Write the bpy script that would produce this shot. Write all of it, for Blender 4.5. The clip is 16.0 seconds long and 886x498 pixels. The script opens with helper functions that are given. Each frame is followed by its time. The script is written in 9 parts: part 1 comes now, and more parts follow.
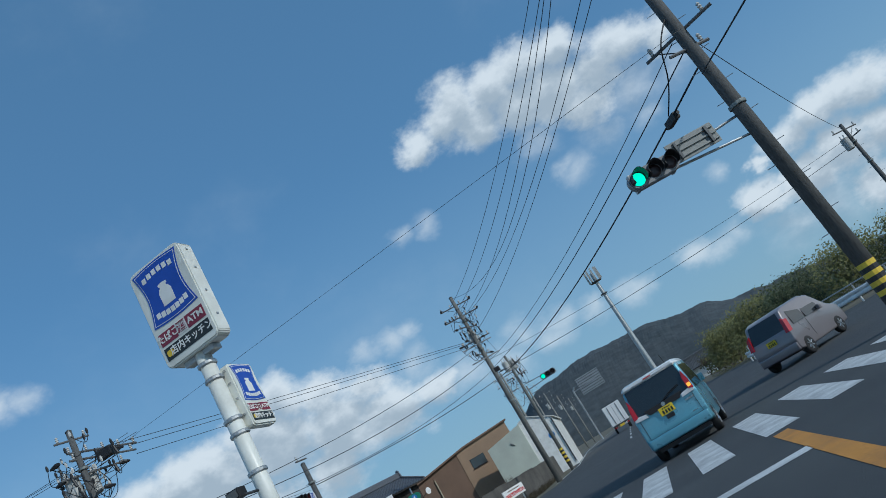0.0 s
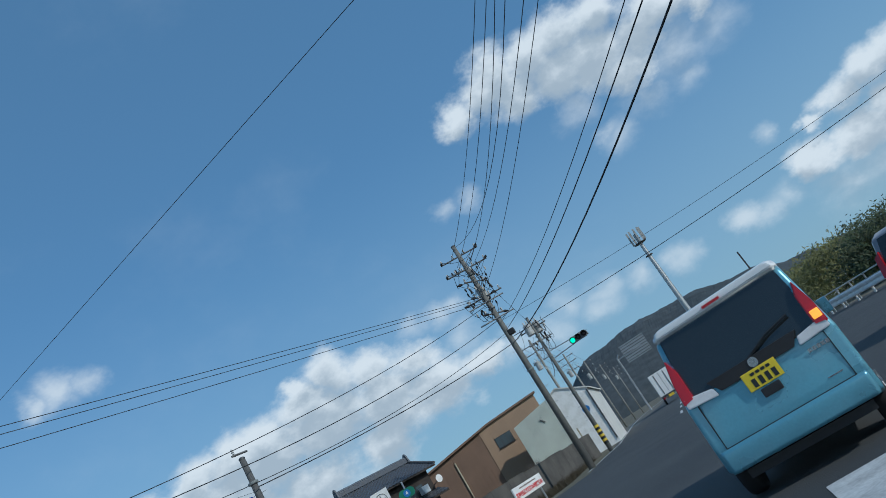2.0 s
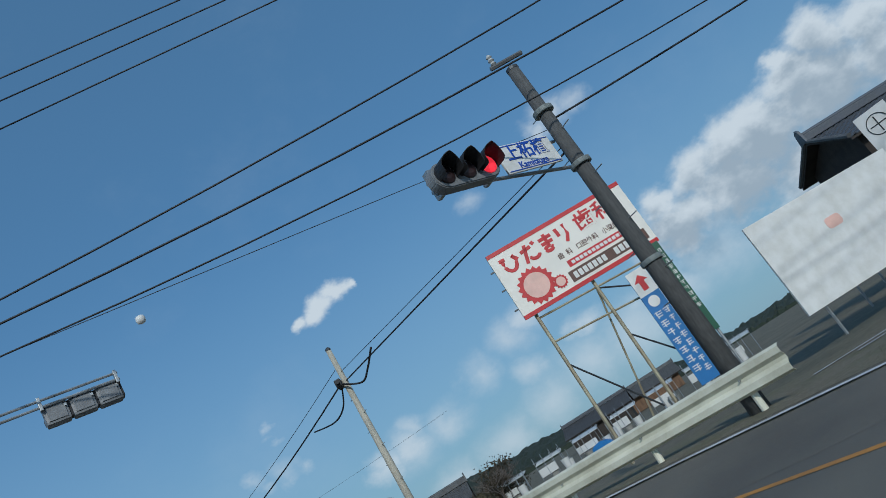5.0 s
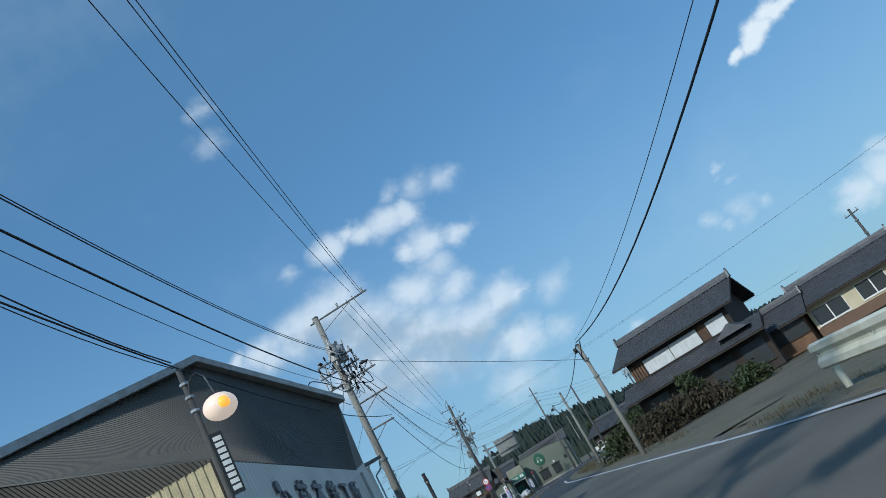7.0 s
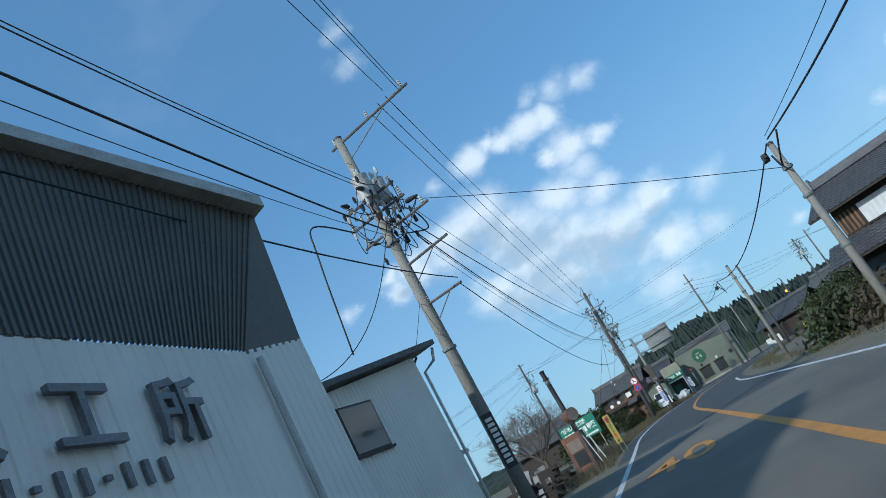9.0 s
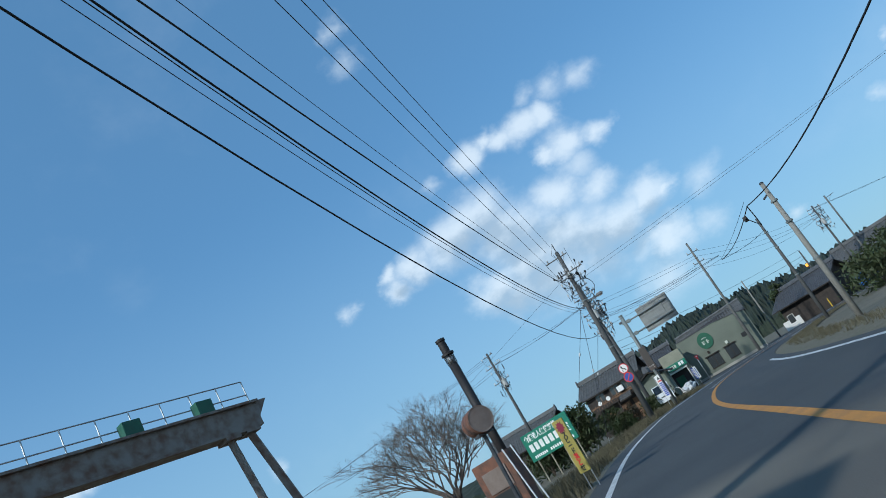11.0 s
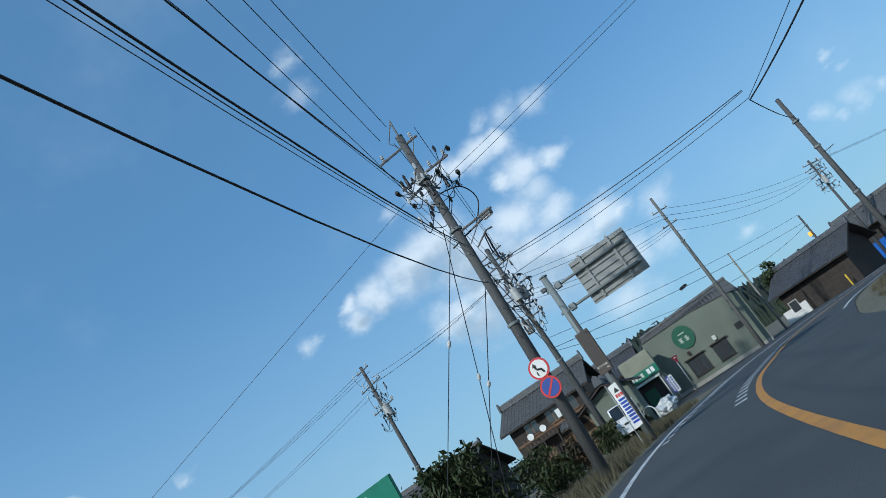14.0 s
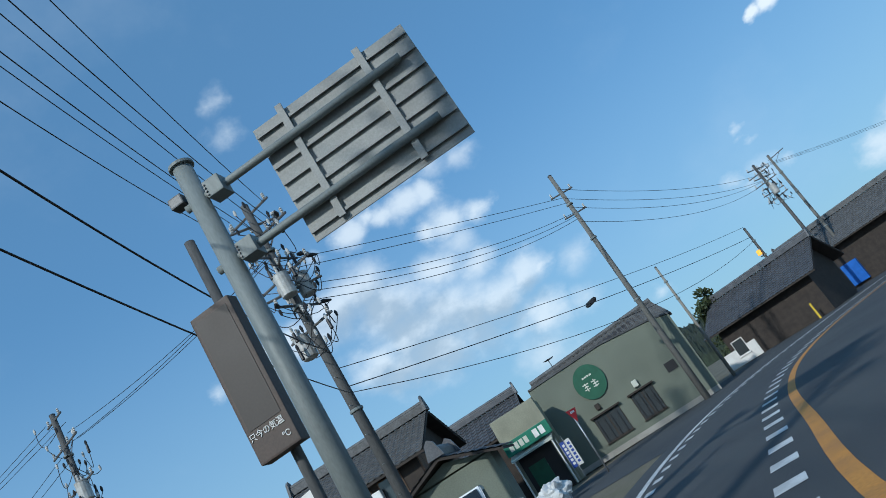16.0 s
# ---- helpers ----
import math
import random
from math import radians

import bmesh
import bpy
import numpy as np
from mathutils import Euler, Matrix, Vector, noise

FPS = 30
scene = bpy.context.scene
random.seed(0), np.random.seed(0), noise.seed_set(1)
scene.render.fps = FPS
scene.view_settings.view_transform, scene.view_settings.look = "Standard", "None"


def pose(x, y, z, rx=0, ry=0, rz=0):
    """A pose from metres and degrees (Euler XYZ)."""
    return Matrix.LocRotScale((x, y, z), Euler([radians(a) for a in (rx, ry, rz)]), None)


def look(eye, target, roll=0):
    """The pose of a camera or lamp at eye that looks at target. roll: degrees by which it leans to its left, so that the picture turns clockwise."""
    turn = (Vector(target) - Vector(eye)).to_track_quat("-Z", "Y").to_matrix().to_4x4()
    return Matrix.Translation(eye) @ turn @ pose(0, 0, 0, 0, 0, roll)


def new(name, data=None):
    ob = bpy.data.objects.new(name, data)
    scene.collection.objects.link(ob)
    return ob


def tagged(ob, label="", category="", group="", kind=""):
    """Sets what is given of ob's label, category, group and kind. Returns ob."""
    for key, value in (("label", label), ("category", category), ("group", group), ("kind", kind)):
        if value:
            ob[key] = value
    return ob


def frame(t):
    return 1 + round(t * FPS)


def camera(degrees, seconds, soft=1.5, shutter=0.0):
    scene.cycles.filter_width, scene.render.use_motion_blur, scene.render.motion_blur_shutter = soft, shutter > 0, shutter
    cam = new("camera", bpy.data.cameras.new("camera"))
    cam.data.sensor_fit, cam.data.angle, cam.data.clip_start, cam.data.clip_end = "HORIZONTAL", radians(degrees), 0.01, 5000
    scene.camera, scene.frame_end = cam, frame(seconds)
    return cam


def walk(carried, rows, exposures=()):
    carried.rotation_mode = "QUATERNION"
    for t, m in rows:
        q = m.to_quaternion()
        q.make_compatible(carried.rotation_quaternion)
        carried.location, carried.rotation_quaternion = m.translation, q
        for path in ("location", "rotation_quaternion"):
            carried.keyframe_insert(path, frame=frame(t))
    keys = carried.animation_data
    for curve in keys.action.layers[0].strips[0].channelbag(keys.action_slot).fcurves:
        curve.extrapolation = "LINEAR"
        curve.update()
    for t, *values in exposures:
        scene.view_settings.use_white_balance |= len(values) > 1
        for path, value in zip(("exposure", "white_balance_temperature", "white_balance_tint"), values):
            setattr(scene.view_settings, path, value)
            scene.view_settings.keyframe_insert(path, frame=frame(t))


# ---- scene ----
cam = camera(60.3, 16.0, soft=0.85)

PATH = [
    (0, (0.000, 0.000, 1.189), (-0.229, 1.895, 1.786), -31.34),
    (0.5, (-0.002, 2.209, 1.202), (-0.244, 4.102, 1.801), -31.47),
    (1, (-0.018, 4.542, 1.207), (-0.278, 6.433, 1.806), -31.61),
    (1.5, (-0.039, 7.005, 1.208), (-0.335, 8.890, 1.806), -31.67),
    (2, (-0.187, 9.540, 1.207), (-0.548, 11.414, 1.805), -32.07),
    (2.5, (-0.467, 12.169, 1.185), (-0.940, 14.018, 1.784), -32.30),
    (3, (-1.059, 14.876, 1.205), (-1.694, 16.676, 1.802), -32.35),
    (3.2, (-1.373, 15.929, 1.221), (-2.085, 17.700, 1.817), -32.30),
    (5.3, (-8.332, 25.095, 1.237), (-9.983, 26.063, 1.818), -32.48),
    (5.5, (-9.395, 25.663, 1.206), (-11.110, 26.508, 1.794), -32.46),
    (6, (-12.184, 26.746, 1.184), (-14.020, 27.264, 1.787), -31.58),
    (6.5, (-15.130, 27.331, 1.193), (-17.023, 27.529, 1.806), -30.77),
    (7, (-18.041, 27.432, 1.219), (-19.943, 27.362, 1.834), -30.01),
    (7.5, (-21.144, 27.214, 1.233), (-23.029, 26.949, 1.848), -29.72),
    (8, (-24.274, 26.893, 1.208), (-26.136, 26.497, 1.821), -29.67),
    (8.5, (-27.511, 26.530, 1.234), (-29.358, 26.058, 1.837), -29.73),
    (9, (-30.992, 26.145, 1.216), (-32.832, 25.634, 1.810), -29.58),
    (9.2, (-32.444, 25.983, 1.177), (-34.282, 25.465, 1.771), -29.41),
    (11.5, (-52.114, 23.250, 1.080), (-53.960, 22.752, 1.667), -30.55),
    (12, (-56.144, 22.708, 1.141), (-57.993, 22.226, 1.731), -31.22),
    (12.5, (-60.334, 22.158, 1.203), (-62.187, 21.694, 1.794), -31.87),
    (13, (-64.597, 21.673, 1.184), (-66.454, 21.228, 1.779), -32.49),
    (13.5, (-68.972, 21.187, 1.201), (-70.836, 20.768, 1.794), -32.75),
    (14, (-73.490, 20.787, 1.195), (-75.360, 20.403, 1.789), -32.96),
    (14.5, (-78.213, 20.490, 1.234), (-80.093, 20.147, 1.825), -32.77),
    (15, (-83.100, 20.334, 1.228), (-84.988, 20.047, 1.821), -32.72),
    (15.5, (-87.962, 20.393, 1.251), (-89.859, 20.170, 1.845), -32.53),
    (16, (-92.941, 20.612, 1.290), (-94.845, 20.464, 1.885), -32.54),
]
EXPOSURES = [(0.0, 0.08, 5800, 5), (3.2, 0.12, 5800, 5), (5.3, -0.12, 5800, 5), (6.0, -0.1, 5800, 5), (6.5, 0.18, 5800, 5), (7.0, 0.28, 5800, 5), (8.0, 0.55, 5800, 5), (9.2, 0.55, 5800, 5), (11.3, 0.45, 5800, 5), (16.0, 0.42, 5800, 5)]
walk(cam, [(t, look(eye, target, roll)) for t, eye, target, roll in PATH], EXPOSURES)

# ---- world: winter daylight, sun behind the camera on the second road ----
SUN_AZ, SUN_EL = math.atan2(0.89, -0.455), 31.0  # compass angle from +y towards +x
world = bpy.data.worlds.new("sky")
scene.world = world
world.use_nodes = True
wn, wl = world.node_tree.nodes, world.node_tree.links
wn.clear()


def wnode(kind, **keys):
    n = wn.new(kind)
    if "operation" in keys:
        n.operation = keys["operation"]
    if "vector_type" in keys:
        n.vector_type = keys["vector_type"]
    if "interpolation_type" in keys:
        n.interpolation_type = keys["interpolation_type"]
    if "blend_type" in keys:
        n.blend_type = keys["blend_type"]
    if "use_clamp" in keys:
        n.use_clamp = keys["use_clamp"]
    return n


sky = wn.new("ShaderNodeTexSky")
sky.sky_type, sky.sun_disc, sky.sun_elevation, sky.sun_rotation = "NISHITA", False, radians(SUN_EL), SUN_AZ
sky.altitude, sky.air_density, sky.dust_density, sky.ozone_density = 100, 1.0, 0.6, 2.5
coord = wnode("ShaderNodeTexCoord")
DIRECTION = coord.outputs["Generated"]

# clouds: heaps of soft balls in the sky (bearing to the left of +y, height, radius in degrees, thinness), broken up by noise
HIGH_CUMULUS = [
    (4.5, 24.9, 1.42, 0), (1.6, 25.5, 1.82, 0), (-0.2, 26.4, 1.97, 0), (-0.9, 24.0, 2.27, 0), (-3.4, 25.5, 2.03, 0), (-5.7, 25.5, 2.08, 0),
    (-4.4, 22.9, 2.68, 0), (-8.8, 25.0, 2.04, 0), (-7.4, 22.5, 2.80, 0), (-10.3, 22.1, 2.58, 0), (-8.5, 20.2, 2.07, 0.1), (-12.8, 22.4, 2.22, 0),
    (-12.0, 19.7, 2.01, 0.15), (-15.2, 20.9, 1.87, 0.1), (-15.3, 19.1, 1.87, 0.3), (-8.3, 18.0, 1.67, 0.3), (-4.5, 17.4, 0.90, 0.35), (-11.3, 17.5, 1.40, 0.35),
    (-3.9, 20.4, 1.56, 0.15), (7.4, 19.3, 1.02, 0.25), (9.5, 19.7, 0.93, 0.38),
]
LONG_BANK = [
    (25.7, 13.9, 1.18, 0), (23.1, 13.6, 1.86, 0), (20.5, 12.8, 1.69, 0), (25.7, 12.7, 1.93, 0), (29.3, 11.9, 1.82, 0), (32.2, 11.6, 1.87, 0),
    (34.9, 11.3, 1.84, 0), (38.3, 10.8, 1.55, 0), (41.1, 10.8, 1.36, 0), (29.0, 10.0, 2.88, 0), (24.3, 10.4, 3.01, 0), (20.0, 9.8, 3.18, 0),
    (16.3, 8.7, 2.58, 0), (32.8, 8.8, 3.01, 0), (37.4, 8.7, 2.33, 0), (12.8, 8.7, 1.90, 0.05), (17.1, 11.4, 1.77, 0.05), (27.8, 7.0, 3.26, 0),
    (21.8, 7.0, 2.73, 0.05),
]
BANK_TOPS = [
    (13.3, 11.0, 1.33, 0.12), (14.2, 13.4, 1.09, 0.15), (12.8, 13.4, 0.84, 0.18), (16.3, 13.7, 1.01, 0.22), (10.2, 8.5, 1.64, 0.15), (42.5, 20.7, 0.98, 0.08),
    (40.4, 20.8, 1.24, 0.05), (38.6, 20.5, 0.94, 0.12), (50.0, 19.2, 1.04, 0.4), (-5.4, 16.9, 1.41, 0.36), (7.1, 19.6, 1.23, 0.36), (5.0, 8.9, 1.44, 0.22),
    (2.5, 8.4, 1.41, 0.2), (-0.7, 7.7, 1.14, 0.18), (-3.7, 7.5, 0.88, 0.15), (-8.9, 7.0, 1.17, 0.1), (-10.2, 6.6, 1.01, 0.15),
]
RIGHT_CUMULUS = [
    (-15.8, 9.7, 0.82, 0.08), (-14.6, 7.8, 1.50, 0), (-18.5, 9.8, 1.60, 0), (-20.3, 10.2, 1.64, 0), (-22.5, 10.3, 1.73, 0), (-24.6, 10.2, 1.88, 0),
    (-17.9, 7.5, 2.02, 0), (-20.9, 7.6, 2.30, 0), (-23.0, 7.2, 2.03, 0), (-17.4, 5.1, 2.15, 0.12), (-20.3, 4.3, 2.06, 0.1), (-15.0, 5.2, 1.84, 0.22),
    (-11.7, 6.8, 1.30, 0.28), (-8.9, 6.9, 1.02, 0.18), (-3.9, 7.1, 1.05, 0.12), (-0.3, 7.5, 1.23, 0.18), (3.3, 7.4, 1.41, 0.22), (-13.1, 10.7, 0.92, 0.42),
    (7.1, 7.7, 1.66, 0.22),
]
OVER_HOARDING = [
    (32.7, 11.5, 1.36, 0.05), (31.1, 11.7, 1.52, 0), (32.0, 9.3, 1.83, 0.05), (35.1, 10.3, 1.26, 0.1), (50.2, 9.5, 1.37, 0.1), (52.4, 8.9, 1.38, 0.12),
    (55.9, 7.6, 1.39, 0.15), (52.8, 5.9, 1.12, 0.15), (60.1, 6.1, 1.56, 0.18), (63.5, 5.8, 1.73, 0.18), (72.0, 9.1, 1.40, 0.42), (44.0, 5.7, 1.51, 0.3),
    (37.0, 10.9, 1.08, 0.2), (40.0, 20.1, 1.05, 0.34), (38.7, 20.0, 0.82, 0.34),
    (37.0, 6.0, 2.60, 0.14), (41.0, 5.4, 2.50, 0.14), (45.0, 4.4, 2.40, 0.14), (49.0, 4.2, 2.10, 0.14), (53.0, 3.4, 1.90, 0.14), (57.0, 2.4, 1.90, 0.16),
    (61.5, 2.0, 1.70, 0.2), (48.0, 6.6, 1.20, 0.11), (34.5, 8.0, 1.90, 0.11), (40.0, 8.4, 1.30, 0.11),
]
LONE_PUFF = [
    (65.8, 17.6, 0.76, 0), (64.2, 18.0, 1.27, 0), (62.5, 18.4, 1.15, 0), (61.3, 18.3, 0.64, 0.05),
]
STREET_CLOUD_UPPER = [
    (97.1, 21.7, 1.01, 0), (95.2, 21.8, 1.33, 0), (93.3, 21.6, 1.16, 0.02), (91.0, 23.2, 1.22, 0.3), (89.0, 22.6, 1.13, 0.34), (93.5, 23.7, 0.99, 0.38),
    (100.4, 21.7, 1.27, 0.08), (98.5, 22.1, 0.84, 0.08), (94.4, 19.1, 0.83, 0.04), (92.7, 18.9, 1.32, 0), (90.6, 18.4, 0.98, 0.02), (93.5, 17.0, 1.41, 0.18),
    (93.3, 15.1, 1.66, 0.08), (95.9, 16.0, 1.68, 0.06), (104.5, 35.0, 1.11, 0.38), (82.4, 5.9, 0.74, 0.3),
    (90.0, 12.6, 1.50, 0.08), (90.2, 9.2, 1.70, 0.1), (91.8, 6.8, 1.80, 0.14), (86.2, 11.5, 1.50, 0.32), (87.5, 8.6, 1.40, 0.32),
]
STREET_CLOUD_LOWER = [
    (104.4, 17.2, 1.95, 0), (101.8, 17.4, 2.12, 0), (100.3, 15.7, 2.37, 0), (100.0, 13.1, 2.45, 0), (103.0, 12.5, 1.77, 0.03), (97.0, 13.3, 2.35, 0),
    (95.0, 12.4, 2.16, 0.02), (92.8, 11.9, 1.89, 0), (90.4, 12.2, 1.30, 0.02), (89.2, 12.2, 0.73, 0.04), (99.1, 11.0, 2.18, 0.06), (95.3, 10.6, 2.07, 0.12),
    (108.1, 16.9, 1.44, 0.08), (110.2, 15.9, 1.01, 0.06), (110.3, 17.1, 0.76, 0.1), (114.0, 16.3, 0.70, 0.24), (106.8, 17.3, 1.10, 0.18), (91.9, 9.7, 1.63, 0.24),
    (101.6, 11.1, 1.93, 0.08),
]
LOW_SCRAPS = [
    (135.3, 13.5, 0.97, 0.02), (133.4, 13.7, 0.85, 0.08), (136.8, 13.3, 0.95, 0), (124.2, 8.5, 0.77, 0.32), (126.3, 12.3, 0.61, 0.4), (71.5, 12.3, 0.52, 0.25),
    (73.9, 9.6, 0.87, 0.36),
]
FIELD_CUMULUS = [
    (65.8, 5.5, 1.05, 0.04), (63.9, 6.0, 1.23, 0), (62.7, 7.1, 1.02, 0.15), (70.3, 8.5, 0.67, 0.22), (72.1, 8.5, 0.76, 0.26), (73.8, 8.6, 0.70, 0.32),
    (71.6, 11.5, 0.54, 0.34), (104.6, 32.6, 1.33, 0.42), (104.5, 21.3, 1.07, 0.4),
]
ROUND_ABOUT = [(150, 9, 7, 0), (140, 8, 5, 0), (-60, 12, 9, 0), (-72, 10, 7, 0), (-95, 14, 9, 0), (180, 12, 9, 0), (195, 10, 8, 0), (-120, 9, 8, 0)]


def wmath(op, a, b, clamp=False):
    n = wnode("ShaderNodeMath", operation=op, use_clamp=clamp)
    for i, v in enumerate((a, b)):
        if isinstance(v, (int, float)):
            n.inputs[i].default_value = v
        else:
            wl.new(v, n.inputs[i])
    return n.outputs[0]


def wvec(op, a, b):
    n = wnode("ShaderNodeVectorMath", operation=op)
    for i, v in enumerate((a, b)):
        if isinstance(v, tuple):
            n.inputs[i].default_value = v
        else:
            wl.new(v, n.inputs[i])
    return n.outputs[0]


def wrange(v, a, b, lo=0.0, hi=1.0):
    n = wnode("ShaderNodeMapRange", interpolation_type="SMOOTHSTEP")
    for i, x in ((1, a), (2, b), (3, lo), (4, hi)):
        n.inputs[i].default_value = x
    wl.new(v, n.inputs[0])
    return n.outputs[0]


def wnoise(offset, scale, detail, rough=0.58, out="Fac"):
    mp = wnode("ShaderNodeMapping")
    mp.inputs["Location"].default_value = offset
    mp.inputs["Scale"].default_value = (1, 1, 1.35)
    wl.new(DIRECTION, mp.inputs["Vector"])
    n = wnode("ShaderNodeTexNoise")
    n.inputs["Scale"].default_value, n.inputs["Detail"].default_value, n.inputs["Roughness"].default_value = scale, detail, rough
    wl.new(mp.outputs[0], n.inputs["Vector"])
    return n.outputs[out]


FLAT = 1.35   # clouds are that much wider than high


def heaps(place, clouds):
    """How far a direction lies outside the nearest ball: 0 at its centre, 1 at its edge."""
    best = None
    for az, el, r, thin in clouds:
        d = wnode("ShaderNodeVectorMath", operation="DISTANCE")
        wl.new(place, d.inputs[0])
        az, el = radians(az), radians(el)
        d.inputs[1].default_value = (-math.sin(az) * math.cos(el), math.cos(az) * math.cos(el), math.sin(el) * FLAT)
        far = wnode("ShaderNodeMath", operation="MULTIPLY_ADD")
        far.inputs[1].default_value = 1 / (1.22 * radians(r))
        far.inputs[2].default_value = 1.5 * thin
        wl.new(d.outputs["Value"], far.inputs[0])
        if best is None:
            best = far.outputs[0]
        else:
            mn = wnode("ShaderNodeMath", operation="SMOOTH_MIN")
            mn.inputs[2].default_value = 0.3
            wl.new(best, mn.inputs[0])
            wl.new(far.outputs[0], mn.inputs[1])
            best = mn.outputs[0]
    return best


xyz = wnode("ShaderNodeSeparateXYZ")
wl.new(DIRECTION, xyz.inputs[0])
rise = wnode("ShaderNodeMath", operation="ARCSINE")
wl.new(xyz.outputs[2], rise.inputs[0])
swirl = wvec("MULTIPLY", wvec("SUBTRACT", wnoise((7, 3, 5), 11.0, 5.0, 0.62, "Color"), (0.5, 0.5, 0.5)), (0.085, 0.085, 0.06))
where = wvec("ADD", wvec("MULTIPLY", DIRECTION, (1, 1, FLAT)), swirl)
GREAT = HIGH_CUMULUS + LONG_BANK + RIGHT_CUMULUS + STREET_CLOUD_LOWER
SMALL = BANK_TOPS + OVER_HOARDING + STREET_CLOUD_UPPER + LOW_SCRAPS + FIELD_CUMULUS
crisp = heaps(where, [c for c in HIGH_CUMULUS + LONG_BANK + RIGHT_CUMULUS + LONE_PUFF + ROUND_ABOUT if c[3] < 0.12])
loose = heaps(where, [c for c in STREET_CLOUD_LOWER + SMALL if c[3] < 0.12])
thin = heaps(where, [c for c in GREAT + SMALL if c[3] >= 0.12])
above = heaps(wvec("ADD", where, (0.010, -0.005, 0.030)), GREAT)
puff = wnoise((0, 0, 0), 17.0, 6.0, 0.58)
lit = wnoise((0.012, -0.006, 0.024), 17.0, 4.0, 0.58)
wisp = wnoise((4, 2, 1), 3.2, 6.0)
rough = wmath("MULTIPLY", wmath("SUBTRACT", puff, 0.5), 1.5)


def wcover(field, swell, a, b, most, ragged=1.0):
    return wmath("MULTIPLY", wrange(wmath("SUBTRACT", wmath("ADD", swell, wmath("MULTIPLY", rough, ragged)), field), a, b), most)


cover = wcover(crisp, 1.05, -0.16, 0.62, 0.97)
cover = wmath("MAXIMUM", cover, wcover(loose, 1.2, -0.35, 1.0, 0.74, 0.6))
cover = wmath("MAXIMUM", cover, wcover(thin, 1.5, -0.25, 1.45, 0.6, 0.7))
veil = wmath("MULTIPLY", wrange(wisp, 0.52, 0.78), 0.08)
cover = wmath("MAXIMUM", cover, veil)
relief = wmath("MULTIPLY", wmath("SUBTRACT", puff, lit), 1.6)
shade = wrange(wmath("ADD", relief, above), 0.22, 1.2)
tone = wnode("ShaderNodeMixRGB")
tone.inputs[1].default_value, tone.inputs[2].default_value = (3.7, 4.25, 4.75, 1), (6.7, 6.95, 7.1, 1)
wl.new(shade, tone.inputs[0])
grade = wnode("ShaderNodeMixRGB", blend_type="MULTIPLY")
grade.inputs[0].default_value, grade.inputs[2].default_value = 1.0, (0.72, 1.0, 1.08, 1)
wl.new(sky.outputs[0], grade.inputs[1])
haze = wnode("ShaderNodeMixRGB")
haze.inputs[0].default_value, haze.inputs[2].default_value = 0.5, (1.13, 2.36, 3.92, 1)
wl.new(grade.outputs[0], haze.inputs[1])
over = wnode("ShaderNodeMixRGB")
wl.new(cover, over.inputs[0])
low = wnode("ShaderNodeMixRGB")
low.inputs[2].default_value = (2.58, 3.76, 4.66, 1)
wl.new(wrange(rise.outputs[0], 0.0, 0.48, 0.62, 0.0), low.inputs[0])
wl.new(haze.outputs[0], low.inputs[1])
wl.new(low.outputs[0], over.inputs[1])
wl.new(tone.outputs[0], over.inputs[2])
background = wnode("ShaderNodeBackground")
background.inputs["Strength"].default_value = 0.1
wl.new(over.outputs[0], background.inputs["Color"])
wl.new(background.outputs[0], wnode("ShaderNodeOutputWorld").inputs["Surface"])

sun = new("sun", bpy.data.lights.new("sun", "SUN"))
sun.data.energy, sun.data.angle, sun.data.color = 2.15, radians(1.4), (1.0, 0.93, 0.83)
sun.matrix_world = look((0, 0, 60), Vector((0, 0, 60)) - Vector((math.sin(SUN_AZ) * math.cos(radians(SUN_EL)), math.cos(SUN_AZ) * math.cos(radians(SUN_EL)), math.sin(radians(SUN_EL)))))

# ---- materials ----


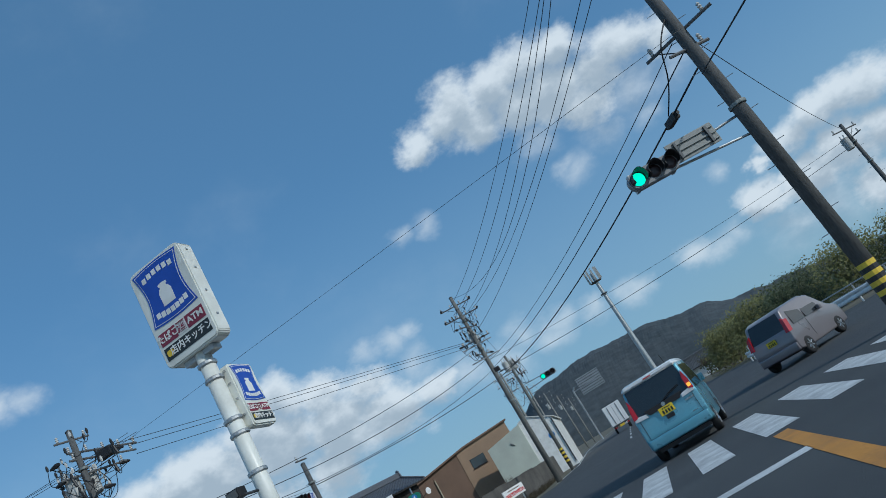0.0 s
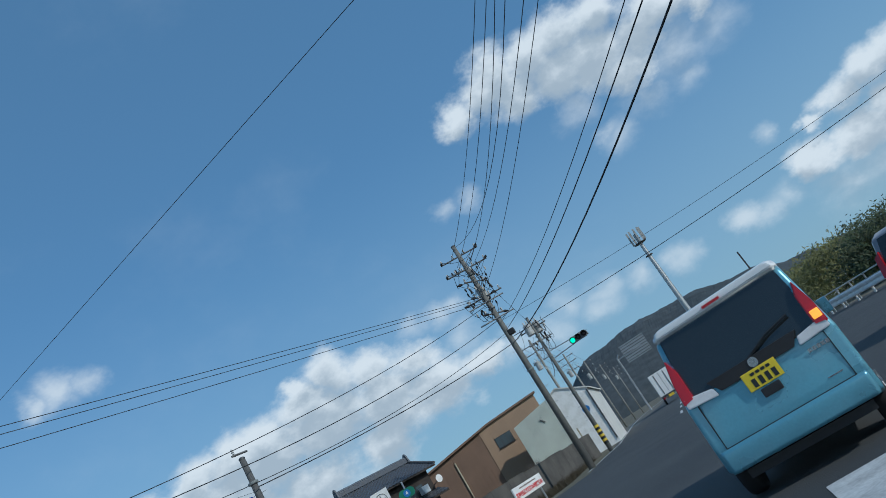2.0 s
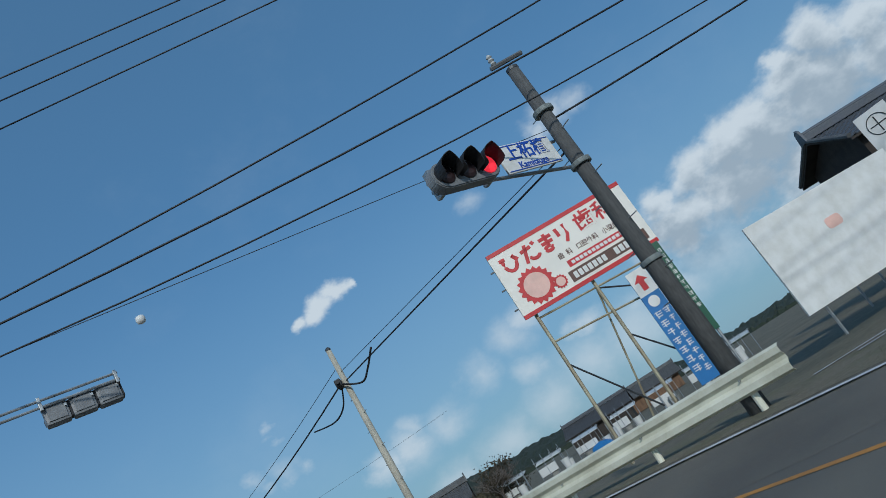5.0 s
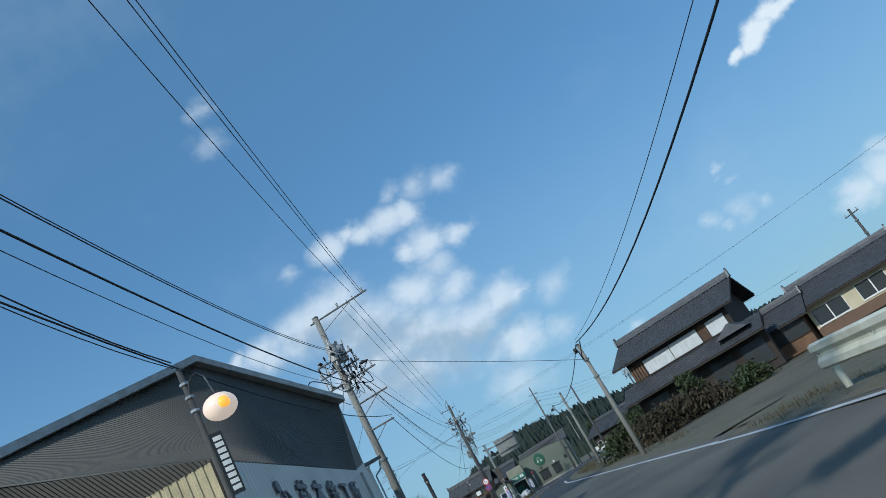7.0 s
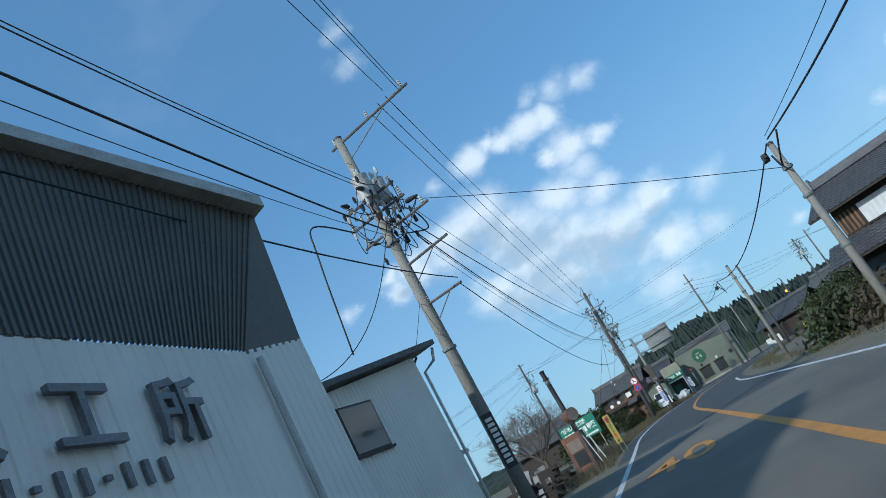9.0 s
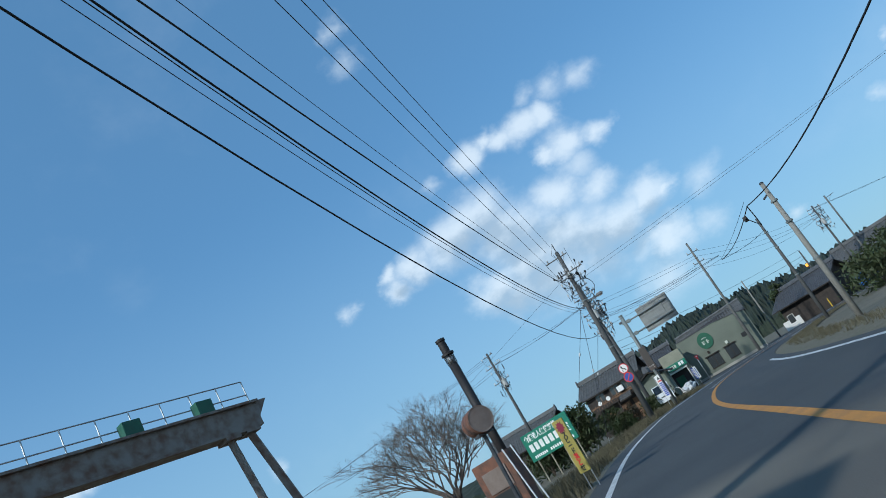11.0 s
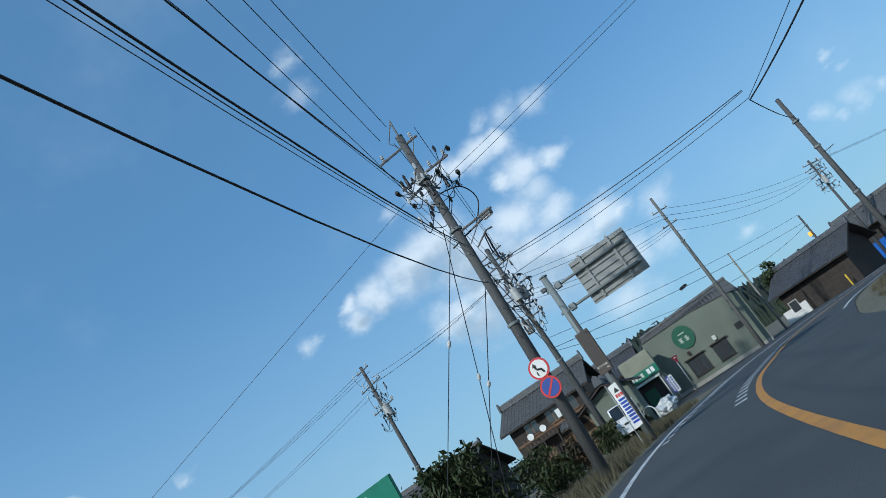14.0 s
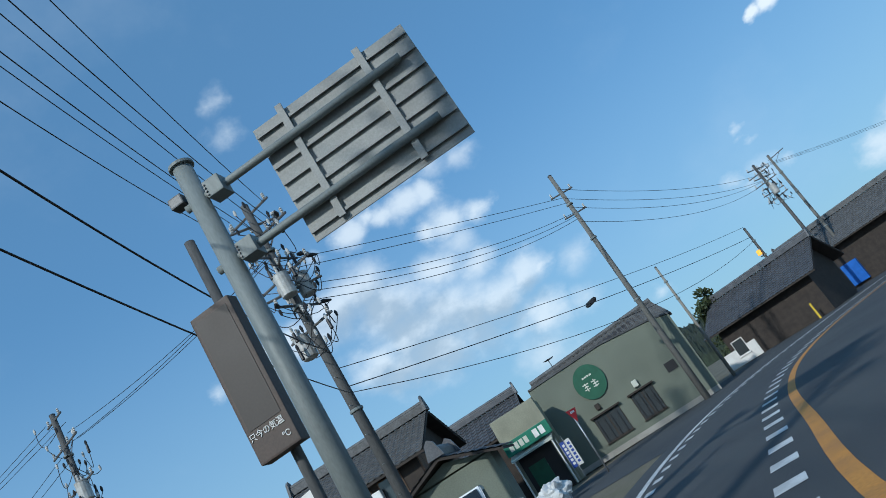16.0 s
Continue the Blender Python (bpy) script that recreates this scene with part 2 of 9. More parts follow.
def mat(name, colour, rough=0.7, metal=0.0, vary=0.25, scale=3.0, bump=0.0, fine=40.0, dirt=None, dirt_amount=0.5, coat=0.0, stretch=(1, 1, 1), emit=0.0, per_piece=0.0):
    """A surface with two scales of variation, some stains and a fine relief."""
    m = bpy.data.materials.new(name)
    m.use_nodes = True
    n, l = m.node_tree.nodes, m.node_tree.links
    b = n["Principled BSDF"]
    b.inputs["Roughness"].default_value, b.inputs["Metallic"].default_value, b.inputs["Coat Weight"].default_value = rough, metal, coat
    tc, mp = n.new("ShaderNodeTexCoord"), n.new("ShaderNodeMapping")
    mp.inputs["Scale"].default_value = stretch
    l.new(tc.outputs["Object"], mp.inputs["Vector"])
    big, small = n.new("ShaderNodeTexNoise"), n.new("ShaderNodeTexNoise")
    for t, s, dd in ((big, scale, 5.0), (small, fine, 3.0)):
        t.inputs["Scale"].default_value, t.inputs["Detail"].default_value = s, dd
        l.new(mp.outputs[0], t.inputs["Vector"])
    mix = n.new("ShaderNodeMixRGB")
    lo = tuple(c * (1 - vary) for c in colour) if dirt is None else tuple(c * (1 - dirt_amount) + d * dirt_amount for c, d in zip(colour, dirt))
    hi = tuple(min(1, c * (1 + vary * 0.5)) for c in colour)
    mix.inputs[1].default_value, mix.inputs[2].default_value = (*lo, 1), (*hi, 1)
    ramp = n.new("ShaderNodeMapRange")
    ramp.inputs[1].default_value, ramp.inputs[2].default_value = 0.33, 0.62
    l.new(big.outputs["Fac"], ramp.inputs[0])
    l.new(ramp.outputs[0], mix.inputs[0])
    grain = n.new("ShaderNodeMixRGB")
    grain.blend_type = "OVERLAY"
    grain.inputs[0].default_value = min(1.0, vary * 1.6)
    l.new(mix.outputs[0], grain.inputs[1])
    l.new(small.outputs["Fac"], grain.inputs[2])
    out = grain.outputs[0]
    if per_piece:
        info, hsv, mr = n.new("ShaderNodeObjectInfo"), n.new("ShaderNodeHueSaturation"), n.new("ShaderNodeMapRange")
        mr.inputs[3].default_value, mr.inputs[4].default_value = 1 - per_piece, 1 + per_piece
        l.new(info.outputs["Random"], mr.inputs[0])
        l.new(mr.outputs[0], hsv.inputs["Value"])
        l.new(out, hsv.inputs["Color"])
        out = hsv.outputs[0]
    l.new(out, b.inputs["Base Color"])
    if emit:
        l.new(out, b.inputs["Emission Color"])
        b.inputs["Emission Strength"].default_value = emit
    if bump:
        bp = n.new("ShaderNodeBump")
        bp.inputs["Strength"].default_value, bp.inputs["Distance"].default_value = bump, 0.02
        l.new(small.outputs["Fac"], bp.inputs["Height"])
        l.new(bp.outputs[0], b.inputs["Normal"])
    rr = n.new("ShaderNodeMapRange")
    rr.inputs[3].default_value, rr.inputs[4].default_value = max(0.02, rough - 0.08), min(1, rough + 0.1)
    l.new(big.outputs["Fac"], rr.inputs[0])
    l.new(rr.outputs[0], b.inputs["Roughness"])
    return m


ASPHALT = mat("asphalt", (0.056, 0.059, 0.06), 0.85, vary=0.35, scale=0.35, bump=0.5, fine=60, dirt=(0.035, 0.036, 0.04))


def sunlit_stretch(m, x0, x1, tint):
    """Multiplies a sunlit tone into the road colour between two x values, with soft edges."""
    n, l = m.node_tree.nodes, m.node_tree.links
    b = next(k for k in n if k.type == "BSDF_PRINCIPLED")
    src = b.inputs["Base Color"].links[0].from_socket
    g, s = n.new("ShaderNodeNewGeometry"), n.new("ShaderNodeSeparateXYZ")
    l.new(g.outputs["Position"], s.inputs[0])
    fac = None
    for a, c in ((x0 - 0.6, x0 + 0.6), (x1 + 0.6, x1 - 0.6)):
        r = n.new("ShaderNodeMapRange")
        r.inputs[1].default_value, r.inputs[2].default_value = a, c
        l.new(s.outputs[0], r.inputs[0])
        if fac is None:
            fac = r.outputs[0]
        else:
            k = n.new("ShaderNodeMath")
            k.operation = "MULTIPLY"
            l.new(fac, k.inputs[0])
            l.new(r.outputs[0], k.inputs[1])
            fac = k.outputs[0]
    mix = n.new("ShaderNodeMixRGB")
    mix.blend_type = "MULTIPLY"
    mix.inputs[2].default_value = (*tint, 1)
    l.new(fac, mix.inputs[0])
    l.new(src, mix.inputs[1])
    l.new(mix.outputs[0], b.inputs["Base Color"])


# Sun on this stretch is put into the colour; the asphalt is the same
sunlit_stretch(ASPHALT, -57.0, -8.0, (2.5, 2.15, 1.7))
GROUND = mat("field_soil", (0.13, 0.11, 0.075), 0.95, vary=0.5, scale=0.25, bump=0.6, fine=9, dirt=(0.085, 0.082, 0.05), dirt_amount=0.7)
VERGE = mat("dry_grass_verge", (0.13, 0.112, 0.078), 0.95, vary=0.5, scale=1.3, bump=0.7, fine=22, dirt=(0.12, 0.12, 0.05))
CONCRETE = mat("concrete", (0.33, 0.32, 0.29), 0.85, vary=0.25, scale=1.2, bump=0.3, fine=35, dirt=(0.2, 0.19, 0.17))
POLE = mat("weathered_concrete_pole", (0.24, 0.235, 0.215), 0.85, vary=0.25, scale=1.1, bump=0.3, fine=30, dirt=(0.22, 0.2, 0.16), stretch=(1, 1, 0.25))
DARKPOLE = mat("dark_stained_pole", (0.088, 0.089, 0.088), 0.85, vary=0.3, scale=1.4, bump=0.3, fine=30, dirt=(0.055, 0.055, 0.053), stretch=(1, 1, 0.25))
SIGNALGREY = mat("signal_housing_grey", (0.22, 0.23, 0.24), 0.5, 0.1, vary=0.15, scale=4, fine=40, dirt=(0.14, 0.14, 0.15))
PLATEBLUE = mat("sign_plate_blue", (0.02, 0.06, 0.30), 0.45, vary=0.1, scale=3)
SIGNBACK = mat("dull_sign_back", (0.27, 0.28, 0.27), 0.65, 0.15, vary=0.15, scale=1.5, bump=0.05, fine=40, dirt=(0.2, 0.2, 0.19))
SIGNPOST = mat("grey_green_sign_post", (0.20, 0.225, 0.22), 0.6, 0.1, vary=0.15, scale=1.2, fine=40, dirt=(0.15, 0.17, 0.165), stretch=(1, 1, 0.3))
GALV = mat("galvanised_steel", (0.42, 0.44, 0.45), 0.45, 0.75, vary=0.2, scale=4, bump=0.05, fine=60, dirt=(0.28, 0.28, 0.27))
STEEL = mat("dark_steel", (0.09, 0.095, 0.10), 0.5, 0.6, vary=0.3, scale=6, fine=50)
ARMSTEEL = mat("weathered_arm_steel", (0.15, 0.155, 0.16), 0.6, 0.4, vary=0.3, scale=5, fine=50, dirt=(0.1, 0.09, 0.08))
DRUMRED = mat("rusted_drum_paint", (0.17, 0.075, 0.045), 0.7, 0.1, vary=0.4, scale=4, bump=0.3, fine=45, dirt=(0.06, 0.045, 0.04), dirt_amount=0.8)
DRUMLID = mat("dull_drum_lid", (0.21, 0.17, 0.145), 0.6, 0.2, vary=0.2, scale=3, fine=40, dirt=(0.14, 0.09, 0.07))
# Cream board with the shade over the shop front put into its colour
SHOPCREAM = mat("shaded_green_cream_board", (0.25, 0.255, 0.19), 0.6, vary=0.15, scale=1.4, fine=25, dirt=(0.18, 0.185, 0.14))
RUSTY = mat("rust_streaked_steel", (0.24, 0.215, 0.19), 0.7, 0.2, vary=0.3, scale=3.5, bump=0.3, fine=45, dirt=(0.16, 0.075, 0.04), dirt_amount=0.8)
CREAMSTEEL = mat("weathered_cream_steel", (0.42, 0.39, 0.28), 0.65, 0.2, vary=0.25, scale=2.2, fine=40, dirt=(0.24, 0.15, 0.08), dirt_amount=0.6)
CABLE = mat("black_cable", (0.018, 0.019, 0.022), 0.6, vary=0.1)
WIRE = mat("dull_wire", (0.03, 0.032, 0.036), 0.5, 0.3, vary=0.1)
CERAMIC = mat("glazed_insulator", (0.55, 0.55, 0.53), 0.25, vary=0.15, scale=8)
TRANSF = mat("transformer_grey_paint", (0.42, 0.43, 0.42), 0.5, 0.1, vary=0.2, scale=5, dirt=(0.27, 0.24, 0.2))
WHITE = mat("white_paint", (0.78, 0.78, 0.76), 0.5, vary=0.08, scale=2.5, fine=30, dirt=(0.6, 0.59, 0.54))
PLASTIC = mat("cream_white_plastic", (0.72, 0.73, 0.68), 0.38, vary=0.08, scale=2.5, fine=20, dirt=(0.55, 0.55, 0.48), dirt_amount=0.4)
BLUE = mat("sign_blue", (0.02, 0.075, 0.42), 0.35, vary=0.08, scale=3)
MAROON = mat("sign_maroon", (0.22, 0.025, 0.05), 0.4, vary=0.1, scale=3)
SIGNBLACK = mat("sign_black", (0.02, 0.025, 0.026), 0.4, vary=0.15, scale=3)
SIGNRED = mat("sign_red", (0.55, 0.025, 0.03), 0.4, vary=0.12, scale=3)
SIGNPINK = mat("faded_pink_print", (0.82, 0.52, 0.44), 0.5, vary=0.1, scale=3)
SIGNCREAM = mat("cream_sign_board", (0.86, 0.82, 0.74), 0.5, vary=0.06, scale=1.5)
SIGNGREEN = mat("dark_green_sign", (0.015, 0.10, 0.055), 0.45, vary=0.15, scale=3)
BRIGHTGREEN = mat("bright_green_sign", (0.012, 0.17, 0.105), 0.45, vary=0.12, scale=2)
SKYBLUE = mat("sign_bright_blue", (0.02, 0.17, 0.46), 0.45, vary=0.1, scale=2)
YELLOW = mat("sign_yellow", (0.72, 0.50, 0.04), 0.5, vary=0.12, scale=3)
BROWNPRINT = mat("sign_brown", (0.12, 0.06, 0.045), 0.5, vary=0.1)
ROADWHITE = mat("worn_white_line", (0.55, 0.56, 0.55), 0.75, vary=0.25, scale=2.2, bump=0.2, fine=28, dirt=(0.25, 0.25, 0.25), dirt_amount=0.55)
ROADORANGE = mat("worn_orange_line", (0.50, 0.22, 0.035), 0.75, vary=0.2, scale=2.0, bump=0.2, fine=28, dirt=(0.30, 0.14, 0.04), dirt_amount=0.5)
RUBBER = mat("tyre_rubber", (0.02, 0.02, 0.021), 0.85, vary=0.2, scale=12)
TRIM = mat("black_trim", (0.018, 0.018, 0.02), 0.5, vary=0.15, scale=6)
CHROME = mat("chrome", (0.7, 0.71, 0.72), 0.15, 1.0, vary=0.05)
ALLOY = mat("alloy_wheel", (0.5, 0.51, 0.52), 0.3, 0.85, vary=0.1, scale=6)
CARBLUE = mat("light_blue_car_paint", (0.13, 0.36, 0.46), 0.28, 0.35, vary=0.06, scale=2, coat=0.6, dirt=(0.15, 0.32, 0.4))
CARWHITE = mat("white_car_paint", (0.75, 0.76, 0.76), 0.3, 0.0, vary=0.05, scale=2, coat=0.6)
CARGREY = mat("mauve_grey_car_paint", (0.25, 0.225, 0.235), 0.3, 0.4, vary=0.06, scale=2, coat=0.6)
LAMPRED = mat("red_lamp_lens", (0.45, 0.01, 0.015), 0.2, vary=0.1, coat=0.6)
LAMPCLEAR = mat("clear_lamp_lens", (0.75, 0.75, 0.75), 0.15, vary=0.1, coat=0.6)
LAMPAMBER = mat("lit_amber_lens", (0.9, 0.38, 0.05), 0.25, vary=0.05, emit=0.9)
LENSGREEN = mat("lit_green_lens", (0.03, 0.75, 0.45), 0.25, vary=0.1, emit=1.3, fine=90)
LENSRED = mat("lit_red_lens", (0.9, 0.03, 0.05), 0.25, vary=0.1, emit=0.8, fine=90)
LENSOFF = mat("unlit_signal_lens", (0.035, 0.02, 0.022), 0.35, vary=0.3, fine=90)
PLATEYELLOW = mat("yellow_number_plate", (0.78, 0.58, 0.03), 0.45, vary=0.05)
# Copy of POLE darkened to put shade on the pole into its colour
GREYPOLE = mat("shaded_stained_pole", (0.15, 0.15, 0.14), 0.85, vary=0.25, scale=1.1, bump=0.3, fine=30, dirt=(0.11, 0.11, 0.10), stretch=(1, 1, 0.25))
PALEPOLE = mat("pale_concrete_pole", (0.50, 0.47, 0.39), 0.85, vary=0.2, scale=1.1, bump=0.3, fine=30, dirt=(0.30, 0.27, 0.21), stretch=(1, 1, 0.25))
DARKCLAD = mat("dark_ribbed_cladding", (0.098, 0.092, 0.078), 0.6, 0.15, vary=0.25, scale=0.9, fine=25, dirt=(0.07, 0.066, 0.056))
PALECLAD = mat("pale_ribbed_cladding", (0.70, 0.69, 0.64), 0.55, 0.05, vary=0.08, scale=0.8, fine=25, dirt=(0.57, 0.56, 0.52), dirt_amount=0.5)
TIMBERSLAT = mat("yellowed_slat_fence", (0.52, 0.45, 0.28), 0.75, vary=0.2, scale=2.0, fine=30, dirt=(0.3, 0.25, 0.15))
TILE = mat("smoked_roof_tile", (0.085, 0.09, 0.10), 0.42, 0.1, vary=0.35, scale=2.4, bump=0.2, fine=16, dirt=(0.05, 0.052, 0.058))
OLDTILE = mat("weathered_roof_tile", (0.105, 0.108, 0.11), 0.7, vary=0.4, scale=3.0, bump=0.25, fine=14, dirt=(0.06, 0.06, 0.06))
TIMBER = mat("brown_timber", (0.16, 0.09, 0.05), 0.75, vary=0.35, scale=3, bump=0.2, fine=30, stretch=(1, 1, 0.3))
BLUETILE = mat("blue_grey_roof_tile", (0.075, 0.085, 0.105), 0.45, vary=0.25, scale=2.0, bump=0.15, fine=18, dirt=(0.11, 0.115, 0.12))
DARKTIMBER = mat("dark_aged_timber", (0.038, 0.03, 0.025), 0.8, vary=0.35, scale=3, bump=0.2, fine=30)
PLASTER = mat("cream_plaster", (0.62, 0.55, 0.38), 0.85, vary=0.12, scale=1.0, bump=0.2, fine=30, dirt=(0.48, 0.42, 0.3))
GREYGREEN = mat("grey_green_render", (0.155, 0.175, 0.14), 0.85, vary=0.14, scale=0.6, bump=0.25, fine=25, dirt=(0.115, 0.13, 0.104))
WALLWHITE = mat("white_plaster_wall", (0.68, 0.68, 0.66), 0.85, vary=0.1, scale=1.0, bump=0.15, fine=25, dirt=(0.5, 0.5, 0.47))
TAN = mat("tan_cladding", (0.31, 0.21, 0.135), 0.75, vary=0.12, scale=0.6, fine=20, dirt=(0.26, 0.175, 0.115))
BROWNCLAD = mat("brown_cladding", (0.17, 0.105, 0.07), 0.75, vary=0.15, scale=0.6, fine=20)
PALEGREEN = mat("pale_green_sheet", (0.55, 0.58, 0.50), 0.6, vary=0.1, scale=0.6, fine=20, dirt=(0.45, 0.46, 0.4))
SHUTTER = mat("pale_shutter", (0.60, 0.62, 0.62), 0.5, 0.1, vary=0.12, scale=1.3, fine=20, stretch=(6, 1, 1))
PLASTICBLUE = mat("blue_plastic_sheet", (0.015, 0.12, 0.48), 0.5, vary=0.15, scale=3)
BARK = mat("grey_brown_bark", (0.13, 0.10, 0.075), 0.9, vary=0.35, scale=6, bump=0.4, fine=40)
TWIG = mat("bare_twig", (0.17, 0.14, 0.12), 0.9, vary=0.3, scale=8)
LEAF = mat("evergreen_leaf", (0.036, 0.055, 0.02), 0.7, vary=0.5, scale=1.2, fine=14, dirt=(0.055, 0.05, 0.018))
LEAFYELLOW = mat("yellow_green_bamboo_leaf", (0.14, 0.14, 0.045), 0.75, vary=0.4, scale=0.8, fine=10, dirt=(0.10, 0.11, 0.04))
FLAGYELLOW = mat("faded_yellow_board", (0.33, 0.28, 0.06), 0.6, vary=0.2, scale=3, dirt=(0.22, 0.19, 0.06))
LEAFBROWN = mat("brown_hedge_leaf", (0.058, 0.046, 0.026), 0.8, vary=0.4, scale=1.2, fine=14)
GRASS = mat("straw_grass", (0.10, 0.088, 0.05), 0.9, vary=0.4, scale=3, fine=20)
FOREST = mat("conifer_forest", (0.02, 0.029, 0.018), 0.95, vary=0.5, scale=0.05, bump=0.0, fine=0.9, dirt=(0.03, 0.036, 0.022))
# The blue-grey tint puts the far haze into the base colour
MOUNTAIN = mat("haze_tinted_mountain_wood", (0.048, 0.056, 0.06), 0.95, vary=0.4, scale=0.006, fine=0.06, dirt=(0.03, 0.042, 0.046), dirt_amount=0.7)


def glass_mat(name, colour, rough=0.06):
    m = bpy.data.materials.new(name)
    m.use_nodes = True
    b = m.node_tree.nodes["Principled BSDF"]
    b.inputs["Base Color"].default_value, b.inputs["Roughness"].default_value = (*colour, 1), rough
    b.inputs["Specular IOR Level"].default_value, b.inputs["Coat Weight"].default_value = 0.6, 0.4
    return m


CARGLASS = glass_mat("privacy_glass", (0.018, 0.022, 0.024))
WINDOW = glass_mat("dark_window_glass", (0.05, 0.058, 0.062), 0.08)
MIRROR = bpy.data.materials.new("mirror_face")
MIRROR.use_nodes = True
MIRROR.node_tree.nodes["Principled BSDF"].inputs["Metallic"].default_value = 1.0
MIRROR.node_tree.nodes["Principled BSDF"].inputs["Roughness"].default_value = 0.12
MIRROR.node_tree.nodes["Principled BSDF"].inputs["Base Color"].default_value = (0.9, 0.91, 0.9, 1)

# ---- building helpers ----


def empty(name, m, label="", category="", group="", kind=""):
    ob = new(name)
    ob.empty_display_size = 0.2
    ob.matrix_world = m
    return tagged(ob, label, category, group, kind)


def part(name, bm, material, parent=None, label="", smooth=False):
    me = bpy.data.meshes.new(name)
    bm.to_mesh(me)
    bm.free()
    me.materials.append(material)
    if smooth:
        for p in me.polygons:
            p.use_smooth = True
    ob = new(name, me)
    if parent is not None:
        ob.parent = parent
    return tagged(ob, label)


def share(name, ob, parent, m):
    """Another object on the same mesh."""
    o = new(name, ob.data)
    o.parent = parent
    o.matrix_basis = m
    return o


def box(x0, x1, y0, y1, z0, z1, bevel=0.0, bm=None):
    bm = bm or bmesh.new()
    r = bmesh.ops.create_cube(bm, size=1.0)
    vs = r["verts"]
    bmesh.ops.scale(bm, vec=(x1 - x0, y1 - y0, z1 - z0), verts=vs)
    bmesh.ops.translate(bm, vec=((x0 + x1) / 2, (y0 + y1) / 2, (z0 + z1) / 2), verts=vs)
    if bevel:
        es = list({e for v in vs for e in v.link_edges})
        bmesh.ops.bevel(bm, geom=es, offset=bevel, segments=2, affect="EDGES", profile=0.7)
    return bm


def prism(points, depth0, depth1, axis="y", bm=None, bevel=0.0):
    """A flat outline (x, z) pulled along y, or (x, y) along z, or (y, z) along x."""
    bm = bm or bmesh.new()
    def at(p, d):
        return (p[0], d, p[1]) if axis == "y" else (p[0], p[1], d) if axis == "z" else (d, p[0], p[1])
    a = [bm.verts.new(at(p, depth0)) for p in points]
    b = [bm.verts.new(at(p, depth1)) for p in points]
    n = len(points)
    bm.faces.new(a)
    bm.faces.new(b[::-1])
    for i in range(n):
        bm.faces.new((a[i], a[(i + 1) % n], b[(i + 1) % n], b[i])[::-1])
    bmesh.ops.recalc_face_normals(bm, faces=bm.faces)
    if bevel:
        bmesh.ops.bevel(bm, geom=list(bm.edges), offset=bevel, segments=2, affect="EDGES")
    return bm


def ring_frame(d):
    d = d.normalized()
    u = d.cross(Vector((0, 0, 1)))
    if u.length < 1e-3:
        u = Vector((1, 0, 0))
    u.normalize()
    return u, d.cross(u).normalized()


def tube(points, radii, sides=8, bm=None, caps=True):
    """A round bar along a line of points."""
    bm = bm or bmesh.new()
    pts = [Vector(p) for p in points]
    if isinstance(radii, (int, float)):
        radii = [radii] * len(pts)
    rings = []
    for i, p in enumerate(pts):
        d = pts[min(i + 1, len(pts) - 1)] - pts[max(i - 1, 0)]
        u, v = ring_frame(d)
        rings.append([bm.verts.new(p + radii[i] * (math.cos(k * math.tau / sides) * u + math.sin(k * math.tau / sides) * v)) for k in range(sides)])
    for a, b in zip(rings, rings[1:]):
        for k in range(sides):
            bm.faces.new((a[k], a[(k + 1) % sides], b[(k + 1) % sides], b[k]))
    if caps:
        bm.faces.new(rings[0][::-1])
        bm.faces.new(rings[-1])
    bmesh.ops.recalc_face_normals(bm, faces=bm.faces)
    return bm


def lathe(profile, sides=24, bm=None, base=(0, 0, 0), axis="z"):
    """A turned form from (radius, height) pairs."""
    bm = bm or bmesh.new()
    rings = []
    for r, h in profile:
        ring = []
        for k in range(sides):
            c, s = math.cos(k * math.tau / sides) * r, math.sin(k * math.tau / sides) * r
            p = (c, s, h) if axis == "z" else (c, -h, s)
            ring.append(bm.verts.new((p[0] + base[0], p[1] + base[1], p[2] + base[2])))
        rings.append(ring)
    for a, b in zip(rings, rings[1:]):
        for k in range(sides):
            bm.faces.new((a[k], a[(k + 1) % sides], b[(k + 1) % sides], b[k]))
    bm.faces.new(rings[0])
    bm.faces.new(rings[-1])
    bmesh.ops.recalc_face_normals(bm, faces=bm.faces)
    return bm


def disc(r, y0, y1, cx=0, cz=0, sides=28, bm=None):
    return prism([(cx + r * math.cos(k * math.tau / sides), cz + r * math.sin(k * math.tau / sides)) for k in range(sides)], y0, y1, bm=bm)


def words(name, text, size, material, parent, x, z, y=-0.01, squeeze=1.0, bold=0.0, depth=0.004, label="", turn=None):
    """Lettering on a board that faces -y, centred on (x, z)."""
    cu = bpy.data.curves.new(name, "FONT")
    cu.body, cu.size, cu.align_x, cu.align_y, cu.extrude, cu.offset = text, size, "CENTER", "CENTER", depth, bold
    cu.resolution_u = 3
    ob = bpy.data.objects.new(name, cu)
    scene.collection.objects.link(ob)
    bpy.context.view_layer.update()
    me = bpy.data.meshes.new_from_object(ob.evaluated_get(bpy.context.evaluated_depsgraph_get()))
    bpy.data.objects.remove(ob)
    bpy.data.curves.remove(cu)
    me.materials.clear()
    me.materials.append(material)
    o = new(name, me)
    if parent is not None:
        o.parent = parent
    o.matrix_basis = turn if turn is not None else Matrix.Translation((x, y, z)) @ Matrix.Rotation(radians(90), 4, "X") @ Matrix.Diagonal((squeeze, 1, 1, 1))
    return tagged(o, label)


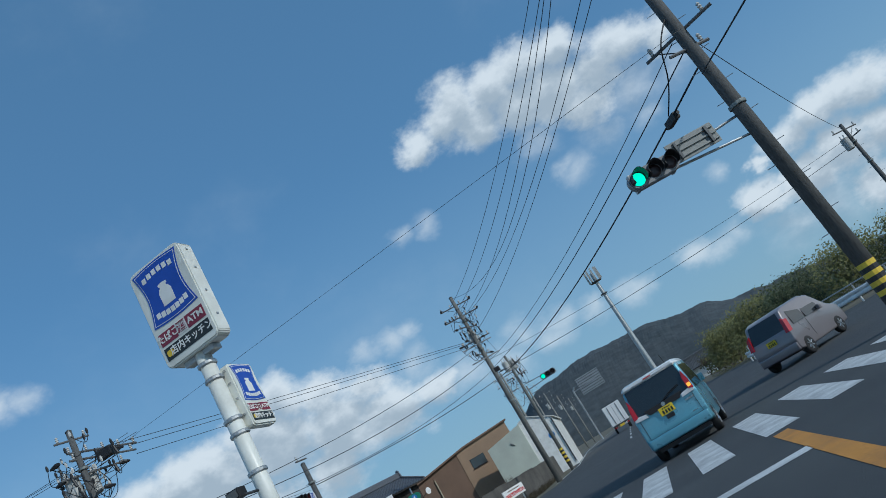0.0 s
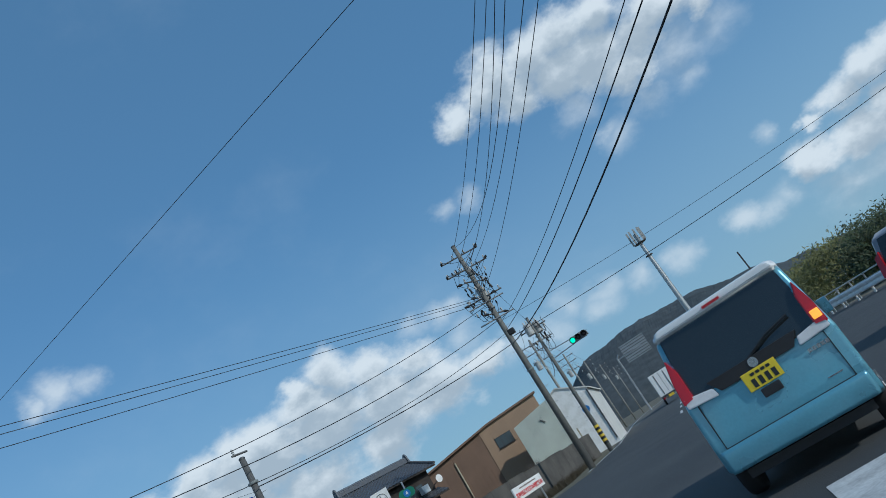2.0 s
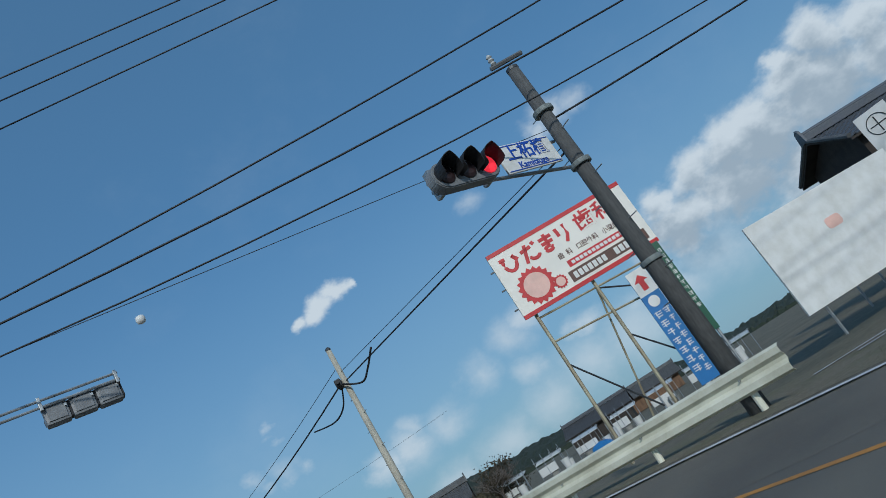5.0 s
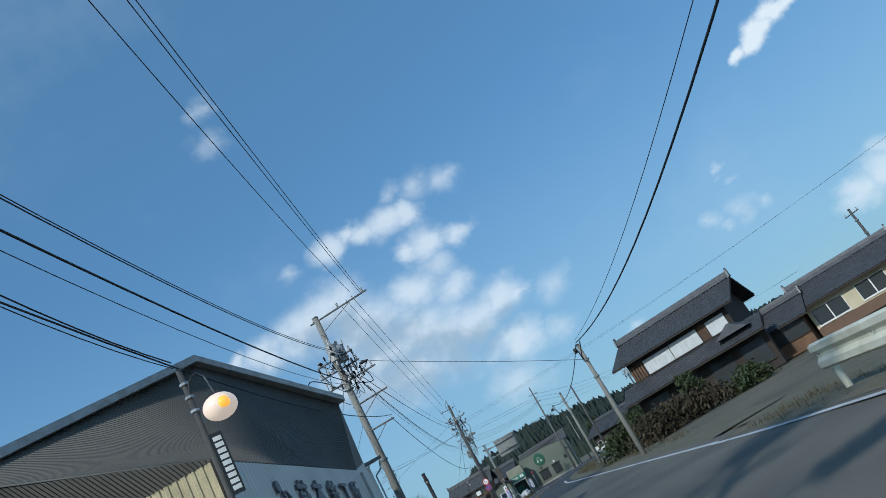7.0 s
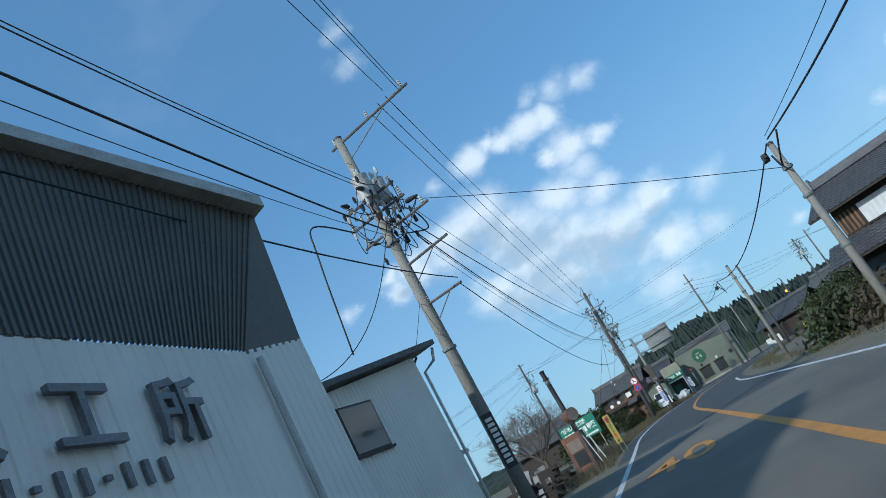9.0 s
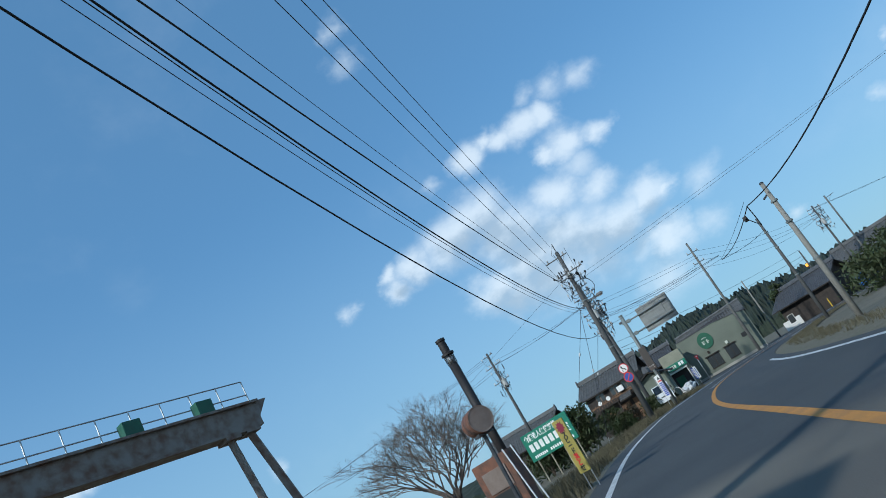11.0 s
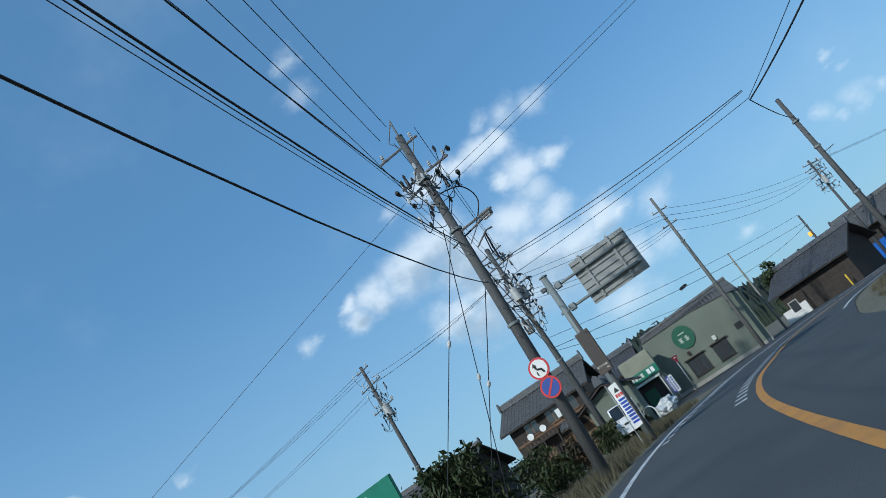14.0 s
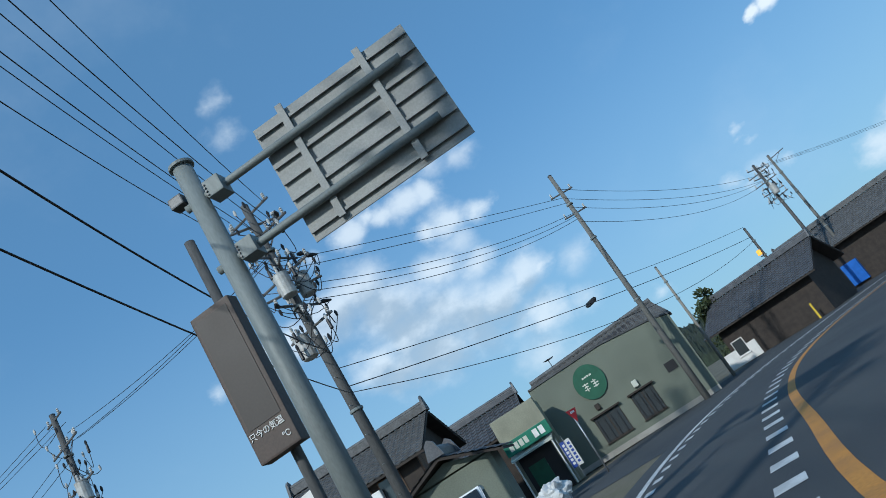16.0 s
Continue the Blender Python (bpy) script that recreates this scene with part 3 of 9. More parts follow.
def bars(name, x0, x1, z0, z1, count, material, parent, y=-0.01, gap=0.25, upright=False):
    """Plain bars in place of writing, each one a piece of its own; alike bars share a mesh."""
    name, first = name.rstrip("s"), None
    for i in range(count):
        if upright:
            h = (z1 - z0) / count
            a, shift = (x0, x1, z0 + gap * h / 2, z0 + h - gap * h / 2), (0, 0, i * h)
        else:
            w = (x1 - x0) / count
            a, shift = (x0 + gap * w / 2, x0 + w - gap * w / 2, z0, z1), (i * w, 0, 0)
        if first is None:
            first = part(name, box(a[0], a[1], y - 0.003, y, a[2], a[3]), material, parent)
        else:
            share(name, first, parent, Matrix.Translation(shift))
    return first


def strip(points, width0, width1, z, bm=None):
    """A flat band along a plan line, from width0 to width1 to its left."""
    bm = bm or bmesh.new()
    pts = [Vector(p).to_2d() for p in points]
    rows = []
    for i, p in enumerate(pts):
        d = (pts[min(i + 1, len(pts) - 1)] - pts[max(i - 1, 0)]).normalized()
        n = Vector((-d.y, d.x))
        rows.append([bm.verts.new((*(p + n * w), z)) for w in (width0, width1)])
    for a, b in zip(rows, rows[1:]):
        f = bm.faces.new((a[0], b[0], b[1], a[1]))
        if f.normal.z < 0:
            f.normal_flip()
    for f in bm.faces:
        f.normal_update()
        if f.normal.z < 0:
            f.normal_flip()
    return bm


def smooth_line(points, steps=6):
    """A rounded line through plan points."""
    out = []
    for i in range(len(points) - 1):
        p0, p1, p2, p3 = (Vector(points[min(max(k, 0), len(points) - 1)]) for k in (i - 1, i, i + 1, i + 2))
        for s in range(steps):
            t = s / steps
            out.append(0.5 * ((2 * p1) + (p2 - p0) * t + (2 * p0 - 5 * p1 + 4 * p2 - p3) * t * t + (3 * p1 - p0 - 3 * p2 + p3) * t ** 3))
    return out + [Vector(points[-1])]


def facing(x, y, z, degrees):
    """A pose whose -y side looks along the compass angle given: 0 is -y, 90 is +x."""
    return pose(x, y, z, 0, 0, degrees)

# ---- ground and roads ----
bm = bmesh.new()
bmesh.ops.create_grid(bm, x_segments=60, y_segments=60, size=2400)
for v in bm.verts:
    v.co.z = -0.06
ground = tagged(part("ground", bm, GROUND), "brown winter fields and bare earth", "ground", kind="structure")

MID = smooth_line([(-8, 31.6), (-16, 30.4), (-24, 29.0), (-32, 27.6), (-39, 26.6), (-44, 25.95), (-59, 23.9), (-71, 22.25), (-80, 21.5), (-90, 21.2), (-98, 21.65),
                   (-104, 22.65), (-110, 23.8), (-116, 25.5), (-122, 28.0), (-128, 31.4), (-136, 37.0), (-150, 48.5), (-170, 67), (-200, 98)])


def beside(line, off):
    """The plan line shifted to its left."""
    out = []
    for i, p in enumerate(line):
        d = (line[min(i + 1, len(line) - 1)] - line[max(i - 1, 0)]).normalized()
        out.append(p + Vector((-d.y, d.x)) * off)
    return out


def cut(line, x_from, x_to):
    return [p for p in line if x_to <= p.x <= x_from]


SOUTH = cut(beside(MID, 3.75), -26, -198)   # edge on the camera's own side
NORTH = cut(beside(MID, -3.3), -38, -198)
outline = [(9, -80), (9, 19), (15, 23), (70, 25), (70, 37), (18, 38), (11, 44), (8, 57), (4, 100), (0, 140), (3, 260), (-13, 260), (-13, 140), (-11.2, 102), (-7.3, 60), (-6.6, 44),
           (-8.2, 38.8), (-11.5, 36.0), (-17, 34.7), (-24, 33.6), (-30, 32.4)]
outline += [tuple(p) for p in NORTH] + [tuple(p) for p in reversed(SOUTH)]
outline += [(-20, 25.2), (-14, 24.2), (-8, 20.5), (-4.8, 15), (-4.4, 9), (-4.4, -80)]
bm = bmesh.new()
f = bm.faces.new([bm.verts.new((x, y, 0)) for x, y in outline])
f.normal_update()
if f.normal.z < 0:
    f.normal_flip()
bmesh.ops.triangulate(bm, faces=[f])
road = tagged(part("road", bm, ASPHALT), "grey worn asphalt road with a junction", "road", kind="structure")

# verges, kerbs and forecourts
for name, line, a, b, m, lab in (
        ("verge", cut(SOUTH, -26, -115), 0.02, 2.6, VERGE, "dry winter grass and grit beside the road"),
        ("verge", NORTH, -2.4, -0.02, VERGE, "sandy verge with dry grass beside the road"),
        ("verge", [Vector(p) for p in ((-13, 260), (-13, 140), (-11.2, 102), (-7.3, 60), (-6.6, 44), (-8.2, 38.8), (-11.5, 36.0), (-17, 34.7), (-24, 33.6), (-30, 32.4), (-38, 30.6))], -3, -0.02, VERGE, "dark earth bank with dry weeds")):
    bm = strip(line, a, b, -0.012)
    tagged(part(name, bm, m), lab, "verge", kind="structure")
bm = bmesh.new()
f = bm.faces.new([bm.verts.new((x, y, -0.02)) for x, y in ((-24, -60), (-4.3, -60), (-4.3, 12), (-4.9, 15.4), (-8.2, 20.7), (-14.2, 24.4), (-18.5, 25.2), (-19.5, 23.2), (-24, 22.0))])
bmesh.ops.triangulate(bm, faces=[f])
tagged(part("pavement", bm, CONCRETE), "pale concrete shop forecourt", "forecourt", kind="structure")

bm = strip(cut(SOUTH, -114, -190), 0.0, 6.0, -0.006)
tagged(part("pavement", bm, ASPHALT), "dark asphalt apron before the shop", "forecourt", kind="structure")


def painted(name, bm, m, label=""):
    return part(name, bm, m, road, label)


def quad(x0, y0, x1, y1, w, z=0.004, bm=None):
    """A painted bar between two plan points."""
    return strip([Vector((x0, y0)), Vector((x1, y1))], -w / 2, w / 2, z, bm)


painted("center_line", quad(1.22, -50, 1.22, 11.2, 0.22), ROADORANGE, "worn orange centre line")
painted("stop_line", quad(-3.0, 8.86, 1.12, 8.76, 0.36), ROADWHITE)
bar = None
for i in range(-4, 8):
    x = 1.33 + i * 1.0
    m = Matrix.Translation((x, 13.85, 0.004))
    if bar is None:
        bm = bmesh.new()
        bmesh.ops.create_grid(bm, x_segments=2, y_segments=6, size=0.5)
        for v in bm.verts:
            v.co.x *= 0.52
            v.co.y *= 4.6
        bar = painted("crosswalk_bar", bm, ROADWHITE)
        bar.matrix_basis = m
    else:
        share("crosswalk_bar", bar, road, m)
painted("edge_line", quad(-7.0, 46, -6.9, 60, 0.14), ROADWHITE)
painted("edge_line", strip([Vector(p) for p in ((-6.9, 60), (-9.9, 100), (-11.6, 140), (-11.4, 250))], -0.08, 0.08, 0.004), ROADWHITE)
for y0 in range(48, 200, 9):
    painted("lane_dash", quad(-0.6 - y0 * 0.03, y0, -0.75 - y0 * 0.03, y0 + 4, 0.14), ROADWHITE)
for i in range(7):  # hatched flare along the far kerb
    painted("hatch_line", quad(-7.7 - i * 0.9, 38.2 - i * 0.35 + 4, -10.8 - i * 0.9, 36.6 - i * 0.2 + 1.2, 0.14), ROADWHITE)
# the lane on the outside of the bend is banked
BANK = [(-9.0, 33.4, 0.0), (-12.0, 32.5, 0.16), (-15.2, 31.85, 0.27), (-18.2, 31.5, 0.3), (-21.0, 31.05, 0.3), (-23.2, 30.72, 0.29), (-25.3, 30.55, 0.27), (-27.5, 30.35, 0.22), (-31.0, 30.1, 0.12), (-36.0, 29.75, 0.02)]


def banked(rows, m, name, label=""):
    """A sheet over rows of points that run along the bend."""
    bm = bmesh.new()
    vs = [[bm.verts.new(p) for p in row] for row in rows]
    for a, b in zip(vs, vs[1:]):
        for k in range(len(a) - 1):
            bm.faces.new((a[k], b[k], b[k + 1], a[k + 1]))
    bmesh.ops.recalc_face_normals(bm, faces=bm.faces)
    if sum(f.normal.z for f in bm.faces) < 0:
        bmesh.ops.reverse_faces(bm, faces=bm.faces)
    return part(name, bm, m, road, label)


banked([[(x, y + 0.25, z), (x, y - 0.7, z * 0.70), (x, y - 1.5, z * 0.32), (x - 0.1, y - 2.25, 0.002)] for x, y, z in BANK], ASPHALT, "banked_lane")
banked([[(x, y + 3.2, -0.02), (x, y + 2.0, z), (x, y + 0.9, z + 0.02), (x, y + 0.24, z + 0.004)] for x, y, z in BANK], VERGE, "banked_verge", "dry grass behind the banked lane")
banked([[(x, y + 0.06, z + 0.005), (x, y - 0.06, z * 0.99 + 0.003)] for x, y, z in BANK[1:]], ROADWHITE, "edge_line")
painted("turning_line", strip([Vector(p) for p in ((-10, 29.6), (-14.4, 29.9), (-17.4, 29.95), (-22, 29.5))], -0.06, 0.06, 0.004), ROADORANGE, "faint worn yellow line")
painted("center_line", strip(cut(MID, -27.5, -195), -0.09, 0.09, 0.004), ROADORANGE, "orange no-overtaking line")
painted("edge_line", strip(cut(beside(MID, 3.15), -40, -195), -0.08, 0.08, 0.004), ROADWHITE)
painted("edge_line", strip(cut(beside(MID, -2.85), -36, -86), -0.08, 0.08, 0.004), ROADWHITE)
painted("edge_line", strip(cut(beside(MID, -2.85), -108, -195), -0.08, 0.08, 0.004), ROADWHITE)


def along(line, step, start, stop):
    """Places and headings at even steps along a plan line, between two x values."""
    out, left = [], 0.0
    for a, b in zip(line, line[1:]):
        d = b - a
        while left < d.length:
            p = a + d * (left / d.length)
            if stop <= p.x <= start:
                out.append((p.x, p.y, math.degrees(math.atan2(d.y, d.x))))
            left += step
        left -= d.length
    return out


def dashes(name, line, step, length, width, start, stop):
    first = None
    for x, y, h in along(line, step, start, stop):
        m = pose(x, y, 0.005, 0, 0, h)
        if first is None:
            first = painted(name, quad(-length / 2, 0, length / 2, 0, width, 0), ROADWHITE)
            first.matrix_basis = m
        else:
            share(name, first, road, m)


dashes("rumble_dash", beside(MID, 0.5), 1.3, 0.42, 0.34, -92, -150)
dashes("rumble_dash", beside(MID, 2.85), 1.3, 0.5, 0.2, -94, -150)
for text, dx in (("4", 0.2), ("0", 0.8)):
    words("speed_numeral", text, 3.0, ROADORANGE, road, 0, 0, label="orange speed numeral painted on the asphalt", bold=0.04, depth=0.002,
          turn=pose(-47.4 + dx * 0.2, 23.1 + dx * 1.35, 0.006, 0, 0, 97) @ Matrix.Diagonal((0.5, 1.4, 1, 1)))

# ---- poles, wires, signals ----


def utility_pole(x, y, h, r=0.16, material=POLE, arms=(), transformers=(), lean=(0, 0), label="", steps=True, name="utility_pole", bands=True):
    """arms: (height, from, to, compass degrees of the arm, insulators). transformers: (height, compass degrees)."""
    p = empty(name, pose(x, y, 0, lean[0], lean[1], 0), label or "weathered round concrete utility pole", "utility pole", "roadside poles")
    part("shaft", tube([(0, 0, -0.3), (0, 0, h * 0.5), (0, 0, h)], [r, r * 0.82, r * 0.62], 14), material, p, smooth=True)
    part("cap", lathe([(r * 0.66, 0), (r * 0.66, 0.05), (r * 0.3, 0.09)], 12, base=(0, 0, h)), STEEL, p)
    if bands:
        for z in (h * 0.42, h * 0.7, h * 0.86):
            part("band", lathe([(r * 1.04, 0), (r * 1.07, 0.02), (r * 1.07, 0.06), (r * 1.04, 0.08)], 14, base=(0, 0, z)), SIGNPOST, p)
    if steps:
        for i, z in enumerate(np.arange(2.2, h - 0.5, 0.45)):
            s = 1 if i % 2 else -1
            part("step_bolt", tube([(0, 0, z), (s * (r + 0.16), 0, z)], 0.010, 5), GALV, p)
    for z, a, b, deg, count in arms:
        c, s = math.cos(radians(deg)), math.sin(radians(deg))
        arm = part("crossarm", tube([(a * c, a * s, z), (b * c, b * s, z)], 0.04, 6), ARMSTEEL, p)
        if max(abs(a), abs(b)) > 0.9:
            part("brace", tube([(b * 0.7 * c, b * 0.7 * s, z), (0, 0, z - 0.6)], 0.016, 5), ARMSTEEL, arm)
        for k in range(count):
            t = a + (b - a) * (k + 0.15) / max(1, count - 0.7)
            part("insulator", lathe([(0.02, 0), (0.055, 0.03), (0.03, 0.07), (0.06, 0.1), (0.03, 0.14), (0.055, 0.17), (0.02, 0.22)], 8, base=(t * c, t * s, z + 0.03)), CERAMIC, arm)
    for z, deg in transformers:
        c, s = math.cos(radians(deg)), math.sin(radians(deg))
        ox, oy = c * (r + 0.30), s * (r + 0.30)
        can = part("transformer", lathe([(0.20, 0), (0.24, 0.03), (0.24, 0.68), (0.25, 0.72), (0.12, 0.78)], 16, base=(ox, oy, z)), TRANSF, p, "grey transformer can", smooth=False)
        for k in (-0.1, 0.1):
            part("bushing", lathe([(0.03, 0), (0.05, 0.06), (0.03, 0.12), (0.05, 0.17), (0.02, 0.24)], 8, base=(ox + k, oy, z + 0.76)), CERAMIC, can)
        part("bracket", tube([(0, 0, z + 0.2), (ox, oy, z + 0.2)], 0.03, 6), GALV, can)
    return p


def stripes(p, r, z0, z1):
    n = 8
    for i in range(n):
        z = z0 + (z1 - z0) * i / n
        part("warning_band", lathe([(r + 0.006, 0), (r + 0.006, (z1 - z0) / n)], 14, base=(0, 0, z)), YELLOW if i % 2 else TRIM, p)


def wire(a, b, sag=0.5, r=0.011, material=WIRE, name="overhead_wire", label="thin dark overhead power wire", group="overhead wires", n=16, sides=5):
    a, b = Vector(a), Vector(b)
    pts = [a.lerp(b, i / n) - Vector((0, 0, sag * 4 * (i / n) * (1 - i / n))) for i in range(n + 1)]
    return tagged(part(name, tube(pts, r, sides), material, smooth=True), label, "wire", group)


def cable(a, b, sag=0.6, r=0.022, label="thick black communications cable"):
    return wire(a, b, sag, r * 0.78, CABLE, "overhead_cable", label, "overhead cables")


def looped_cable(points, r=0.022, label="slack black cable loop at a pole"):
    line = []
    for i in range(len(points) - 1):
        p0, p1, p2, p3 = (Vector(points[min(max(k, 0), len(points) - 1)]) for k in (i - 1, i, i + 1, i + 2))
        for s in range(6):
            t = s / 6
            line.append(0.5 * ((2 * p1) + (p2 - p0) * t + (2 * p0 - 5 * p1 + 4 * p2 - p3) * t * t + (3 * p1 - p0 - 3 * p2 + p3) * t ** 3))
    return tagged(part("cable_loop", tube(line + [Vector(points[-1])], r, 6), CABLE, smooth=True), label, "cable", "overhead cables")


def closure(x, y, z, heading, length=0.5):
    """A splice box hung on a cable."""
    m = pose(x, y, z, 0, 0, heading)
    e = empty("splice_closure", m, "black splice closure on the cable", "cable box", "cable boxes")
    part("shell", box(-length / 2, length / 2, -0.08, 0.08, -0.1, 0.1, 0.04), CABLE, e)
    for s in (-1, 1):
        part("end_cap", tube([(s * length / 2, 0, 0), (s * (length / 2 + 0.1), 0, 0)], 0.05, 8), CABLE, e)


def traffic_signal(m, lit, length_to_pole, plate=None, back=False, label=""):
    """A three-lamp signal that faces -y; the arm runs to +x, to its pole."""
    s = empty("traffic_signal", m, label or "horizontal three-lamp traffic signal on a steel arm", "traffic signal", "signals of the junction")
    w, h = 1.24, 0.42
    outline = []
    for cx in (-w / 2 + h / 2, w / 2 - h / 2):
        side = -1 if cx < 0 else 1
        for k in range(9):
            a = radians(90 + side * 0 + (k * 22.5) if side < 0 else -90 + k * 22.5)
            outline.append((cx + h / 2 * math.cos(a), h / 2 * math.sin(a)))
    if back:
        for cx in (-0.40, 0.0, 0.40):
            case = part("lamp_case", box(cx - 0.185, cx + 0.185, -0.08, 0.15, -0.2, 0.16, 0.05), SIGNALGREY, s, "grey rounded lamp case")
            part("case_lid", box(cx - 0.14, cx + 0.14, 0.15, 0.165, -0.15, 0.1, 0.006), SIGNALGREY, case)
            part("case_joint", box(cx - 0.215, cx - 0.185, -0.06, 0.12, -0.16, 0.12), TRIM, case)
            part("hinge", box(cx - 0.17, cx - 0.13, 0.15, 0.18, 0.02, 0.07), GALV, case)
    else:
        part("housing", prism(outline, -0.08, 0.12, bevel=0.015), SIGNALGREY, s, "grey rounded housing")
        part("back_shell", box(-w / 2 + 0.1, w / 2 - 0.1, 0.12, 0.18, -h * 0.36, h * 0.36, 0.03), SIGNALGREY, s)
    for i, cx in enumerate((-0.40, 0.0, 0.40)):
        on = lit == i
        lens = part("lens", lathe([(0.15, 0.085), (0.14, 0.10), (0.09, 0.118), (0.01, 0.125)], 24, base=(cx, 0, 0), axis="y"),
                    (LENSGREEN if i == 0 else LENSRED) if on else LENSOFF, s, ("lit green lens" if i == 0 else "lit red lens") if on else "unlit dark lens")
        bm = bmesh.new()
        ring = []
        for k in range(17):
            a = radians(-30 + k * 15)
            reach = 0.32 - 0.10 * abs(math.cos(a)) * (1 if math.sin(a) > -0.3 else 1.6)
            ring.append([(cx + rr * math.cos(a), yy, rr * math.sin(a)) for rr, yy in ((0.168, -0.08), (0.168, -0.08 - reach), (0.178, -0.08 - reach), (0.178, -0.08))])
        vs = [[bm.verts.new(q) for q in row] for row in ring]
        for a, b in zip(vs, vs[1:]):
            for k in range(4):
                bm.faces.new((a[k], a[(k + 1) % 4], b[(k + 1) % 4], b[k]))
        bmesh.ops.recalc_face_normals(bm, faces=bm.faces)
        part("visor", bm, TRIM if not back else SIGNALGREY, s)
    for dz in (0.25, 0.13) if back else ():
        part("arm", tube([(-w / 2, 0.19, dz), (w / 2, 0.19, dz), (length_to_pole, 0.2, dz - 0.03)], 0.026, 8), GALV, s)
    for cx in (-0.58, 0.58) if back else ():
        part("clamp", box(cx - 0.025, cx + 0.025, 0.12, 0.23, 0.06, 0.3, 0.008), GALV, s)
    for dz in () if back else (0.12, -0.12):
        part("arm", tube([(-w / 2 + 0.1, 0.2, dz * 0.6), (w / 2, 0.2, dz), (length_to_pole, 0.2, dz * 2.2)], 0.03, 8), GALV, s)
    for cx in () if back else (-0.45, 0.45):
        part("clamp", box(cx - 0.04, cx + 0.04, 0.1, 0.24, -0.2, 0.24, 0.01), GALV, s)
    if plate:
        x0 = w / 2 + 0.12
        pl = part("name_plate", box(x0, x0 + 1.2, -0.02, 0.02, -0.22, 0.28, 0.02), WHITE, s, "white junction name plate with dark blue characters")
        for zz in (-0.19, 0.25):
            part("plate_border", box(x0 + 0.03, x0 + 1.17, -0.026, -0.02, zz - 0.008, zz + 0.008), BLUE, pl)
        words("plate_characters", plate[0], 0.30, BLUE, pl, x0 + 0.6, 0.10, -0.024, 1.0, 0.004)
        words("plate_romaji", plate[1], 0.15, BLUE, pl, x0 + 0.6, -0.12, -0.024, 1.0, 0.002)
    return s


def plate_back(m):
    """The rear of a name plate: grey sheet with ribs and clamps."""
    s = empty("name_plate_back", m, "back of a grey ribbed junction name plate", "sign", "signals of the junction")
    part("sheet", box(-0.6, 0.6, -0.015, 0.015, -0.25, 0.25, 0.015), SIGNBACK, s)
    for z in (-0.15, 0.0, 0.15):
        part("rib", box(-0.58, 0.58, -0.05, -0.015, z - 0.02, z + 0.02), SIGNBACK, s)
    for x in (-0.4, 0.4):
        part("clamp", box(x - 0.03, x + 0.03, -0.09, -0.015, -0.2, 0.2), STEEL, s)


# near pole of the junction, on the right
ARM1 = math.degrees(math.atan2(16.9 - 16.1, 5.3 - 2.3))
pole_a = utility_pole(5.2, 17.0, 13.2, 0.2, DARKPOLE, arms=((12.7, -0.9, 0.9, 188, 3), (11.2, -1.2, 1.6, 188, 3), (10.5, -1.2, 1.5, 188, 3), (7.3, -0.5, 0.6, 200, 1), (7.75, -0.9, 1.0, 150, 2)), transformers=(), label="dark concrete utility pole with long side crossarms")
stripes(pole_a, 0.19, 0.5, 1.35)
traffic_signal(pose(2.75, 16.25, 5.15, 0, 0, ARM1), 0, 2.6, label="three-lamp signal showing green beneath the wires")
plate_back(pose(3.85, 16.62, 5.3, 0, 0, ARM1))

# far pole with many arms
pole_b = utility_pole(-7.0, 47.6, 13.1, 0.19, GREYPOLE, arms=((12.5, -1.1, 1.1, 20, 4), (11.7, -1.2, 1.2, 20, 4), (10.9, -1.0, 1.0, 70, 3), (9.9, -1.0, 1.0, 20, 4), (8.9, -0.9, 0.9, 70, 3)),
                      transformers=((9.8, 100),), label="tall concrete utility pole crowded with crossarms")
pole_c = utility_pole(-7.1, 56.7, 9.3, 0.15, GREYPOLE, arms=((8.6, -0.9, 0.9, 10, 3), (7.7, -0.8, 0.8, 10, 3)), transformers=((8.2, 60), (8.2, 240)), label="concrete utility pole carrying a signal arm and transformers")
stripes(pole_c, 0.15, 0.5, 1.7)
traffic_signal(pose(-5.0, 56.5, 6.6), 0, -2.1, None, label="distant three-lamp signal showing green")
ROW = [(-10.5, 74, 10.6), (-11.6, 96, 10.4), (-12.6, 118, 10.4), (-13.4, 142, 10.6), (-14, 168, 10.6)]
for x, y, h in ROW:
    utility_pole(x, y, h, 0.15, POLE, arms=((h - 0.4, -1, 1, 5, 3), (h - 1.1, -1, 1, 5, 3), (h - 2.0, -0.8, 0.8, 5, 3), (h - 2.9, -0.8, 0.8, 95, 2)), transformers=((h - 2.6, 200),), steps=False, label="far utility pole with stacked crossarms")



def strain_set(pole, spots, r=0.05):
    """Dark strain insulators and slack jumpers between them, on a pole's arms."""
    for x, y, z, dx, dy in spots:
        part("strain_insulator", tube([(x, y, z), (x + dx * 0.12, y + dy * 0.12, z), (x + dx * 0.24, y + dy * 0.24, z - 0.01), (x + dx * 0.4, y + dy * 0.4, z - 0.02)], [r, r * 1.5, r * 1.2, r * 0.6], 8), TRIM, pole)
    for (x0, y0, z0, dx, dy), (x1, y1, z1, ex, ey) in zip(spots, spots[1:]):
        a, b = Vector((x0 + dx * 0.4, y0 + dy * 0.4, z0)), Vector((x1 + ex * 0.4, y1 + ey * 0.4, z1))
        pts = [a.lerp(b, k / 8) - Vector((0, 0, 0.45 * math.sin(math.pi * k / 8))) for k in range(9)]
        part("jumper", tube(pts, 0.012, 5), CABLE, pole)


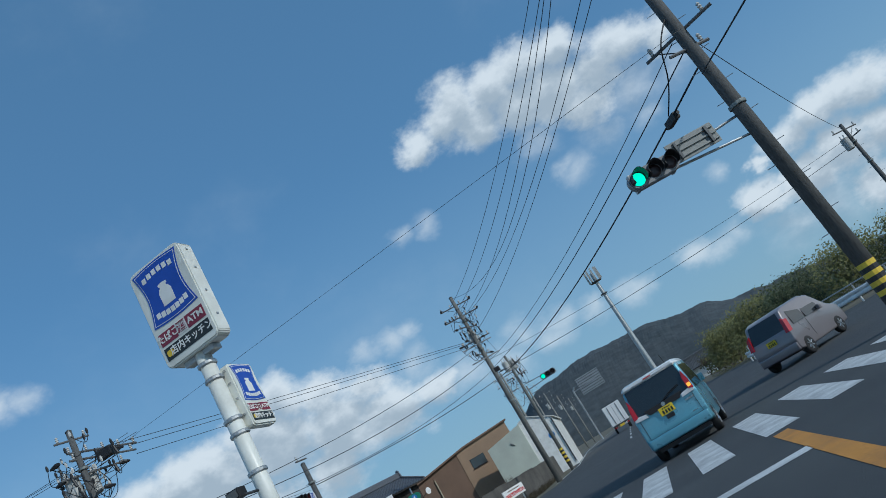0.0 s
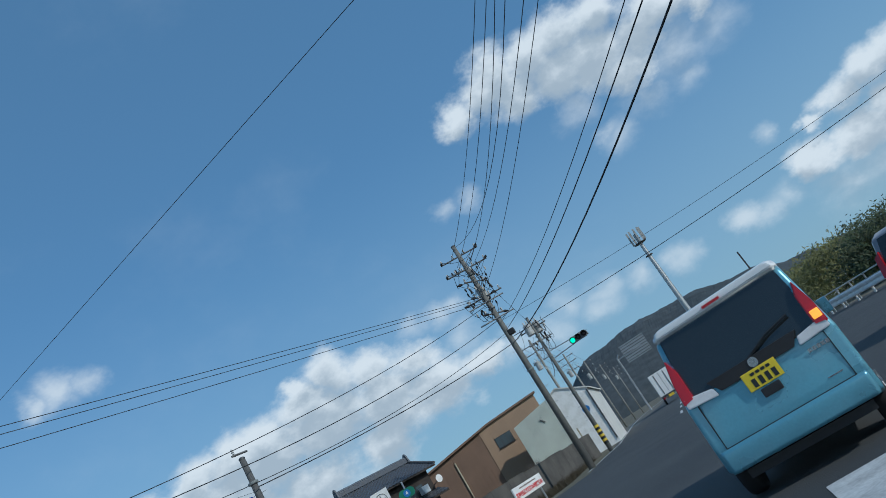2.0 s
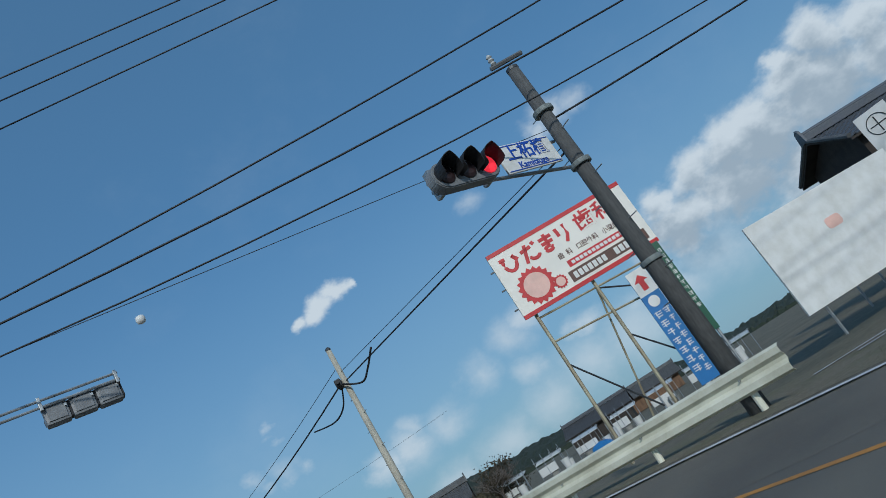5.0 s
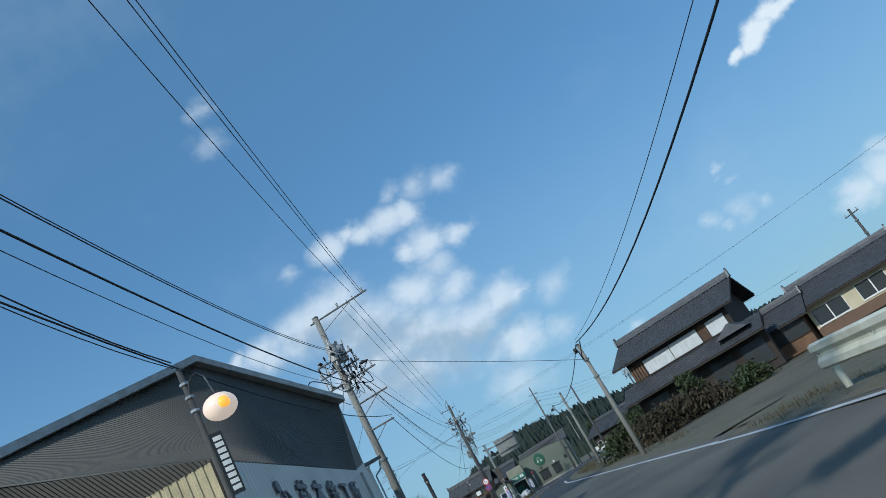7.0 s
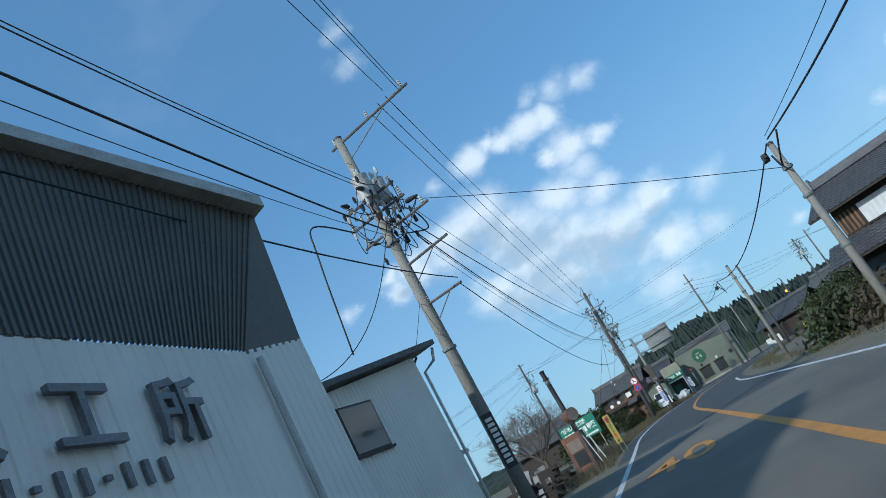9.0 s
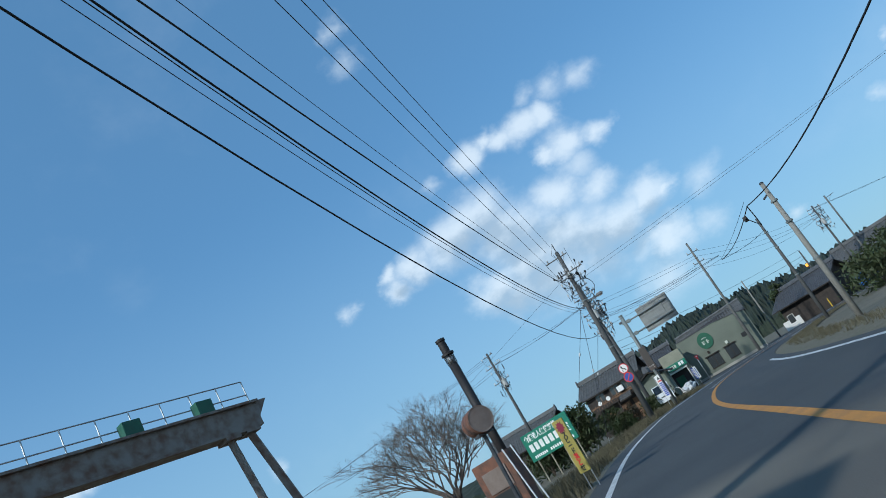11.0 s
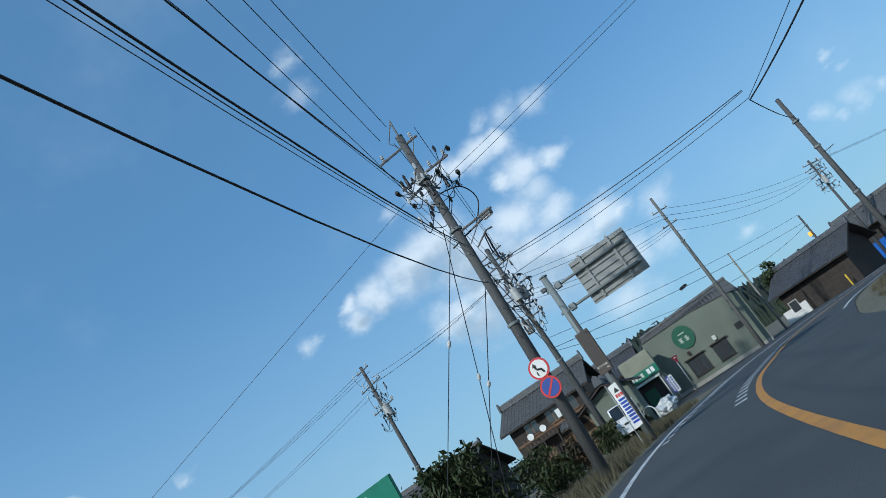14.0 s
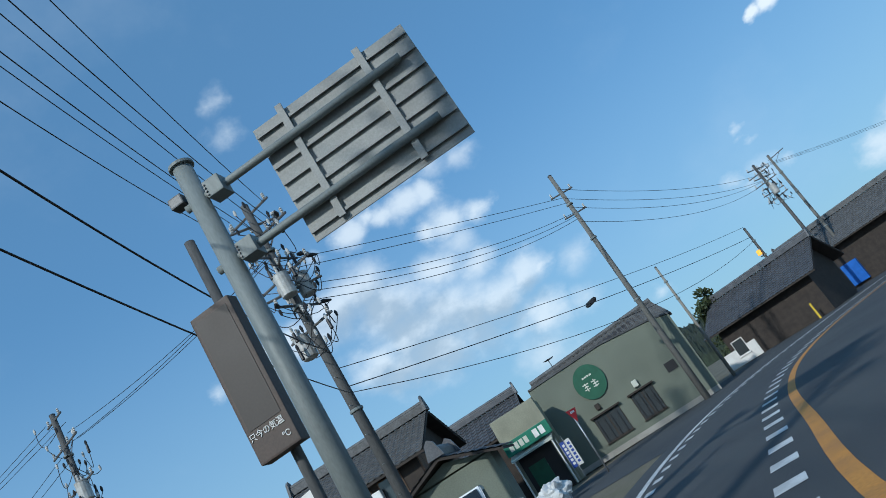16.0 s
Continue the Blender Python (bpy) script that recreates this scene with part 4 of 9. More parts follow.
def jumpers(pole, z0, z1, reach, count, seed):
    """Slack jumper loops, fuses and clamps crowded round a pole's head."""
    rnd = random.Random(seed)
    for _ in range(count):
        a, z = rnd.uniform(0, math.tau), rnd.uniform(z0, z1)
        b = a + rnd.uniform(0.6, 2.4)
        ra, rb = reach * rnd.uniform(0.4, 1.0), reach * rnd.uniform(0.3, 1.0)
        p, q = Vector((ra * math.cos(a), ra * math.sin(a), z)), Vector((rb * math.cos(b), rb * math.sin(b), z - rnd.uniform(-0.2, 0.6)))
        drop = rnd.uniform(0.25, 0.7)
        out = Vector((math.cos((a + b) / 2), math.sin((a + b) / 2), 0)) * rnd.uniform(0.0, 0.3)
        pts = [p.lerp(q, k / 8) + out * math.sin(math.pi * k / 8) - Vector((0, 0, drop * math.sin(math.pi * k / 8))) for k in range(9)]
        loop = part("jumper", tube(pts, 0.013, 5), CABLE, pole)
        for e in (p, q):
            part("clamp", tube([e, e + Vector((0, 0, 0.12)), e + Vector((0, 0, 0.2))], [0.035, 0.05, 0.02], 7), TRIM if rnd.random() < 0.6 else CERAMIC, loop)
        if rnd.random() < 0.35:
            part("fuse", tube([p, p + Vector((0.05, 0.02, -0.3))], [0.045, 0.055], 8), TRIM, loop)


jumpers(pole_b, 9.0, 12.6, 1.0, 18, 1)
jumpers(pole_c, 7.2, 8.9, 0.8, 8, 2)
strain_set(pole_b, [(-1.0, -0.3, 12.55, 0.3, -1), (1.0, 0.3, 12.55, 0.3, -1), (-1.1, -0.4, 11.75, 0.3, -1), (1.1, 0.4, 11.75, 0.3, -1), (-0.5, -0.9, 10.9, -0.4, -0.9), (0.4, 0.9, 10.9, 0.3, -1), (-0.4, -0.2, 10.1, -0.4, -0.9), (0.6, 0.2, 9.9, -0.4, -0.9)])
strain_set(pole_b, [(-0.9, -0.3, 9.9, -0.4, -0.9), (-0.6, 0.5, 9.5, -0.4, 0.9), (0.3, 0.8, 8.9, 0.4, 0.9), (-0.2, -0.8, 8.9, -0.4, -0.9)])
part("second_arm", tube([(-1.0, -0.5, 9.6), (0.9, 0.2, 9.6)], 0.04, 6), GALV, pole_b)
part("second_arm", tube([(-0.9, -0.5, 8.6), (0.9, 0.2, 8.6)], 0.04, 6), GALV, pole_b)
part("cable_joint", box(0.05, 0.4, -0.15, 0.15, 7.5, 7.8, 0.05), CABLE, pole_b)
# corner pole beside the turn, carrying a signal for the other road
FARPOLE = (17.8, 46.0)
utility_pole(FARPOLE[0], FARPOLE[1], 8.7, 0.16, DARKPOLE, arms=((8.4, -1.0, 1.0, 30, 3), (7.8, -0.8, 0.8, 120, 2)), transformers=((7.2, 200),), label="dark utility pole across the bridge approach")
pole_d = utility_pole(-17.4, 23.1, 10.4, 0.17, DARKPOLE, arms=((10.1, -0.6, 0.6, 60, 2), (9.62, -0.4, 2.75, 81, 5), (9.35, -0.4, 2.6, 81, 3), (8.8, -0.8, 1.5, 60, 3), (7.9, -0.9, 0.9, 150, 2)), transformers=((8.1, 200), (8.1, 110)), label="dark utility pole crowded with transformers and cable loops")
traffic_signal(facing(-17.95, 25.65, 5.14, -90) @ Matrix.Diagonal((0.86, 0.86, 0.8, 1)), -1, 2.9, None, back=True, label="grey signal seen from behind on a long steel arm")

strain_set(pole_d, [(0.5, 1.2, 9.4, 0.4, 0.9), (-0.3, -0.6, 9.4, -1, 0), (0.6, 1.1, 8.8, 0.4, 0.9), (-0.4, -0.5, 8.8, -1, 0), (0.8, -0.4, 7.9, 0.4, 0.9), (-0.8, 0.4, 7.9, -1, 0), (0.2, 0.5, 7.4, 0.4, 0.9), (-0.3, 0.1, 7.2, -1, 0)], 0.06)
jumpers(pole_d, 7.4, 9.9, 1.3, 22, 3)
part("switch_box", box(-0.9, -0.35, -0.2, 0.2, 8.1, 8.6, 0.05), TRANSF, pole_d, "grey switch box")
part("switch_box", box(0.4, 1.0, 0.3, 0.6, 9.0, 9.35, 0.05), CABLE, pole_d)

# pole on the far corner with the red signal
utility_pole(-14.55, 32.95, 6.68, 0.17, DARKPOLE, arms=((6.9, -0.3, 0.3, 60, 1),), label="dark concrete pole carrying a signal and name plate")
traffic_signal(facing(-14.39, 30.69, 5.06, 94), 2, 2.3, ("上柘植", "Kamitsuge"), label="three-lamp signal showing red with a white name plate")

# poles of the second road
pole_f = utility_pole(-50.0, 19.62, 11.6, 0.19, POLE, lean=(-1.6, 3.2), arms=((11.45, -0.35, 2.75, 76, 3), (9.6, -0.9, 0.9, 80, 3), (9.1, -1.0, 1.0, 80, 4), (8.5, -0.9, 1.6, 75, 3), (7.4, -0.2, 1.7, 70, 1), (6.2, -0.1, 1.3, 75, 1)),
                      transformers=((9.4, 20), (9.4, 150)), label="tall pale concrete utility pole with transformers and long top arm")
strain_set(pole_f, [(0.6, 0.2, 9.7, 1, -0.1), (0.4, -0.5, 9.6, 1, -0.1), (-0.5, 0.4, 9.6, -1, -0.1), (-0.6, -0.3, 9.4, -1, -0.1), (0.1, 0.9, 8.9, 0.1, 1), (-0.3, -0.7, 8.6, -1, 0.2), (0.5, 0.5, 8.5, 1, 0.1)])
jumpers(pole_f, 8.3, 10.0, 0.95, 20, 4)
plate_f = part("name_plate", box(-0.15, 0.15, -0.02, 0.02, 1.55, 3.0, 0.005), SIGNBLACK, pole_f, "black upright plate with white bars")
plate_f.matrix_basis = pose(0.17, 0.08, 0, 0, 0, 110)
bars("plate_bar", -0.09, 0.09, 1.65, 2.9, 9, WHITE, plate_f, -0.021, 0.35, True)
pole_g = utility_pole(-94.5, 16.85, 11.4, 0.185, DARKPOLE, lean=(-2.2, 2.0), arms=((11.1, -1.0, 0.5, 80, 2), (10.0, -0.8, 1.0, 80, 4), (9.75, -0.9, 0.3, 60, 2), (9.6, -0.7, 0.7, 170, 2), (7.9, -0.2, 1.3, 75, 0)), label="tall dark utility pole with street lamp and road signs")
part("top_rod", tube([(0, 0, 11.2), (-0.02, 0.0, 12.05)], 0.03, 6), ARMSTEEL, pole_g)
part("top_brace", tube([(0, 0, 10.9), (0.1, -0.35, 11.4), (-0.02, 0.0, 12.0)], 0.018, 5), ARMSTEEL, pole_g)
pole_h = utility_pole(-113.4, 14.6, 12.3, 0.19, DARKPOLE, arms=((12.0, -0.9, 0.9, 70, 3), (11.2, -1.2, 1.2, 70, 4), (10.4, -1.1, 1.1, 160, 4), (9.7, -1.2, 1.2, 70, 4), (8.7, -1.0, 1.0, 160, 3), (7.9, -0.9, 0.9, 70, 3), (11.6, -0.8, 0.8, 120, 3), (10.0, -0.9, 0.9, 30, 4), (9.2, -1.0, 1.0, 110, 4), (8.2, -0.8, 0.8, 20, 3)),
                      transformers=((8.9, 10), (8.9, 130), (7.2, 250)), label="dark utility pole crowded with crossarms and transformers")
strain_set(pole_h, [(0.5, 0.9, 11.2, 1, 0.2), (-0.4, -0.9, 11.2, -0.8, 0.6), (0.9, -0.4, 10.4, 1, 0.2), (-0.8, 0.5, 10.4, -0.8, 0.6), (0.4, 1.0, 9.7, -0.8, 0.6), (-0.4, -1.0, 9.7, 1, 0.2), (0.8, -0.3, 8.7, 1, 0.2), (-0.8, 0.4, 8.7, -0.8, 0.6)])
strain_set(pole_g, [(0.2, 1.1, 10.1, 1, 0.1), (-0.2, -1.0, 10.1, -1, -0.1), (0.2, 0.5, 9.7, 1, 0.1), (-0.3, 0.9, 9.6, -1, -0.1), (0.3, -0.6, 9.2, 1, 0.1)])
jumpers(pole_h, 7.4, 12.0, 1.1, 26, 5)
jumpers(pole_g, 8.8, 10.4, 0.9, 10, 6)
pole_i = utility_pole(-118.0, 3.0, 12.2, 0.17, DARKPOLE, arms=((12.0, -0.7, 0.7, 60, 2), (10.9, -1.2, 1.2, 60, 4), (9.3, -1.2, 1.2, 60, 4)), transformers=((8.6, 40),), label="utility pole standing behind the houses")
jumpers(pole_i, 8.4, 12.0, 0.9, 16, 7)
utility_pole(-128.5, 24.1, 12.42, 0.16, GREYPOLE, arms=((11.4, -0.6, 0.6, 100, 3), (10.2, -0.6, 0.6, 100, 3)), label="slim concrete utility pole beside the shop")
utility_pole(-135.6, 26.6, 6.9, 0.10, POLE, label="slim pole past the shop", steps=False)
utility_pole(-145.1, 34.1, 7.1, 0.13, DARKPOLE, label="dark pole with a hanging lamp sign", steps=False)
pole_m = utility_pole(-151.0, 39.0, 11.3, 0.16, DARKPOLE, arms=((11.0, -1.1, 1.1, 130, 4), (10.2, -1.1, 1.1, 130, 4), (9.3, -1, 1, 130, 3), (8.4, -1, 1, 40, 3), (10.6, -0.9, 0.9, 60, 4), (9.8, -0.9, 0.9, 60, 4), (8.9, -0.9, 0.9, 100, 3)), transformers=((8.6, 0),), label="far pole crowded with crossarms")
jumpers(pole_m, 8.2, 11.0, 0.9, 16, 8)
utility_pole(-154.3, 41.4, 11.9, 0.15, GREYPOLE, arms=((11.6, -0.2, 1.4, 40, 1),), label="far pole with a long lamp arm", steps=False)

# slender poles along the other side, with communications cable
pole_o = utility_pole(-24.0, 32.05, 6.25, 0.11, PALEPOLE, label="slim pale concrete pole with a striped base", bands=False)
for k in range(10):
    a0, a1 = k * math.tau / 10, (k + 1) * math.tau / 10
    bm = bmesh.new()
    ring = [[bm.verts.new((rr * math.cos(a), rr * math.sin(a), z)) for z in (0.9, 1.3) for rr in (0.108, 0.118)] for a in (a0, (a0 + a1) / 2, a1)]
    for p0, p1 in zip(ring, ring[1:]):
        bm.faces.new((p0[1], p1[1], p1[3], p0[3]))
        bm.faces.new((p0[2], p0[3], p1[3], p1[2]))
        bm.faces.new((p0[0], p1[0], p1[1], p0[1]))
    part("warning_stripe", bm, YELLOW if k % 2 else TRIM, pole_o)
utility_pole(-70.7, 50.2, 6.1, 0.13, DARKPOLE, arms=((5.8, -0.7, 0.7, 20, 3),), steps=False, label="dark utility pole behind the cream house")
utility_pole(-50.4, 29.1, 5.0, 0.12, POLE, label="slim pale concrete pole by the garden")
utility_pole(-78.6, 27.45, 5.8, 0.13, POLE, arms=((5.4, -0.1, 0.9, 190, 0),), label="slim concrete pole with a cable bracket")
utility_pole(-105.4, 28.9, 8.0, 0.14, DARKPOLE, label="slim dark pole on the traffic island")

# wires
for (xa, za), (xb, zb), sag in (((-7.6, 12.4), (4.8, 12.75), 0.88), ((-7.2, 11.5), (3.9, 11.2), 1.2), ((-6.9, 13.0), (3.7, 10.7), 1.9), ((-6.5, 10.4), (5.0, 10.5), 0.66), ((-7.4, 12.0), (4.4, 11.9), 1.0), ((-6.7, 11.6), (4.3, 10.2), 1.0)):
    wire((xb, 16.8, zb), (xa, 47.5, za), sag)
    wire((xb, 16.8, zb), (xb + 9.0, -30, zb), 0.8)
cable((5.0, 16.9, 6.77), (-7.0, 47.5, 7.08), 0.64, 0.03)
cable((5.0, 16.9, 7.28), (-7.0, 47.5, 7.82), 0.56, 0.02)
wire((4.9, 16.9, 7.6), (-7.0, 47.5, 8.3), 0.6)
cable((5.0, 16.9, 6.6), (14, -30, 6.8), 0.9, 0.024)
looped_cable([(5.1, 16.9, 8.2), (4.6, 16.7, 7.6), (4.4, 17.2, 7.0), (4.2, 18.4, 6.65)], 0.018)
closure(4.3, 18.8, 6.62, 110, 0.6)
wire((5.2, 16.7, 7.7), (-17.0, 25.55, 9.8), 0.0, 0.006)
for ya, za, yb, zb in ((47.1, 9.88, 24.7, 9.67), (47.6, 9.84, 25.4, 9.55), (47.3, 9.56, 25.7, 9.2)):
    wire((-7.0, ya, za), (-17.05, yb, zb), 0.04, 0.012)
wire((-7.1, 47.4, 9.45), (-17.3, 23.2, 6.23), 0.64, 0.014)
wire((-7.1, 47.4, 8.48), (-17.3, 23.2, 6.05), 0.84, 0.016)
cable((-7.1, 47.4, 7.7), (-17.3, 23.2, 5.73), 1.02, 0.016)
wire((-17.6, 23.2, 5.89), (-14.65, 32.9, 5.5), 0.0, 0.006)
cable((-7.1, 47.4, 7.08), (-14.6, 32.9, 5.6), 0.24, 0.024)
ball = tagged(part("wire_marker", lathe([(0.01, -0.07), (0.06, -0.045), (0.07, 0.0), (0.06, 0.045), (0.01, 0.07)], 12), WHITE, smooth=True), "small white marker ball on the thin wire", "marker")
ball.location = (-17.18, 26.63, 5.73)
PREV = (-7.1, 56.7, 9.0)
wire((-7.0, 47.6, 12.6), PREV, 0.2)
for x, y, h in ROW:
    for k in (-0.8, 0.0, 0.8):
        wire((PREV[0] + k, PREV[1], PREV[2]), (x + k, y, h - 0.3), 0.4, 0.012)
        wire((PREV[0] + k * 0.6, PREV[1], PREV[2] - 1.2), (x + k * 0.6, y, h - 1.9), 0.5, 0.014)
    PREV = (x, y, h - 0.3)
cable((-7.1, 56.6, 6.9), (-10.5, 74, 7.2), 0.7, 0.03)
cable((-7.0, 47.6, 7.4), (FARPOLE[0], FARPOLE[1], 7.4), 0.4, 0.02)
wire((-7.0, 47.6, 8.4), (FARPOLE[0], FARPOLE[1], 7.9), 0.4, 0.010)
wire((5.2, 17, 7.9), (FARPOLE[0], FARPOLE[1], 8.4), 0.5)
# works pole over the junction
for ya, za, yb, zb, sag in ((21.9, 11.7, 25.6, 10.05, 0.66), (22.3, 11.35, 26.05, 9.95, 0.38), (22.36, 11.45, 26.15, 10.08, 0.38)):
    wire((-48.9, ya, za), (-17.0, yb, zb), sag, 0.010, n=24)
wire((-50, 19.75, 10.15), (-17.4, 23.1, 7.97), 0.75, 0.013)
wire((-50, 19.95, 10.05), (-17.4, 23.2, 7.9), 0.8, 0.010)
cable((-49.9, 19.85, 8.56), (-17.4, 23.1, 7.31), 0.47, 0.028)
wire((-49.9, 19.85, 8.4), (-17.4, 23.1, 7.2), 0.8, 0.008)
cable((-49.4, 21.0, 6.3), (-17.4, 23.1, 6.52), 1.02, 0.018)
wire((-27.6, 23.1, 4.89), (-17.4, 23.1, 8.02), 0.6, 0.010)
wire((-27.6, 23.1, 4.8), (-17.4, 23.1, 7.7), 0.6, 0.007)
# works pole to the signs pole
wire((-48.9, 21.3, 11.3), (-94.4, 16.2, 11.5), 0.1)
wire((-48.85, 21.6, 11.45), (-94.3, 16.7, 11.8), 0.05)
wire((-48.8, 21.9, 11.45), (-94.3, 17.1, 12.05), 0.0)
wire((-49.4, 20.6, 8.36), (-94.4, 16.9, 9.1), 0.61, 0.016)
wire((-49.4, 20.8, 8.75), (-94.4, 16.6, 9.7), 0.55, 0.007)
cable((-49.6, 20.6, 7.94), (-94.4, 17.1, 7.54), 1.49, 0.021)
wire((-49.6, 20.6, 7.84), (-94.4, 17.1, 7.46), 1.55, 0.008)
wire((-49.6, 20.7, 7.3), (-94.4, 17.1, 7.3), 1.5, 0.006)
cable((-49.6, 20.9, 6.24), (-94.4, 17.2, 6.10), 1.88, 0.016)
wire((-50, 20.2, 9.45), (-50.4, 29.1, 4.35), 0.1, 0.010)
wire((-50.2, 19.8, 7.0), (-54, 14.5, 3.2), 0.3, 0.008)
wire((-50.0, 19.6, 8.6), (-45.0, 18.2, 4.9), 0.8, 0.012)
# signs pole onwards
for k in range(3):
    wire((-94.4, 16.2 + 0.8 * k, 11.5), (-113.3, 14.0 + 0.6 * k, 12.1), 0.4)
    wire((-94.4, 16.3 + 0.7 * k, 10.1), (-113.3, 14.0 + 0.6 * k, 11.3), 0.5)
    wire((-150.8, 38.7 + 0.3 * k, 11.0), (-190, 84 + k, 11.5), 0.9)
    wire((-113.6, 14.3 + 0.3 * k, 10.6), (-118, 3.0 + 0.3 * k, 10.9 + 0.4 * (k == 1)), 0.25)
    wire((-118, 2.6 + 0.4 * k, 12.0 - 0.15 * k), (-131.5 + 0.4 * k, -35, 11.4), 0.3)
for k in range(2):
    wire((-118, 2.7 + 0.5 * k, 10.6 - 0.2 * k), (-134.5, -28, 10.9), 0.4)
wire((-94.4, 16.3, 9.7), (-88.6, -14.7, 0.0), 0.0, 0.007, label="thin stay wire running from the pole to the ground")
cable((-94.5, 17.1, 7.6), (-113.3, 14.7, 7.1), 0.62, 0.022)
cable((-94.5, 17.1, 5.9), (-113.3, 14.7, 5.7), 0.25, 0.019)
for za, zb, sag in ((10.31, 10.9, 0.05), (10.0, 10.6, 0.1), (9.45, 10.03, 0.5), (9.2, 9.85, 0.55), (8.9, 9.7, 0.6)):
    wire((-113.5, 14.5, za), (-127.6, 24.0, zb), sag, 0.011)
for za, zb, sag in ((11.41, 10.48, 0.62), (10.84, 9.98, 0.68), (10.34, 9.95, 0.88), (9.5, 9.78, 1.02)):
    wire((-127.6, 24.0, za), (-150.9, 38.9, zb), sag, 0.012)
cable((-113.3, 14.7, 6.47), (-145.1, 34.1, 7.25), 0.32, 0.016)
cable((-113.3, 14.7, 5.88), (-145.1, 34.1, 6.45), 0.3, 0.02)
cable((-113.3, 14.7, 5.69), (-145.1, 34.1, 6.14), 1.21, 0.016)
closure(-125.5, 22.15, 5.85, 31, 0.7)
for top, foot, zb in (((-94.4, 17.0, 8.2), (-94.06, 11.6, 0.0), 5.4), ((-94.4, 16.8, 8.3), (-94.9, 13.75, 0.0), 4.2), ((-94.4, 17.0, 6.3), (-95.4, 12.8, 0.0), 3.9)):
    guy = empty("guy_wire", pose(*foot), "thin stay wire with a strain ball, anchored beside the pole", "stay wire", "stay wires of the pole")
    d = Vector(top) - Vector(foot)
    part("strand", tube([(0, 0, 0), d], 0.013, 6), WIRE, guy)
    u = zb / d.z
    part("strain_ball", tube([d * (u - 0.012), d * (u - 0.006), d * (u + 0.006), d * (u + 0.012)], [0.02, 0.055, 0.055, 0.02], 10), CERAMIC, guy)
    part("anchor_rod", tube([(0, 0, -0.05), d * 0.05], 0.02, 6), GALV, guy)
for za, zb, sag, r in ((6.52, 5.85, 0.12, 0.012), (6.46, 5.82, 0.2, 0.008), (5.97, 5.6, 0.06, 0.008)):
    wire((-94.35, 17.8, za), (-92.0, 25.05, zb), sag, r, label="twisted service wire crossing the road")
part("cable_bracket", tube([(0.1, 0.3, 7.2), (0.06, 0.75, 7.5), (0.0, 0.95, 7.5)], 0.028, 6), ARMSTEEL, pole_g)
looped_cable([(-94.42, 17.8, 7.5), (-94.5, 17.75, 7.1), (-94.62, 17.72, 6.73), (-94.4, 17.8, 6.5)], 0.03)
looped_cable([(-94.38, 17.76, 7.5), (-94.42, 17.7, 7.2), (-94.55, 17.66, 6.85), (-94.4, 17.8, 6.5)], 0.02)
for k in range(2):
    wire((-94.5, 16.9 + 0.2 * k, 9.5 - 0.25 * k), (-76 + k, 64, 10.5), 0.7, 0.007)
looped_cable([(-94.4, 17.2, 9.3), (-94.7, 17.9, 9.2), (-94.9, 18.1, 8.6), (-94.8, 17.6, 7.9)], 0.02)
looped_cable([(-49.9, 20.1, 9.2), (-49.4, 20.8, 8.6), (-49.7, 20.9, 8.0), (-49.9, 20.2, 8.3)], 0.02)
looped_cable([(-48.0, 19.6, 8.4), (-46.5, 19.3, 8.5), (-46.2, 19.2, 7.6), (-46.0, 19.0, 5.2)], 0.02)
# communications cable of the other side
cable((-14.6, 32.9, 5.02), (-24.0, 32.05, 5.36), 0.0, 0.024)
wire((-14.6, 32.9, 5.12), (-24.0, 32.05, 5.62), 0.0, 0.008)
looped_cable([(-22.6, 32.4, 5.52), (-23.1, 32.3, 5.2), (-23.5, 32.2, 5.05), (-23.9, 31.9, 5.3)], 0.026)
closure(-24.0, 31.88, 5.35, 150, 0.5)
looped_cable([(-24.1, 31.95, 5.3), (-24.5, 31.9, 4.9), (-25.3, 31.85, 4.8), (-26.6, 31.75, 5.05)], 0.022)
cable((-24.1, 32.0, 5.39), (-50.3, 29.1, 5.15), 0.63, 0.028)
wire((-24.1, 32.0, 5.75), (-50.3, 29.1, 5.25), 0.45, 0.008)
looped_cable([(-49.2, 29.2, 5.0), (-49.7, 29.0, 4.5), (-50.2, 29.0, 4.4), (-50.6, 29.0, 4.8)], 0.024)
closure(-51.4, 28.96, 4.98, 175, 0.4)
cable((-50.5, 29.05, 5.1), (-77.9, 26.5, 5.3), 0.75, 0.026)
cable((-77.9, 26.5, 5.3), (-92.0, 25.05, 5.55), 0.25, 0.024)
wire((-77.9, 26.5, 5.5), (-92.0, 25.05, 5.6), 0.1, 0.008)
cable((-92.0, 25.05, 5.55), (-105.3, 28.9, 7.1), 0.15, 0.018)
closure(-79.3, 26.3, 5.1, 174, 0.45)
looped_cable([(-78.0, 26.5, 5.3), (-78.7, 26.6, 4.6), (-79.4, 26.6, 4.7), (-80.4, 26.4, 5.25)], 0.02)

# ---- signs and street furniture ----


def rounded(w, h, r, n=5, cx=0.0, cz=0.0):
    out = []
    for sx, sz, a0 in ((1, 1, 0), (-1, 1, 90), (-1, -1, 180), (1, -1, 270)):
        for k in range(n + 1):
            a = radians(a0 + 90 * k / n)
            out.append((cx + sx * (w / 2 - r) + r * math.cos(a), cz + sz * (h / 2 - r) + r * math.sin(a)))
    return out


